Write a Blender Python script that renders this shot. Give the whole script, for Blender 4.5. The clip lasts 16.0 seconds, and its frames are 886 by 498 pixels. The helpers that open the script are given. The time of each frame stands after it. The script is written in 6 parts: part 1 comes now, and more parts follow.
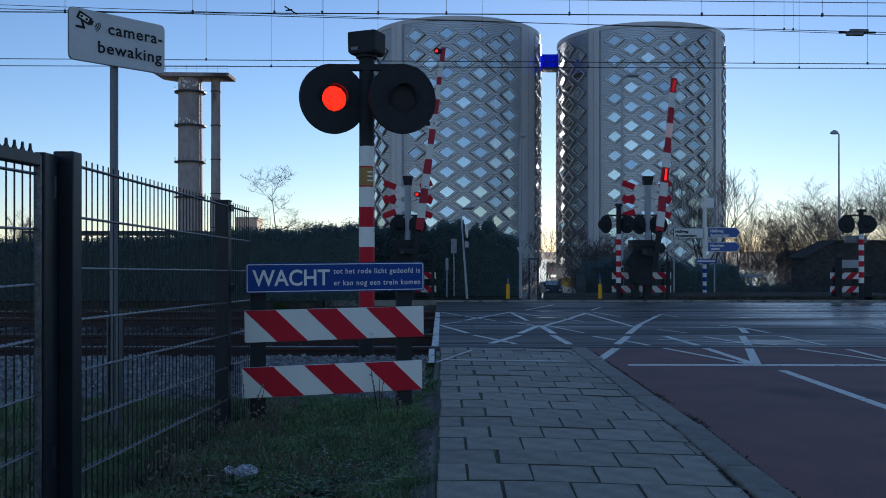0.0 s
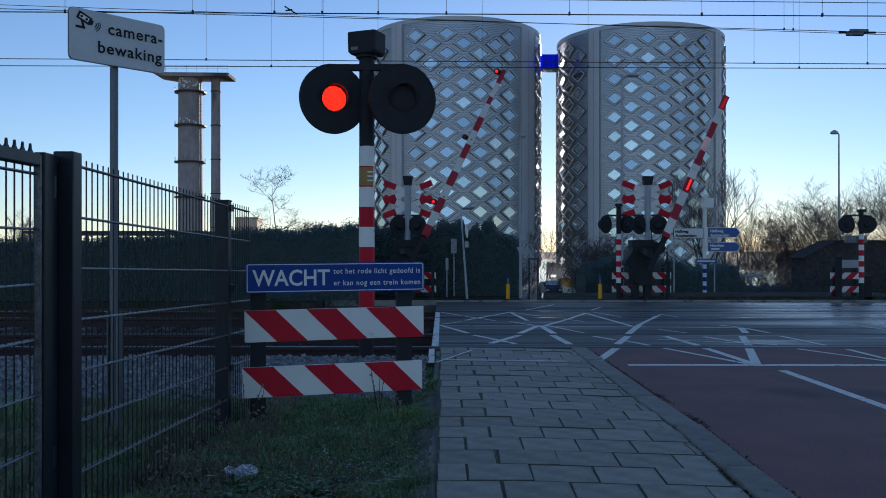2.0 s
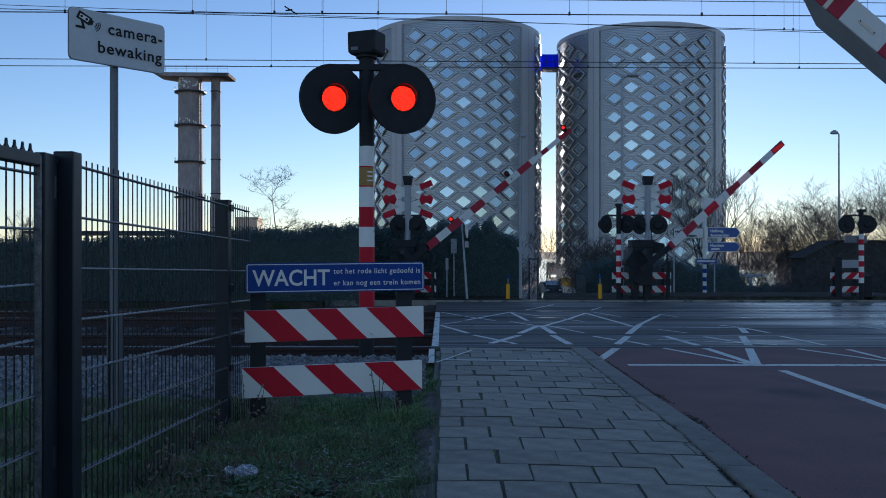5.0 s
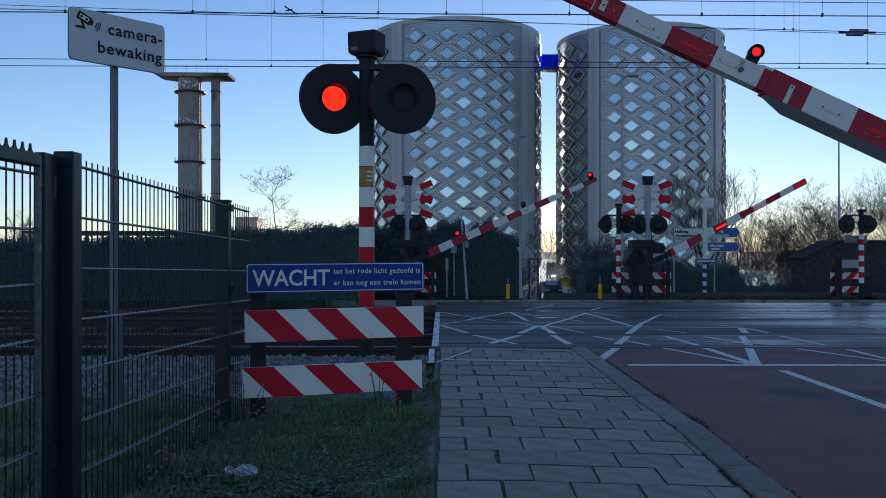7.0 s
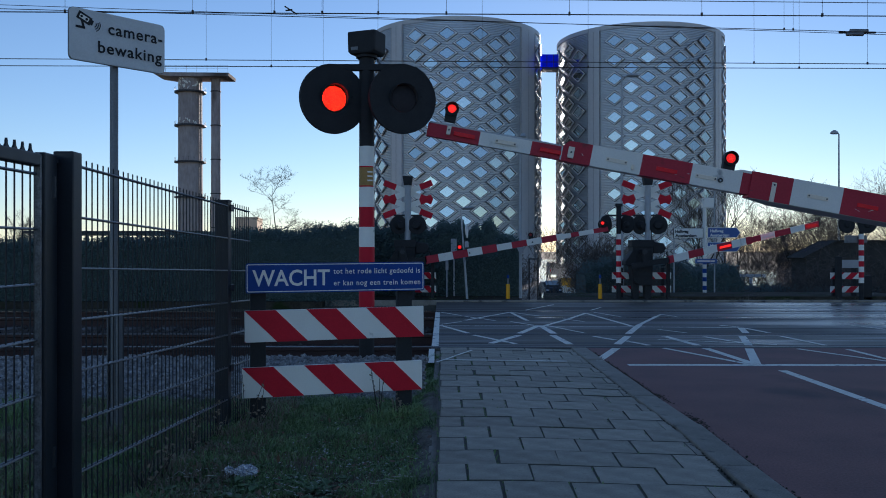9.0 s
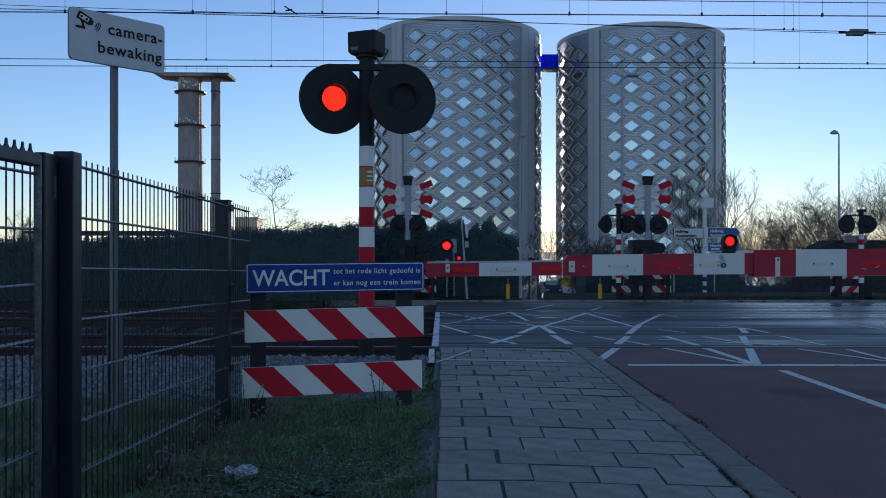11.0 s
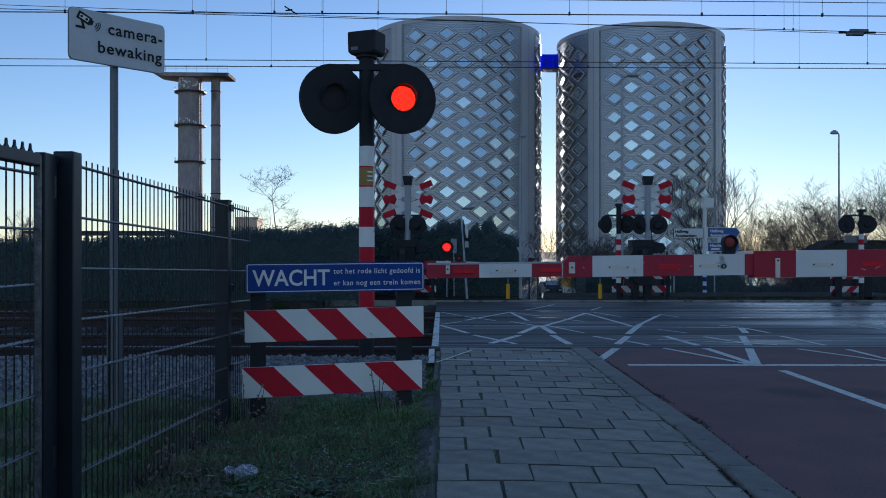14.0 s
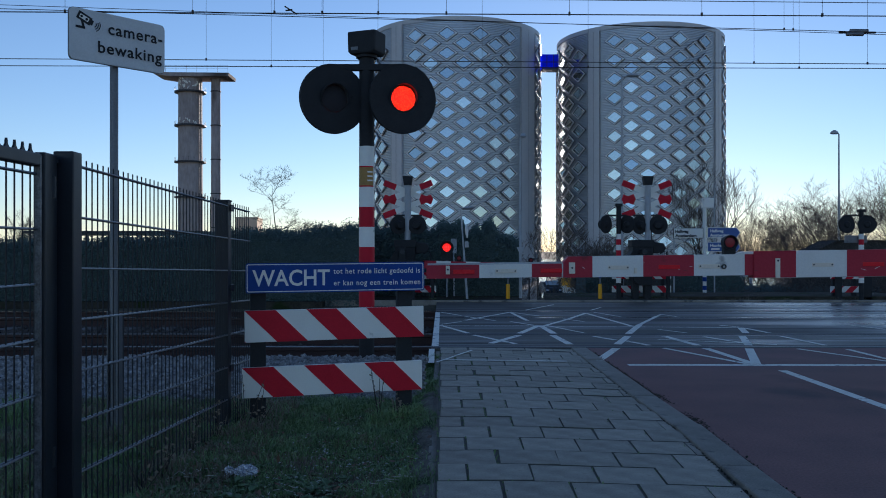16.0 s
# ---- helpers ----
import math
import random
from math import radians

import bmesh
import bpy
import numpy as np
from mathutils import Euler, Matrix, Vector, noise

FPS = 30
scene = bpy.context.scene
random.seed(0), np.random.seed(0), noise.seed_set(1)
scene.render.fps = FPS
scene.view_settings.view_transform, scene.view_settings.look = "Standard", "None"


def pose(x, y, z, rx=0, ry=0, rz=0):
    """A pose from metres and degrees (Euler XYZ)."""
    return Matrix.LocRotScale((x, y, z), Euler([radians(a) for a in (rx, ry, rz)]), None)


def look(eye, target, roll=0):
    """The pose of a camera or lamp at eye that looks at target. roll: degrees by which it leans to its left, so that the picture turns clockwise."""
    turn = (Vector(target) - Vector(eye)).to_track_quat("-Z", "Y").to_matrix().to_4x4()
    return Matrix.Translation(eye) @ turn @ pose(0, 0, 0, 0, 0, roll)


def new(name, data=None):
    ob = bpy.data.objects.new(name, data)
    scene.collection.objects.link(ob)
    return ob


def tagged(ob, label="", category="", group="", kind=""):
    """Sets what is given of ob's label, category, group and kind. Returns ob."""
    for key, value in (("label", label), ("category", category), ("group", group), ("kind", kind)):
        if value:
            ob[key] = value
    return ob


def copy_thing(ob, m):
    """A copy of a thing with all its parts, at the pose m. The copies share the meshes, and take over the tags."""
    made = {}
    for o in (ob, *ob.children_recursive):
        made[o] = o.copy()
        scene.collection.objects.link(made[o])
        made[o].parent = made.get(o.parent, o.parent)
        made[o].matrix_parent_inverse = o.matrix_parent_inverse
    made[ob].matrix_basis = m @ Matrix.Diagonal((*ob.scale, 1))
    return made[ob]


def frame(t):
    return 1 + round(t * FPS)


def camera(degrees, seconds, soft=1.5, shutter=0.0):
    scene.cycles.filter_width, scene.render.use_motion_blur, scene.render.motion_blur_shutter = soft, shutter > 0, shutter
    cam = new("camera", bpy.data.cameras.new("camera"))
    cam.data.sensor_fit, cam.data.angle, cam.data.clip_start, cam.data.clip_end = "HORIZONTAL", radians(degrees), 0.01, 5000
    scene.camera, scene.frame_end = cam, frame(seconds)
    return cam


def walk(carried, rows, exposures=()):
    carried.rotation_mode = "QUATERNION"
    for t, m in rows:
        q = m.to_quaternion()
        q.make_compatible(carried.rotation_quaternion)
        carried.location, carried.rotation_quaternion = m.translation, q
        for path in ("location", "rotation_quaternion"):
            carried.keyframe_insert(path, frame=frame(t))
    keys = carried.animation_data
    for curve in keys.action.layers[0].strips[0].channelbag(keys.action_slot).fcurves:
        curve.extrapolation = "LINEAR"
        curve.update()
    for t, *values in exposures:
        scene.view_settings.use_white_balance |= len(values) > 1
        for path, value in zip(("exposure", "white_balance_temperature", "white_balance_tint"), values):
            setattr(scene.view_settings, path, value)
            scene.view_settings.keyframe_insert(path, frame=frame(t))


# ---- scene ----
# ---- camera: a phone on a low stand beside the pavement, looking over the crossing ----
cam = camera(55.06, 16.0, soft=0.95)
EYE = pose(0, 0, 1.056, 90.076, 0, 0)
walk(cam, [(0, EYE), (16.0, EYE)], [(0, 0.28, 5850, 18), (16.0, 0.28, 5850, 18)])

# ---- light: low winter sun hidden behind the silo, clear sky ----
SUN_AZ, SUN_EL = radians(12.7), radians(13.6)
world = bpy.data.worlds.new("clear_sky")
scene.world = world
world.use_nodes = True
wn, wl = world.node_tree.nodes, world.node_tree.links
sky = wn.new("ShaderNodeTexSky")
sky.sky_type = "NISHITA"
sky.sun_disc = False
sky.sun_elevation = SUN_EL
sky.sun_rotation = SUN_AZ
sky.air_density, sky.dust_density, sky.ozone_density = 0.95, 0.035, 2.9
wn["Background"].inputs[1].default_value = 0.100
wl.new(sky.outputs[0], wn["Background"].inputs[0])
sun = new("sun", bpy.data.lights.new("sun", "SUN"))
sun.data.energy, sun.data.angle, sun.data.color = 4.5, radians(0.5), (1.0, 0.86, 0.68)
sunward = Vector((math.sin(SUN_AZ) * math.cos(SUN_EL), math.cos(SUN_AZ) * math.cos(SUN_EL), math.sin(SUN_EL)))
sun.matrix_basis = look(sunward * 60, (0, 0, 0))


# ---- small mesh tools ----
class Shape:
    """Vertices and faces gathered in plain lists."""

    def __init__(self):
        self.v, self.f = [], []

    def add(self, verts, faces):
        n = len(self.v)
        self.v += [tuple(p) for p in verts]
        self.f += [tuple(i + n for i in q) for q in faces]
        return self

    def box(self, x0, x1, y0, y1, z0, z1):
        return self.add([(x, y, z) for z in (z0, z1) for y in (y0, y1) for x in (x0, x1)],
                        [(0, 2, 3, 1), (4, 5, 7, 6), (0, 1, 5, 4), (2, 6, 7, 3), (0, 4, 6, 2), (1, 3, 7, 5)])

    def slab(self, a, b, width, height):
        """A bar from a to b of the given width (level) and height."""
        a, b = Vector(a), Vector(b)
        d = (b - a).normalized()
        s = d.cross(Vector((0, 0, 1)))
        s = s.normalized() if s.length > 1e-4 else Vector((1, 0, 0))
        u = s.cross(d)
        q = [p + s * i * width / 2 + u * j * height / 2 for p in (a, b) for i, j in ((-1, -1), (1, -1), (1, 1), (-1, 1))]
        return self.add(q, [(0, 1, 2, 3), (7, 6, 5, 4), (0, 4, 5, 1), (1, 5, 6, 2), (2, 6, 7, 3), (3, 7, 4, 0)])

    def tube(self, a, b, r0, r1=None, n=10, caps=True):
        a, b = Vector(a), Vector(b)
        r1 = r0 if r1 is None else r1
        d = (b - a).normalized()
        s = d.orthogonal().normalized()
        u = d.cross(s)
        q = []
        for p, r in ((a, r0), (b, r1)):
            for k in range(n):
                w = 2 * math.pi * k / n
                q.append(p + (s * math.cos(w) + u * math.sin(w)) * r)
        f = [(k, (k + 1) % n, n + (k + 1) % n, n + k) for k in range(n)]
        if caps:
            f += [tuple(range(n - 1, -1, -1)), tuple(range(n, 2 * n))]
        return self.add(q, f)

    def ring(self, centre, r_in, r_out, y0, y1, n=40):
        """A flat ring with its axis along y."""
        cx, cy, cz = centre
        q = []
        for r, y in ((r_in, y0), (r_out, y0), (r_out, y1), (r_in, y1)):
            q += [(cx + r * math.cos(2 * math.pi * k / n), cy + y, cz + r * math.sin(2 * math.pi * k / n)) for k in range(n)]
        f = []
        for j in range(4):
            for k in range(n):
                f.append((j * n + k, j * n + (k + 1) % n, ((j + 1) % 4) * n + (k + 1) % n, ((j + 1) % 4) * n + k))
        return self.add(q, f)

    def outline(self, pts, y0, y1):
        """A plate with the outline pts in x and z, from y0 to y1."""
        n = len(pts)
        q = [(x, y0, z) for x, z in pts] + [(x, y1, z) for x, z in pts]
        f = [tuple(range(n)), tuple(range(2 * n - 1, n - 1, -1))]
        f += [(k, n + k, n + (k + 1) % n, (k + 1) % n) for k in range(n)]
        return self.add(q, f)

    def patch(self, pts, z0, z1):
        """A low block on the ground with the outline pts in x and y."""
        n = len(pts)
        q = [(x, y, z0) for x, y in pts] + [(x, y, z1) for x, y in pts]
        f = [tuple(range(n - 1, -1, -1)), tuple(range(n, 2 * n))]
        f += [(k, (k + 1) % n, n + (k + 1) % n, n + k) for k in range(n)]
        return self.add(q, f)

    def mesh(self, name, bevel=0.0, smooth=False):
        me = bpy.data.meshes.new(name)
        me.from_pydata(self.v, [], self.f)
        bm = bmesh.new()
        bm.from_mesh(me)
        bmesh.ops.recalc_face_normals(bm, faces=bm.faces)
        if bevel:
            edges = [e for e in bm.edges if len(e.link_faces) == 2 and e.calc_face_angle(0) > 0.6]
            bmesh.ops.bevel(bm, geom=edges, offset=bevel, segments=2, affect="EDGES", profile=0.6)
        bm.to_mesh(me)
        bm.free()
        if smooth:
            me.polygons.foreach_set("use_smooth", [True] * len(me.polygons))
            me.update()
            me.set_sharp_from_angle(angle=radians(40))
        return me


def tube_path(shape, pts, radii, n):
    base = len(shape.v)
    for i, p in enumerate(pts):
        d = (pts[min(i + 1, len(pts) - 1)] - pts[max(i - 1, 0)]).normalized()
        s = d.orthogonal().normalized()
        u = d.cross(s)
        for k in range(n):
            w = 2 * math.pi * k / n
            shape.v.append(tuple(p + (s * math.cos(w) + u * math.sin(w)) * radii[i]))
    for i in range(len(pts) - 1):
        for k in range(n):
            a = base + i * n
            shape.f.append((a + k, a + (k + 1) % n, a + n + (k + 1) % n, a + n + k))


def part(name, shape, material, parent=None, label="", bevel=0.0, smooth=False, m=None):
    """Link a shape as one mesh object under a thing or part."""
    me = shape if isinstance(shape, bpy.types.Mesh) else shape.mesh(name, bevel, smooth)
    if material and not me.materials:
        me.materials.append(material)
    ob = new(name, me)
    ob.parent = parent
    if m is not None:
        ob.matrix_basis = m
    if label:
        tagged(ob, label)
    return ob


def thing(name, label, category, m=None, group="", kind=""):
    """An empty at a thing's base that holds its parts."""
    ob = new(name)
    ob.empty_display_size = 0.2
    if m is not None:
        ob.matrix_basis = m
    return tagged(ob, label, category, group, kind)


def setting(name, shape, material, label, category, bevel=0.0, kind="structure", smooth=False):
    return tagged(part(name, shape, material, None, "", bevel, smooth), label, category, "", kind)


def lettering(words, size, material, parent, m, spacing=1.0, bold=0.0, width=0.0):
    """Raised words in the built-in font, in the x-z plane, facing -y, fitted to a width."""
    cu = bpy.data.curves.new("lettering", "FONT")
    cu.body, cu.size, cu.extrude, cu.space_character, cu.offset = words, size, 0.0006, spacing, bold
    cu.resolution_u = 3
    tmp = bpy.data.objects.new("lettering", cu)
    me = bpy.data.meshes.new_from_object(tmp)
    bpy.data.objects.remove(tmp)
    me.materials.append(material)
    if width:
        lo, hi = min(v.co.x for v in me.vertices), max(v.co.x for v in me.vertices)
        for v in me.vertices:
            v.co.x = (v.co.x - lo) * width / (hi - lo)
    ob = new("lettering", me)
    ob.parent = parent
    ob.matrix_basis = m @ pose(0, 0, 0, 90, 0, 0)
    return ob


def single_letters(words_ob):
    """Split raised words into one mesh object for each letter."""
    me, parent, at = words_ob.data, words_ob.parent, words_ob.matrix_basis.copy()
    root = list(range(len(me.vertices)))

    def top(i):
        while root[i] != i:
            root[i] = root[root[i]]
            i = root[i]
        return i

    for e in me.edges:
        root[top(e.vertices[0])] = top(e.vertices[1])
    isles = {}
    for p in me.polygons:
        isles.setdefault(top(p.vertices[0]), []).append(tuple(p.vertices))
    spans = sorted((min(me.vertices[v].co.x for f in fs for v in f), max(me.vertices[v].co.x for f in fs for v in f), key) for key, fs in isles.items())
    letters = []
    for lo, hi, key in spans:
        if letters and (lo + hi) / 2 < letters[-1][0]:
            letters[-1][1].extend(isles[key])
            letters[-1][0] = max(letters[-1][0], hi)
        else:
            letters.append([hi, list(isles[key])])
    for _, faces in letters:
        used = sorted({v for f in faces for v in f})
        place = {v: k for k, v in enumerate(used)}
        glyph = bpy.data.meshes.new("letter")
        glyph.from_pydata([tuple(me.vertices[v].co) for v in used], [], [tuple(place[v] for v in f) for f in faces])
        glyph.materials.append(me.materials[0])
        ob = new("letter", glyph)
        ob.parent = parent
        ob.matrix_basis = at
    bpy.data.objects.remove(words_ob)


# ---- materials ----
def surface(name, low, high, scale=6.0, rough=0.6, metal=0.0, bump=0.0, fine=60.0, spots=None, spot_scale=3.0, spot_at=0.62,
            spec=0.5, per_piece=0.0, stretch=(1, 1, 1), rough_var=0.1, rough_from=(0.0, 1.0)):
    """A two-scale surface: broad patches between two colours, fine grain, and optional stains."""
    m = bpy.data.materials.new(name)
    m.use_nodes = True
    nt = m.node_tree
    n, l = nt.nodes, nt.links
    b = n["Principled BSDF"]
    tc = n.new("ShaderNodeTexCoord")
    mp = n.new("ShaderNodeMapping")
    mp.inputs["Scale"].default_value = stretch
    l.new(tc.outputs["Object"], mp.inputs[0])

    def noise_of(s, detail=4.0):
        t = n.new("ShaderNodeTexNoise")
        t.inputs["Scale"].default_value = s
        t.inputs["Detail"].default_value = detail
        l.new(mp.outputs[0], t.inputs["Vector"])
        return t.outputs["Fac"]

    broad, grain = noise_of(scale), noise_of(fine, 3.0)
    mixed = n.new("ShaderNodeMath")
    mixed.operation = "MULTIPLY_ADD"
    mixed.inputs[1].default_value = 0.45
    l.new(grain, mixed.inputs[0])
    half = n.new("ShaderNodeMath")
    half.operation = "MULTIPLY"
    half.inputs[1].default_value = 0.55
    l.new(broad, half.inputs[0])
    l.new(half.outputs[0], mixed.inputs[2])
    out = mixed.outputs[0]
    if per_piece:
        info = n.new("ShaderNodeObjectInfo")
        pp = n.new("ShaderNodeMath")
        pp.operation = "MULTIPLY_ADD"
        pp.inputs[1].default_value = per_piece
        l.new(info.outputs["Random"], pp.inputs[0])
        sub = n.new("ShaderNodeMath")
        sub.operation = "SUBTRACT"
        sub.inputs[1].default_value = per_piece / 2
        l.new(out, sub.inputs[0])
        l.new(sub.outputs[0], pp.inputs[2])
        out = pp.outputs[0]
    ramp = n.new("ShaderNodeValToRGB")
    ramp.color_ramp.elements[0].position, ramp.color_ramp.elements[1].position = 0.3, 0.7
    ramp.color_ramp.elements[0].color, ramp.color_ramp.elements[1].color = (*low, 1), (*high, 1)
    l.new(out, ramp.inputs[0])
    colour = ramp.outputs[0]
    if spots:
        sp = noise_of(spot_scale, 6.0)
        edge = n.new("ShaderNodeMapRange")
        edge.inputs[1].default_value, edge.inputs[2].default_value = spot_at, spot_at + 0.08
        l.new(sp, edge.inputs[0])
        mix = n.new("ShaderNodeMixRGB")
        mix.inputs[2].default_value = (*spots, 1)
        l.new(edge.outputs[0], mix.inputs[0])
        l.new(colour, mix.inputs[1])
        colour = mix.outputs[0]
    l.new(colour, b.inputs["Base Color"])
    rr = n.new("ShaderNodeMapRange")
    rr.inputs[1].default_value, rr.inputs[2].default_value = rough_from
    rr.inputs[3].default_value, rr.inputs[4].default_value = max(0.02, rough - rough_var), min(1, rough + rough_var)
    l.new(broad, rr.inputs[0])
    l.new(rr.outputs[0], b.inputs["Roughness"])
    b.inputs["Metallic"].default_value = metal
    b.inputs["Specular IOR Level"].default_value = spec
    if bump:
        bp = n.new("ShaderNodeBump")
        bp.inputs["Strength"].default_value = 1.0
        bp.inputs["Distance"].default_value = bump
        l.new(mixed.outputs[0], bp.inputs["Height"])
        l.new(bp.outputs[0], b.inputs["Normal"])
    return m


def glowing(name, colour, strength, cells=60.0, uneven=1.0):
    """A lit lens: a red light broken up by the moulded cells of the glass."""
    m = bpy.data.materials.new(name)
    m.use_nodes = True
    n, l = m.node_tree.nodes, m.node_tree.links
    b = n["Principled BSDF"]
    b.inputs["Base Color"].default_value = (0.25, 0.01, 0.01, 1)
    b.inputs["Roughness"].default_value = 0.3
    b.inputs["Specular IOR Level"].default_value = 0.15
    b.inputs["Emission Color"].default_value = (*colour, 1)
    tc, vo, mr = n.new("ShaderNodeTexCoord"), n.new("ShaderNodeTexVoronoi"), n.new("ShaderNodeMapRange")
    vo.inputs["Scale"].default_value = cells
    vo.inputs["Randomness"].default_value = uneven
    mr.inputs[1].default_value, mr.inputs[2].default_value = (0.05, 0.6) if uneven else (0.2, 0.5)
    mr.inputs[3].default_value, mr.inputs[4].default_value = strength * (2.4 if uneven else 1.5), strength * (0.25 if uneven else 0.38)
    l.new(tc.outputs["Object"], vo.inputs["Vector"])
    l.new(vo.outputs["Distance"], mr.inputs[0])
    l.new(mr.outputs[0], b.inputs["Emission Strength"])
    return m


ASPHALT = surface("asphalt", (0.052, 0.046, 0.036), (0.205, 0.18, 0.14), 2.2, 0.55, 0, 0.003, 90, (0.04, 0.034, 0.027), 0.9, 0.55, spec=0.4, stretch=(0.2, 2.0, 1), rough_var=0.2, rough_from=(0.35, 0.65))
POLISHED = surface("polished_asphalt", (0.043, 0.039, 0.033), (0.175, 0.152, 0.122), 1.0, 0.52, 0, 0.0012, 70, (0.05, 0.043, 0.036), 0.8, 0.54, spec=0.5, stretch=(0.10, 2.2, 1), rough_var=0.2, rough_from=(0.40, 0.62))


def driven_lane(m, x0, x1, worn, fresh):
    """Where the cars drive, to the +x side, tyres have polished the surface smoother."""
    n, l = m.node_tree.nodes, m.node_tree.links
    b = n["Principled BSDF"]
    old = b.inputs["Roughness"].links[0].from_socket
    tc, sep, mr, mul = n.new("ShaderNodeTexCoord"), n.new("ShaderNodeSeparateXYZ"), n.new("ShaderNodeMapRange"), n.new("ShaderNodeMath")
    mr.interpolation_type = "SMOOTHSTEP"
    mr.inputs[1].default_value, mr.inputs[2].default_value, mr.inputs[3].default_value, mr.inputs[4].default_value = x0, x1, fresh, worn
    mul.operation = "MULTIPLY"
    l.new(tc.outputs["Object"], sep.inputs[0])
    l.new(sep.outputs[0], mr.inputs[0])
    l.new(mr.outputs[0], mul.inputs[0])
    l.new(old, mul.inputs[1])
    l.new(mul.outputs[0], b.inputs["Roughness"])


driven_lane(POLISHED, 4.2, 6.6, 0.64, 1.3)
RED_ASPHALT = surface("red_asphalt", (0.125, 0.054, 0.045), (0.31, 0.133, 0.112), 1.5, 0.75, 0, 0.005, 75, (0.10, 0.05, 0.045), 0.5, 0.6)
PAVER = surface("concrete_paver", (0.23, 0.195, 0.145), (0.54, 0.475, 0.365), 9.0, 0.8, 0, 0.002, 130, (0.15, 0.125, 0.095), 4.5, 0.60, per_piece=0.13)
KERB = surface("kerb_concrete", (0.19, 0.165, 0.13), (0.40, 0.35, 0.28), 6, 0.85, 0, 0.003, 110, (0.09, 0.085, 0.075), 5, 0.57, per_piece=0.2)
JOINT = surface("joint_sand", (0.08, 0.077, 0.06), (0.155, 0.142, 0.112), 9, 0.95, 0, 0.004, 80, (0.04, 0.07, 0.02), 4, 0.58)
LINE_PAINT = surface("road_paint", (0.86, 0.81, 0.69), (0.99, 0.95, 0.84), 9, 0.75, 0, 0.001, 120, (0.14, 0.125, 0.105), 11, 0.60)
EARTH = surface("earth", (0.075, 0.07, 0.05), (0.16, 0.145, 0.105), 2, 0.95, 0, 0.02, 30, (0.03, 0.045, 0.012), 1.0, 0.55, spec=0.12)
SOIL = surface("bare_soil", (0.06, 0.055, 0.045), (0.24, 0.22, 0.18), 14, 0.95, 0, 0.006, 70, (0.05, 0.075, 0.03), 4, 0.55, spec=0.1)
GRASS = surface("grass_blades", (0.055, 0.10, 0.040), (0.30, 0.44, 0.160), 5.0, 0.7, 0, 0, 40, (0.22, 0.18, 0.10), 5, 0.63)
DRY_GRASS = surface("dry_grass", (0.13, 0.10, 0.065), (0.32, 0.26, 0.18), 4, 0.8, 0, 0, 40)
STONE = surface("ballast_stone", (0.13, 0.12, 0.11), (0.36, 0.34, 0.32), 4, 0.9, 0, 0.004, 60, (0.10, 0.07, 0.05), 2, 0.6)
LITTER = surface("dark_leaf_litter", (0.03, 0.026, 0.02), (0.09, 0.078, 0.058), 3, 0.95, 0, 0.02, 26, (0.03, 0.042, 0.015), 1.4, 0.55, spec=0.1)
RUST = surface("rusty_rail", (0.052, 0.030, 0.025), (0.105, 0.056, 0.045), 6, 0.8, 0.2, 0.001, 90)
RAIL_TOP = surface("worn_rail_steel", (0.10, 0.095, 0.09), (0.34, 0.33, 0.32), 3, 0.22, 0.9, 0, 90)
DULL_RAIL = surface("dull_rail_steel", (0.05, 0.046, 0.043), (0.14, 0.13, 0.125), 3, 0.45, 0.7, 0, 90)
RUSTY_STONE = surface("rusty_ballast", (0.042, 0.035, 0.032), (0.15, 0.125, 0.110), 5, 0.95, 0, 0.004, 60, spec=0.1)
SLEEPER = surface("sleeper_concrete", (0.09, 0.075, 0.065), (0.19, 0.165, 0.145), 5, 0.9, 0, 0.003, 70)
BLACK_PAINT = surface("black_paint", (0.022, 0.023, 0.025), (0.04, 0.041, 0.043), 8, 0.65, 0, 0.0005, 120, (0.02, 0.02, 0.02), 9, 0.7, spec=0.22)
FENCE_PAINT = surface("black_fence_coating", (0.007, 0.010, 0.016), (0.016, 0.022, 0.032), 5, 0.40, 0, 0.0004, 150, (0.016, 0.02, 0.026), 7, 0.68, spec=0.4)
# Paler than the black coating: the rods' sky highlights are put into this colour.
FENCE_ROD = surface("pale_skylit_rod", (0.03, 0.034, 0.04), (0.24, 0.25, 0.27), 30, 0.35, 0.4, 0, 150)
ZINC = surface("weathered_zinc", (0.36, 0.375, 0.39), (0.50, 0.515, 0.53), 9, 0.6, 0.1, 0.0004, 90, (0.25, 0.255, 0.26), 6, 0.66)
GALV = surface("galvanised_steel", (0.15, 0.155, 0.165), (0.27, 0.275, 0.285), 9, 0.55, 0.5, 0.0004, 90, (0.18, 0.18, 0.18), 6, 0.64)
SIGN_WHITE = surface("aged_sign_white", (0.62, 0.63, 0.62), (0.76, 0.77, 0.76), 5, 0.5, 0, 0, 100, (0.5, 0.5, 0.48), 7, 0.68)
WHITE = surface("white_enamel", (0.90, 0.86, 0.77), (0.97, 0.94, 0.86), 5, 0.5, 0, 0, 100, (0.42, 0.40, 0.36), 7, 0.68)
RED = surface("red_enamel", (0.56, 0.010, 0.028), (0.70, 0.018, 0.04), 5, 0.5, 0, 0, 100, (0.36, 0.018, 0.03), 7, 0.66, spec=0.2)
BLUE = surface("blue_enamel", (0.010, 0.052, 0.25), (0.016, 0.072, 0.33), 5, 0.45, 0, 0, 100, (0.02, 0.04, 0.17), 6, 0.68, spec=0.2)
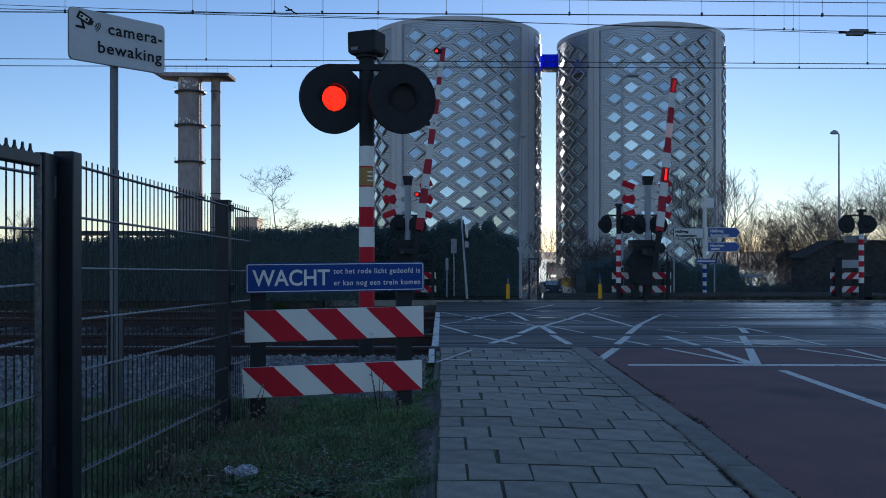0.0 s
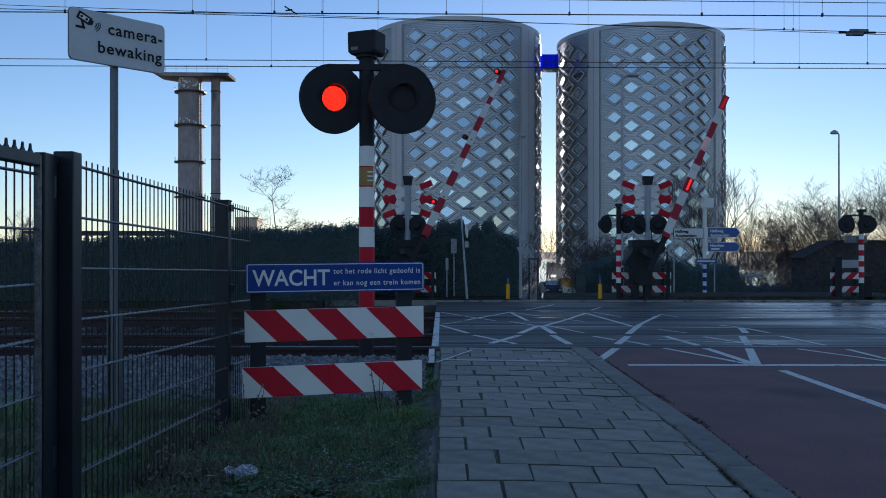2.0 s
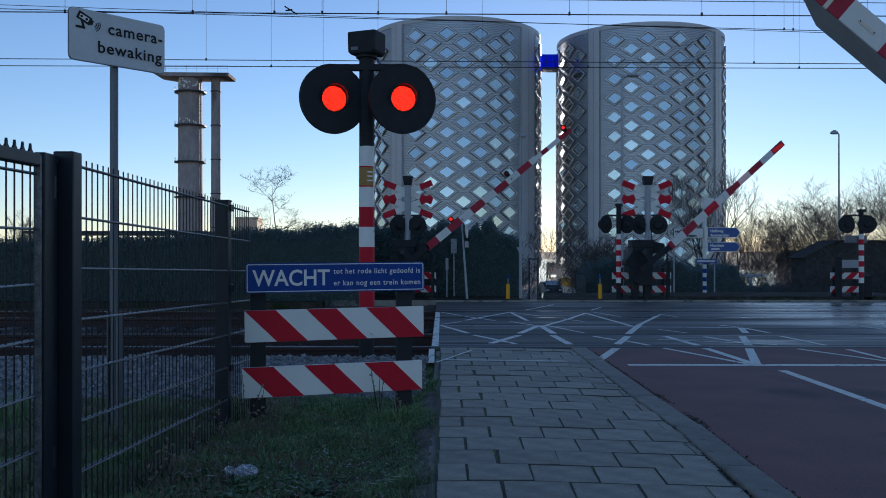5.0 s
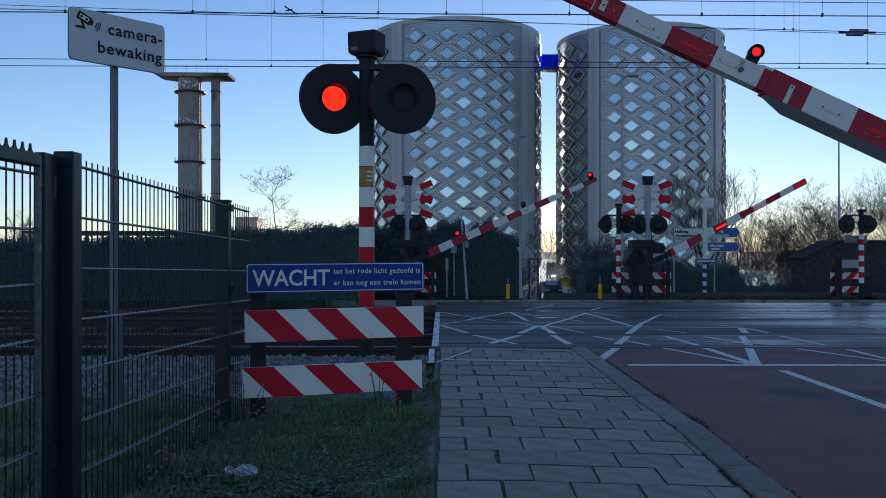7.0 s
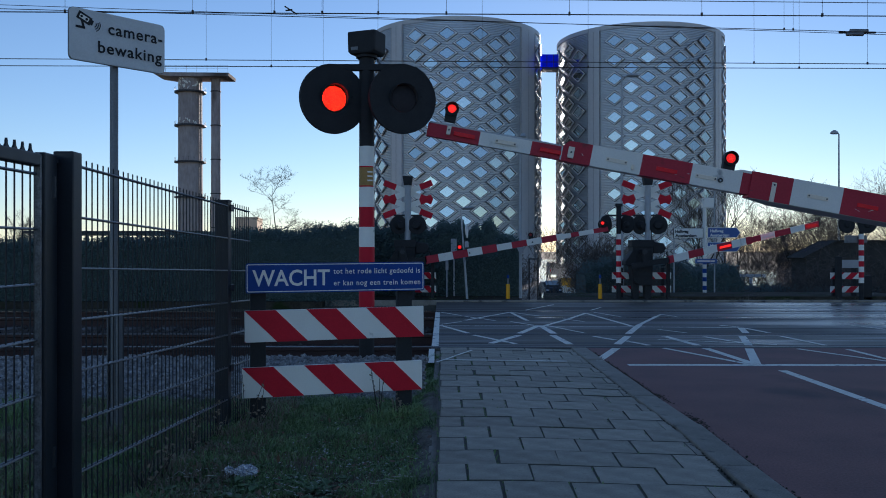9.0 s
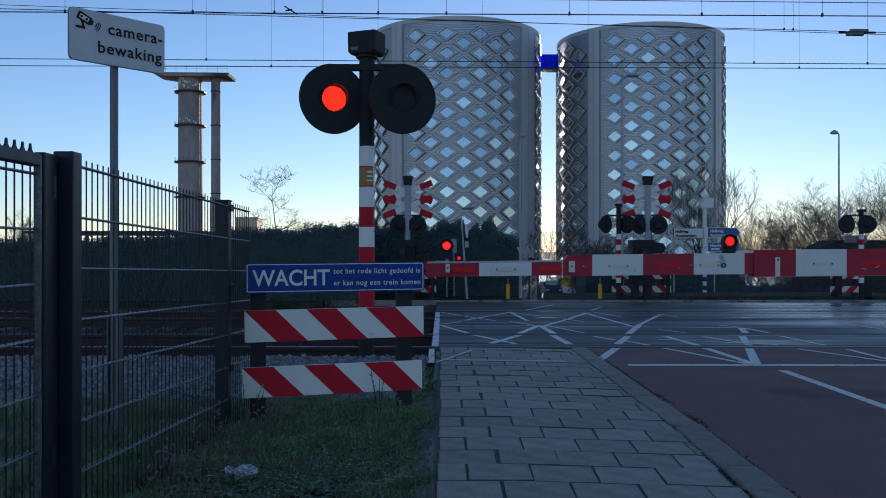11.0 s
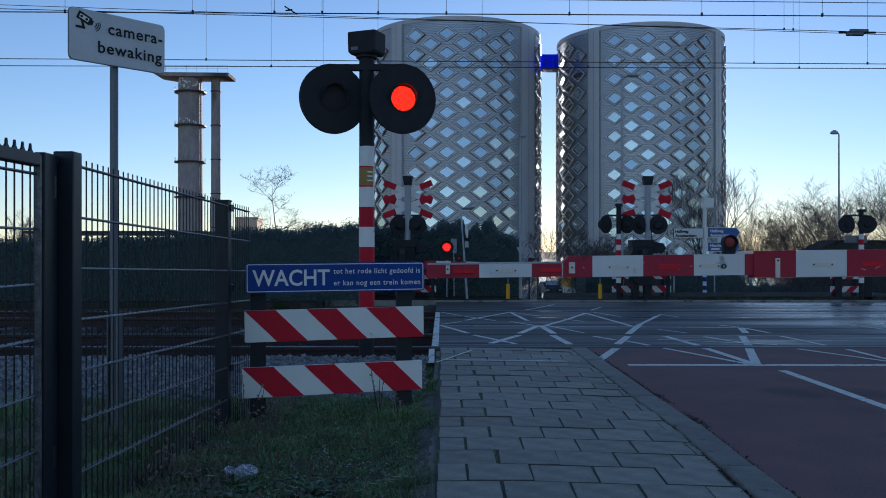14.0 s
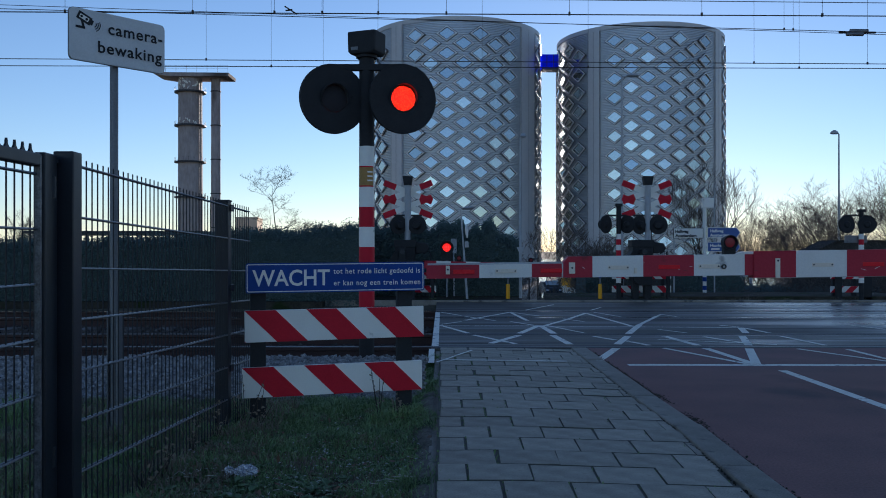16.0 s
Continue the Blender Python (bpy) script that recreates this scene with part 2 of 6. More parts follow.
YELLOW = surface("yellow_plastic", (0.95, 0.40, 0.004), (1.0, 0.48, 0.008), 5, 0.5, 0, 0, 90)
AMBER = surface("brown_sticker", (0.36, 0.19, 0.04), (0.46, 0.26, 0.07), 40, 0.5, 0, 0, 200)
CREAM = surface("cream_reflector", (0.74, 0.66, 0.53), (0.88, 0.79, 0.65), 40, 0.35, 0, 0, 200)
BOOM_WHITE = surface("boom_white", (0.74, 0.72, 0.66), (0.88, 0.86, 0.79), 3, 0.55, 0, 0.0004, 60, (0.38, 0.37, 0.35), 5, 0.66)
BOOM_RED = surface("boom_red", (0.38, 0.022, 0.042), (0.52, 0.038, 0.062), 3, 0.5, 0, 0.0004, 60, (0.24, 0.03, 0.04), 5, 0.64, spec=0.25)
GREY_PAINT = surface("grey_paint", (0.38, 0.39, 0.40), (0.52, 0.53, 0.54), 5, 0.6, 0, 0, 80)
ALUMINIUM = surface("dull_aluminium", (0.40, 0.41, 0.42), (0.55, 0.56, 0.57), 6, 0.5, 0.8, 0.0004, 90)
LENS_ON = glowing("lit_red_lens", (1.0, 0.022, 0.004), 1.9, 84, 1.0)
BULB_ON = glowing("lit_red_bulb", (1.0, 0.022, 0.015), 1.6, 62, 0.0)
BULB_OFF = surface("unlit_red_bulb", (0.26, 0.010, 0.014), (0.38, 0.016, 0.022), 30, 0.4, 0, 0, 160)
SIGN_BLUE = surface("faded_sign_blue", (0.05, 0.11, 0.33), (0.08, 0.155, 0.41), 5, 0.5, 0, 0, 100)
STRIP_ON = glowing("dim_red_strip", (1.0, 0.03, 0.04), 0.25, 62, 0.0)
LENS_OFF = surface("dark_red_lens", (0.030, 0.028, 0.031), (0.046, 0.042, 0.046), 30, 0.5, 0, 0, 160, spec=0.1)
# Paler than the black hood, added so the lamp's red glow shows on it.
HOOD_LINING = surface("glow_catching_lining", (0.07, 0.065, 0.065), (0.12, 0.11, 0.11), 20, 0.5, 0, 0, 90, spec=0.3)
REFLECT_RED = surface("red_reflector", (0.80, 0.010, 0.024), (0.90, 0.016, 0.032), 60, 0.3, 0, 0.001, 200, spec=0.2)
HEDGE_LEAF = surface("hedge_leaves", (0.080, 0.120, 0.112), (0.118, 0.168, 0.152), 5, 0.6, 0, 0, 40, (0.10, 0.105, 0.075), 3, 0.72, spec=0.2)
# A darkened leaf tone: the shade inside the hedge is put into this colour.
HEDGE_CORE = surface("hedge_inner_shade", (0.055, 0.082, 0.078), (0.085, 0.12, 0.112), 6, 0.95)
BARK = surface("bark", (0.035, 0.028, 0.022), (0.085, 0.07, 0.055), 4, 0.9, 0, 0.004, 40)
TWIG = surface("twigs", (0.075, 0.06, 0.05), (0.15, 0.12, 0.10), 3, 0.85, 0, 0, 30)
CLADDING = surface("ribbed_steel_cladding", (0.395, 0.42, 0.455), (0.50, 0.53, 0.56), 0.08, 0.36, 0.85, 0, 1.5, (0.345, 0.37, 0.41), 0.12, 0.64)
STRIP = surface("smooth_steel_strip", (0.50, 0.51, 0.52), (0.60, 0.60, 0.61), 0.15, 0.5, 0.3, 0, 2.0)
WINDOW_FRAME = surface("aluminium_window_frame", (0.66, 0.66, 0.66), (0.78, 0.78, 0.78), 0.3, 0.4, 0.5, 0, 3)
DARK_FRAME = surface("dark_seal_and_shadow", (0.02, 0.02, 0.022), (0.04, 0.04, 0.045), 2, 0.5)
OLD_CONCRETE = surface("stained_concrete", (0.29, 0.235, 0.22), (0.54, 0.465, 0.44), 0.35, 0.9, 0, 0.01, 5, (0.11, 0.09, 0.08), 0.3, 0.58, stretch=(1, 1, 0.35))
BRICK = surface("far_brickwork", (0.44, 0.31, 0.22), (0.58, 0.43, 0.32), 0.4, 0.9, 0, 0.01, 8)
PALE_BRICK = surface("sunlit_ochre_brick", (0.60, 0.44, 0.32), (0.78, 0.62, 0.47), 0.4, 0.9, 0, 0.01, 8)
# Paler than the brick: sunlight is put into this colour.
SUNLIT_CREAM = surface("sunlit_cream", (0.80, 0.60, 0.40), (0.90, 0.72, 0.52), 0.4, 0.9, 0, 0.005, 8)
ROOFING = surface("dark_roofing_felt", (0.045, 0.042, 0.038), (0.08, 0.074, 0.066), 3, 0.95, 0, 0, 40, spec=0.1)
POLE_STEEL = surface("weathered_pole_steel", (0.12, 0.13, 0.145), (0.21, 0.222, 0.24), 5, 0.42, 0.35, 0.0003, 90)
DARK_STEEL = surface("dark_steel", (0.03, 0.032, 0.036), (0.07, 0.072, 0.078), 4, 0.5, 0.6, 0, 60)
WIRE = surface("copper_wire", (0.03, 0.026, 0.024), (0.06, 0.05, 0.045), 2, 0.5, 0.6)


def silo_glass():
    """Mirror-like panes whose tint differs a little from window to window."""
    m = bpy.data.materials.new("mirror_glass")
    m.use_nodes = True
    n, l = m.node_tree.nodes, m.node_tree.links
    b = n["Principled BSDF"]
    ramp = n.new("ShaderNodeValToRGB")
    info = n.new("ShaderNodeObjectInfo")
    e = ramp.color_ramp.elements
    e[0].color, e[1].color = (0.54, 0.60, 0.58, 1), (0.76, 0.77, 0.70, 1)
    l.new(info.outputs["Random"], ramp.inputs[0])
    l.new(ramp.outputs[0], b.inputs["Base Color"])
    b.inputs["Metallic"].default_value = 0.9
    b.inputs["Roughness"].default_value = 0.05
    return m


GLASS = silo_glass()
# ---- ground, road and tracks (z = 0 is the road's top; tracks run along x) ----
g = Shape()
xs = [-1500, -400, -120, -40, -20] + [-12 + i * 0.8 for i in range(16)] + [3, 10, 20, 40, 120, 400, 1500]
ys = [-300, -60, -10] + [i * 0.9 for i in range(0, 20)] + [18.4, 20.5, 26, 32, 37.5, 42, 80, 200, 500, 1200, 2600]
rng = random.Random(4)


def ground_z(y):
    """The land falls away beyond the embankment of the crossing."""
    return -0.07 - 3.5 * min(1, max(0, (y - 18.4) / 19.1))


gv = [(x, y, ground_z(y) + (rng.uniform(-0.015, 0.015) if abs(x) < 15 and 0 < y < 19 else 0) - (0.2 if 8.9 < y < 16.5 else 0)) for y in ys for x in xs]
gf = [(j * len(xs) + i, j * len(xs) + i + 1, (j + 1) * len(xs) + i + 1, (j + 1) * len(xs) + i) for j in range(len(ys) - 1) for i in range(len(xs) - 1)]
setting("ground", g.add(gv, gf), EARTH, "dark winter earth and thin grass around the crossing", "ground")

setting("road", Shape().box(1.44, 24, -12, 9.16, -0.3, 0.0), RED_ASPHALT, "dull red asphalt carriageway before the crossing", "road")
deck = setting("crossing_deck", Shape().box(-0.13, 26, 10.74, 13.19, -0.3, 0.0), POLISHED, "worn dark asphalt crossing deck between the rails", "road", 0.006)
for y0, y1, top in ((9.165, 9.215, ASPHALT), (9.35, 10.605, ASPHALT), (13.34, 14.595, POLISHED), (14.745, 16.2, POLISHED)):
    part("deck_panel", Shape().box(-0.13, 26, y0, y1, -0.3, 0.0), top, deck, "", 0.006)
part("deck_panel", Shape().patch([(-0.13, 16.205), (26, 16.205), (26, 17.25), (-0.13, 17.25)], -0.3, 0.0), POLISHED, deck, "", 0.006)
for y0, x0, x1 in ((11.98, 5.6, 26), (16.2, 4.6, 26), (12.9, 3.2, 9.5)):
    part("sealed_joint", Shape().box(x0, x1, y0, y0 + 0.03, -0.05, 0.0015), BLACK_PAINT, deck, "black tar joint across the deck")
groove = Shape().box(-0.12, 26, 9.1, 17.2, -0.3, -0.06)
setting("flangeway_bed", groove, BLACK_PAINT, "black bed in the rail grooves", "road")
setting("far_kerb", Shape().box(-2.4, 70, 17.25, 17.42, -0.2, 0.035), KERB, "low worn kerb beyond the tracks", "kerb", 0.01)
setting("far_road", Shape().box(5.0, 70, 17.425, 20.4, -0.2, -0.02), ASPHALT, "dark road edge beyond the tracks", "road", 0.01)


# Proud black strips stand in for shaded grooves that this low angle hides.
for y0, y1 in ((9.17, 9.238), (9.312, 9.40), (10.555, 10.643), (10.717, 10.785), (13.16, 13.228), (13.302, 13.39), (14.545, 14.633), (14.707, 14.775)):
    part("rubber_strip", Shape().box(-0.13, 26, y0, y1, -0.1, 0.002), BLACK_PAINT, deck, "proud black strip standing in for the shaded rail groove")


def rail(y, x0, x1, head):
    """A flat-bottomed rail along x with a worn shiny head."""
    ob = thing("rail", "rusty steel running rail with a worn shiny head", "rail", pose(0, y, 0), "rails of the two tracks")
    prof = [(-0.07, -0.155), (0.07, -0.155), (0.07, -0.14), (0.012, -0.12), (0.01, -0.045), (0.035, -0.035), (0.036, -0.004), (-0.036, -0.004), (-0.035, -0.035), (-0.01, -0.045), (-0.012, -0.12), (-0.07, -0.14)]
    s = Shape()
    n = len(prof)
    s.add([(x0, a, b) for a, b in prof] + [(x1, a, b) for a, b in prof],
          [tuple(range(n)), tuple(range(2 * n - 1, n - 1, -1))] + [(k, n + k, n + (k + 1) % n, (k + 1) % n) for k in range(n)])
    part("rail_web", s, RUST, ob)
    part("rail_head", Shape().box(x0, x1, -0.034, 0.034, -0.0035, 0.003), head, ob)
    return ob


for yy, head in ((9.275, DULL_RAIL), (10.68, DULL_RAIL), (13.265, RAIL_TOP), (14.67, RAIL_TOP)):
    rail(yy, -60, 60, head)

sl = part("sleeper", Shape().box(-0.12, 0.12, -1.25, 1.25, -0.30, -0.135), SLEEPER, None, "", 0.015)
tagged(sl, "weathered concrete sleeper half buried in ballast", "sleeper", "sleepers")
sl.matrix_basis = pose(-0.62, 9.98, 0)
for yc in (9.98, 13.97):
    for k in range(26):
        if yc == 9.98 and k == 0:
            continue
        copy_thing(sl, pose(-0.62 - 0.6 * k, yc, 0))

# ballast: a shallow bank of broken stone
bank = Shape()
prof = [(5.95, -0.13), (6.6, -0.03), (7.9, 0.04), (8.6, -0.10), (9.1, -0.17), (15.2, -0.17), (15.9, -0.1), (16.6, -0.2)]
bx = [-60 + i * 2.4 for i in range(25)] + [-0.16]
bank.add([(x, y, z + 0.012 * math.sin(x * 3 + y * 5)) for y, z in prof for x in bx],
         [(j * len(bx) + i, j * len(bx) + i + 1, (j + 1) * len(bx) + i + 1, (j + 1) * len(bx) + i) for j in range(len(prof) - 1) for i in range(len(bx) - 1)])
shoulder, middle = Shape(), Shape()
cut = 4 * len(bx)
rows_each = len(bx) - 1
shoulder.add(bank.v[:cut], bank.f[:3 * rows_each])
middle.add(bank.v[cut - len(bx):], [tuple(i - cut + len(bx) for i in q) for q in bank.f[3 * rows_each:]])
setting("ballast_bed", shoulder, STONE, "grey broken-stone ballast bed", "ballast")
setting("ballast_bed", middle, RUSTY_STONE, "rust-brown ballast between the rails", "ballast")
setting("ballast_bed", Shape().add([(26.1, 9, -0.15), (70, 9, -0.15), (70, 16.6, -0.15), (26.1, 16.6, -0.15)], [(0, 1, 2, 3)]), STONE, "grey broken-stone ballast bed beside the deck", "ballast")


def height_on(profile, y):
    for (y0, z0), (y1, z1) in zip(profile, profile[1:]):
        if y0 <= y <= y1:
            return z0 + (z1 - z0) * (y - y0) / (y1 - y0)
    return profile[0][1]


def stones(count, x0, x1, y0, y1, r0, r1, seed):
    rng = random.Random(seed)
    s = Shape()
    base = [(0, 0, 1), (0.94, 0, 0.1), (0.3, 0.9, 0.0), (-0.8, 0.55, 0.15), (-0.8, -0.55, 0.0), (0.3, -0.9, 0.1), (0, 0, -0.8)]
    faces = [(0, 1, 2), (0, 2, 3), (0, 3, 4), (0, 4, 5), (0, 5, 1), (6, 2, 1), (6, 3, 2), (6, 4, 3), (6, 5, 4), (6, 1, 5)]
    for _ in range(count):
        x, y = rng.uniform(x0, x1), rng.uniform(y0, y1)
        r = rng.uniform(r0, r1)
        turn = Euler((rng.uniform(0, 6), rng.uniform(0, 6), rng.uniform(0, 6))).to_matrix()
        c = Vector((x, y, height_on(prof, y) + r * rng.uniform(0.1, 0.7)))
        s.add([c + turn @ (Vector(p) * r * rng.uniform(0.75, 1.2)) for p in base], faces)
    return s


STONE_BITS = surface("loose_stone", (0.035, 0.034, 0.034), (0.50, 0.48, 0.46), 14, 0.9, 0, 0.003, 50)
heap = stones(13000, -6.5, -0.15, 6.05, 9.2, 0.014, 0.038, 2)
setting("ballast_stones", heap, STONE_BITS, "loose grey ballast stones along the track", "ballast", kind="stuff")
heap = stones(6000, -9, -0.15, 9.2, 15.8, 0.025, 0.05, 3)
setting("ballast_stones", heap, RUSTY_STONE, "loose rust-brown ballast stones between the rails", "ballast", kind="stuff")

# ---- road markings ----
LAID = []


def stripe(pts, label, width=0.1):
    """A painted line over the points pts, given on the road's top."""
    s = Shape()
    LAID.append(label)
    h = 0.002 + 0.00009 * len(LAID)
    for (ax, ay), (bx2, by2) in zip(pts, pts[1:]):
        d = Vector((bx2 - ax, by2 - ay, 0)).normalized()
        nrm = Vector((-d.y, d.x, 0)) * width / 2
        s.add([(ax - nrm.x, ay - nrm.y, h), (bx2 - nrm.x, by2 - nrm.y, h), (bx2 + nrm.x, by2 + nrm.y, h), (ax + nrm.x, ay + nrm.y, h)], [(0, 1, 2, 3)])
        h += 0.00004
    return setting("road_marking", s, LINE_PAINT, label, "road marking")


stripe([(2.975, 7.45), (2.975, 4.4)], "white centre-line dash on the red asphalt", 0.085)
stripe([(1.7, 7.81), (9.0, 7.75)], "solid white stop line across the lane", 0.11)
thick, thin = "worn white hatching line on the crossing deck", "thin worn white hatching line on the deck"
stripe([(-0.09, 14.45), (-0.085, 9.35)], "worn white edge line along the deck", 0.075)
stripe([(-0.12, 9.08), (-0.11, 7.95)], "white edge line beside the pavement", 0.06)
for pts in ([(0.54, 9.61), (0.94, 10.52)], [(0.97, 10.76), (1.34, 11.89)], [(1.36, 11.89), (1.40, 10.74)], [(1.36, 10.52), (1.42, 9.51)], [(1.95, 9.51), (2.26, 10.4)],
            [(2.33, 10.69), (2.79, 12.04)], [(1.49, 8.13), (1.86, 9.13)], [(2.82, 9.13), (2.88, 7.87)], [(2.71, 10.4), (2.82, 9.4)], [(4.04, 11.54), (3.85, 10.8)], [(3.66, 10.4), (3.38, 9.4)], [(3.28, 9.11), (2.9, 7.87)]):
    stripe(pts, thick, 0.088)
for pts in ([(0.33, 12.75), (1.13, 14.4)], [(1.37, 11.74), (1.93, 13.02), (2.38, 14.19)], [(2.38, 14.19), (2.62, 11.74)], [(2.79, 12.04), (3.42, 13.58)], [(-0.03, 11.89), (0.32, 10.78)], [(0.38, 10.54), (0.82, 9.55)],
            [(1.14, 14.4), (1.26, 12.68)], [(1.84, 10.39), (2.02, 9.95)], [(2.12, 9.87), (2.28, 9.4)], [(2.37, 9.13), (2.82, 7.87)], [(3.17, 10.34), (3.41, 9.61)], [(4.07, 11.46), (4.15, 10.8)],
            [(4.13, 10.4), (4.23, 9.4)], [(3.78, 9.06), (4.2, 8.07), (4.5, 7.4)], [(4.29, 9.01), (4.29, 8.2)]):
    stripe(pts, thin, 0.064)
for pts in ([(-0.03, 12.04), (0.27, 12.51)], [(-0.04, 14.4), (0.3, 13.66)], [(0.35, 13.5), (0.78, 12.68)], [(1.14, 14.4), (1.53, 13.58)], [(0.99, 12.51), (1.28, 11.89)], [(1.44, 11.89), (1.79, 10.8)], [(2.55, 14.4), (2.8, 13.42)],
            [(1.84, 13.02), (2.07, 12.51)], [(-0.03, 11.8), (1.28, 11.8)], [(1.41, 11.66), (2.6, 11.66), (4.0, 11.51)], [(1.43, 14.85), (2.13, 16.38)], [(2.58, 14.85), (2.9, 15.6)],
            [(2.85, 11.27), (3.09, 10.8)], [(3.87, 11.89), (4.05, 11.6)], [(5.71, 11.89), (5.87, 11.27)], [(2.53, 10.01), (3.71, 9.45)], [(3.43, 13.58), (3.57, 13.9), (3.69, 13.42)]):
    stripe(pts, "faint thin white line on the deck", 0.045)

# ---- the two silos ----
def silo(cx, cy, radius, top, strips, columns, high, name_label, step=2.84, size=1.0):
    ob = thing("silo_building", name_label, "building", pose(cx, cy, 0), "twin silos")
    foot = ground_z(cy) - 0.1
    az = math.atan2(cx, cy)
    to_eye, right = Vector((-math.sin(az), -math.cos(az), 0)), Vector((math.cos(az), -math.sin(az), 0))

    def out(phi):
        return to_eye * math.cos(radians(phi)) + right * math.sin(radians(phi))

    seg, ribs = 96, 156
    wall = Shape()
    rows = []
    for k in range(ribs):
        pitch = (top - foot) / ribs
        z0 = foot + pitch * k
        rows += [(radius - 0.05, z0 + 0.015), (radius, z0 + 0.3 * pitch), (radius, z0 + 0.8 * pitch), (radius - 0.05, z0 + pitch - 0.015)]
    rows.append((radius - 0.05, top))
    v = [(r * math.sin(2 * math.pi * i / seg), r * math.cos(2 * math.pi * i / seg), z) for r, z in rows for i in range(seg)]
    f = [(j * seg + i, j * seg + (i + 1) % seg, (j + 1) * seg + (i + 1) % seg, (j + 1) * seg + i) for j in range(len(rows) - 1) for i in range(seg)]
    part("wall", wall.add(v, f), CLADDING, ob, "horizontally ribbed grey steel cladding")
    roof = Shape()
    for r0, r1, z0, z1 in ((radius + 0.12, radius + 0.12, top - 0.35, top + 0.25), (radius - 0.3, radius - 0.3, top - 0.2, top + 0.25)):
        roof.add([(r0 * math.sin(2 * math.pi * i / seg), r0 * math.cos(2 * math.pi * i / seg), z0) for i in range(seg)]
                 + [(r1 * math.sin(2 * math.pi * i / seg), r1 * math.cos(2 * math.pi * i / seg), z1) for i in range(seg)],
                 [(i, (i + 1) % seg, seg + (i + 1) % seg, seg + i) for i in range(seg)])
    n0, n1 = seg, 3 * seg
    roof.f += [(n0 + i, n0 + (i + 1) % seg, n1 + (i + 1) % seg, n1 + i) for i in range(seg)]
    roof.f.append(tuple(range(2 * seg, 3 * seg)))
    roof.f += [(i, (i + 1) % seg, 2 * seg + (i + 1) % seg, 2 * seg + i) for i in range(seg)]
    part("roof", roof, STRIP, ob, "flat roof with a thin steel rim")
    for a0, a1 in strips:
        s = Shape()
        m = 8
        ring = []
        for i in range(m + 1):
            d = out(a0 + (a1 - a0) * i / m)
            ring.append((d * (radius - 0.1), d * (radius + 0.16)))
        vs = [(*(p.xy), z) for z in (foot, top - 0.1) for a, b in ring for p in (a, b)]
        w = 2 * (m + 1)
        fs = []
        for i in range(m):
            fs += [(2 * i + 1, 2 * i + 3, w + 2 * i + 3, w + 2 * i + 1), (w + 2 * i, w + 2 * i + 1, w + 2 * i + 3, w + 2 * i + 2)]
        fs += [(0, 1, w + 1, w), (2 * m, w + 2 * m, w + 2 * m + 1, 2 * m + 1)]
        part("smooth_panel", s.add(vs, fs), STRIP, ob, "smooth vertical steel panel")
        for share in (0.03, 0.48, 0.97):
            seam = Shape()
            for e in (-0.25, 0.25):
                p = out(a0 + (a1 - a0) * share + e * 0.5) * (radius + 0.175)
                seam.v += [(p.x, p.y, foot), (p.x, p.y, top - 0.4)]
            seam.f.append((0, 1, 3, 2))
            part("panel_seam", seam, DARK_FRAME, ob, "dark upright seam")
    # diamond windows: a deep bevelled frame and a mirror pane
    W, H2 = 1.54 * size, 1.14 * size
    fr, pane, seal = Shape(), Shape(), Shape()
    loops = [(1.0, 0.02), (1.0, -0.22), (0.97, -0.25), (0.84, -0.25), (0.815, -0.10)]
    vs = []
    for k, y in loops:
        vs += [(W * k, y, 0), (0, y, H2 * k), (-W * k, y, 0), (0, y, -H2 * k)]
    fr.add(vs, [(4 * j + i, 4 * j + (i + 1) % 4, 4 * j + 4 + (i + 1) % 4, 4 * j + 4 + i) for j in range(len(loops) - 1) for i in range(4)])
    pane.add([(W * 0.74, -0.15, 0), (0, -0.15, H2 * 0.74), (-W * 0.74, -0.15, 0), (0, -0.15, -H2 * 0.74)], [(0, 1, 2, 3)])
    seal.add([(W * c, -0.14, 0) if i == 0 else (0, -0.14, H2 * c) if i == 1 else (-W * c, -0.14, 0) if i == 2 else (0, -0.14, -H2 * c) for c in (0.85, 0.72) for i in range(4)],
             [(i, (i + 1) % 4, 4 + (i + 1) % 4, 4 + i) for i in range(4)])
    # Outer ring: the frame's shadow line on the cladding, drawn as dark colour.
    seal.add([(W * c, -0.05, 0) if i == 0 else (0, -0.05, H2 * c) if i == 1 else (-W * c, -0.05, 0) if i == 2 else (0, -0.05, -H2 * c) for c in (1.09, 0.99) for i in range(4)],
             [(i, (i + 1) % 4, 4 + (i + 1) % 4, 4 + i) for i in range(4)])
    frame_me, pane_me, seal_shadow_me = fr.mesh("window"), pane.mesh("pane"), seal.mesh("seal")
    rng = random.Random(int(cx) + 5)
    for k, phi in enumerate(columns):
        d = out(phi)
        turn = math.degrees(math.atan2(d.x, -d.y))
        z = top - 2.25 * size - (0 if (k % 2 == 0) == high else step / 2)
        while z > -1.5:
            p = d * radius
            w = part("window", frame_me, WINDOW_FRAME, ob, "", m=pose(p.x, p.y, z, 0, 0, turn))
            part("seal", seal_shadow_me, DARK_FRAME, w)
            part("pane", pane_me, GLASS, w, "mirror-like blue-grey glass", m=pose(0, 0, 0, rng.uniform(-4.6, -0.4), 0, rng.uniform(-3, 3)))
            z -= step
    return ob


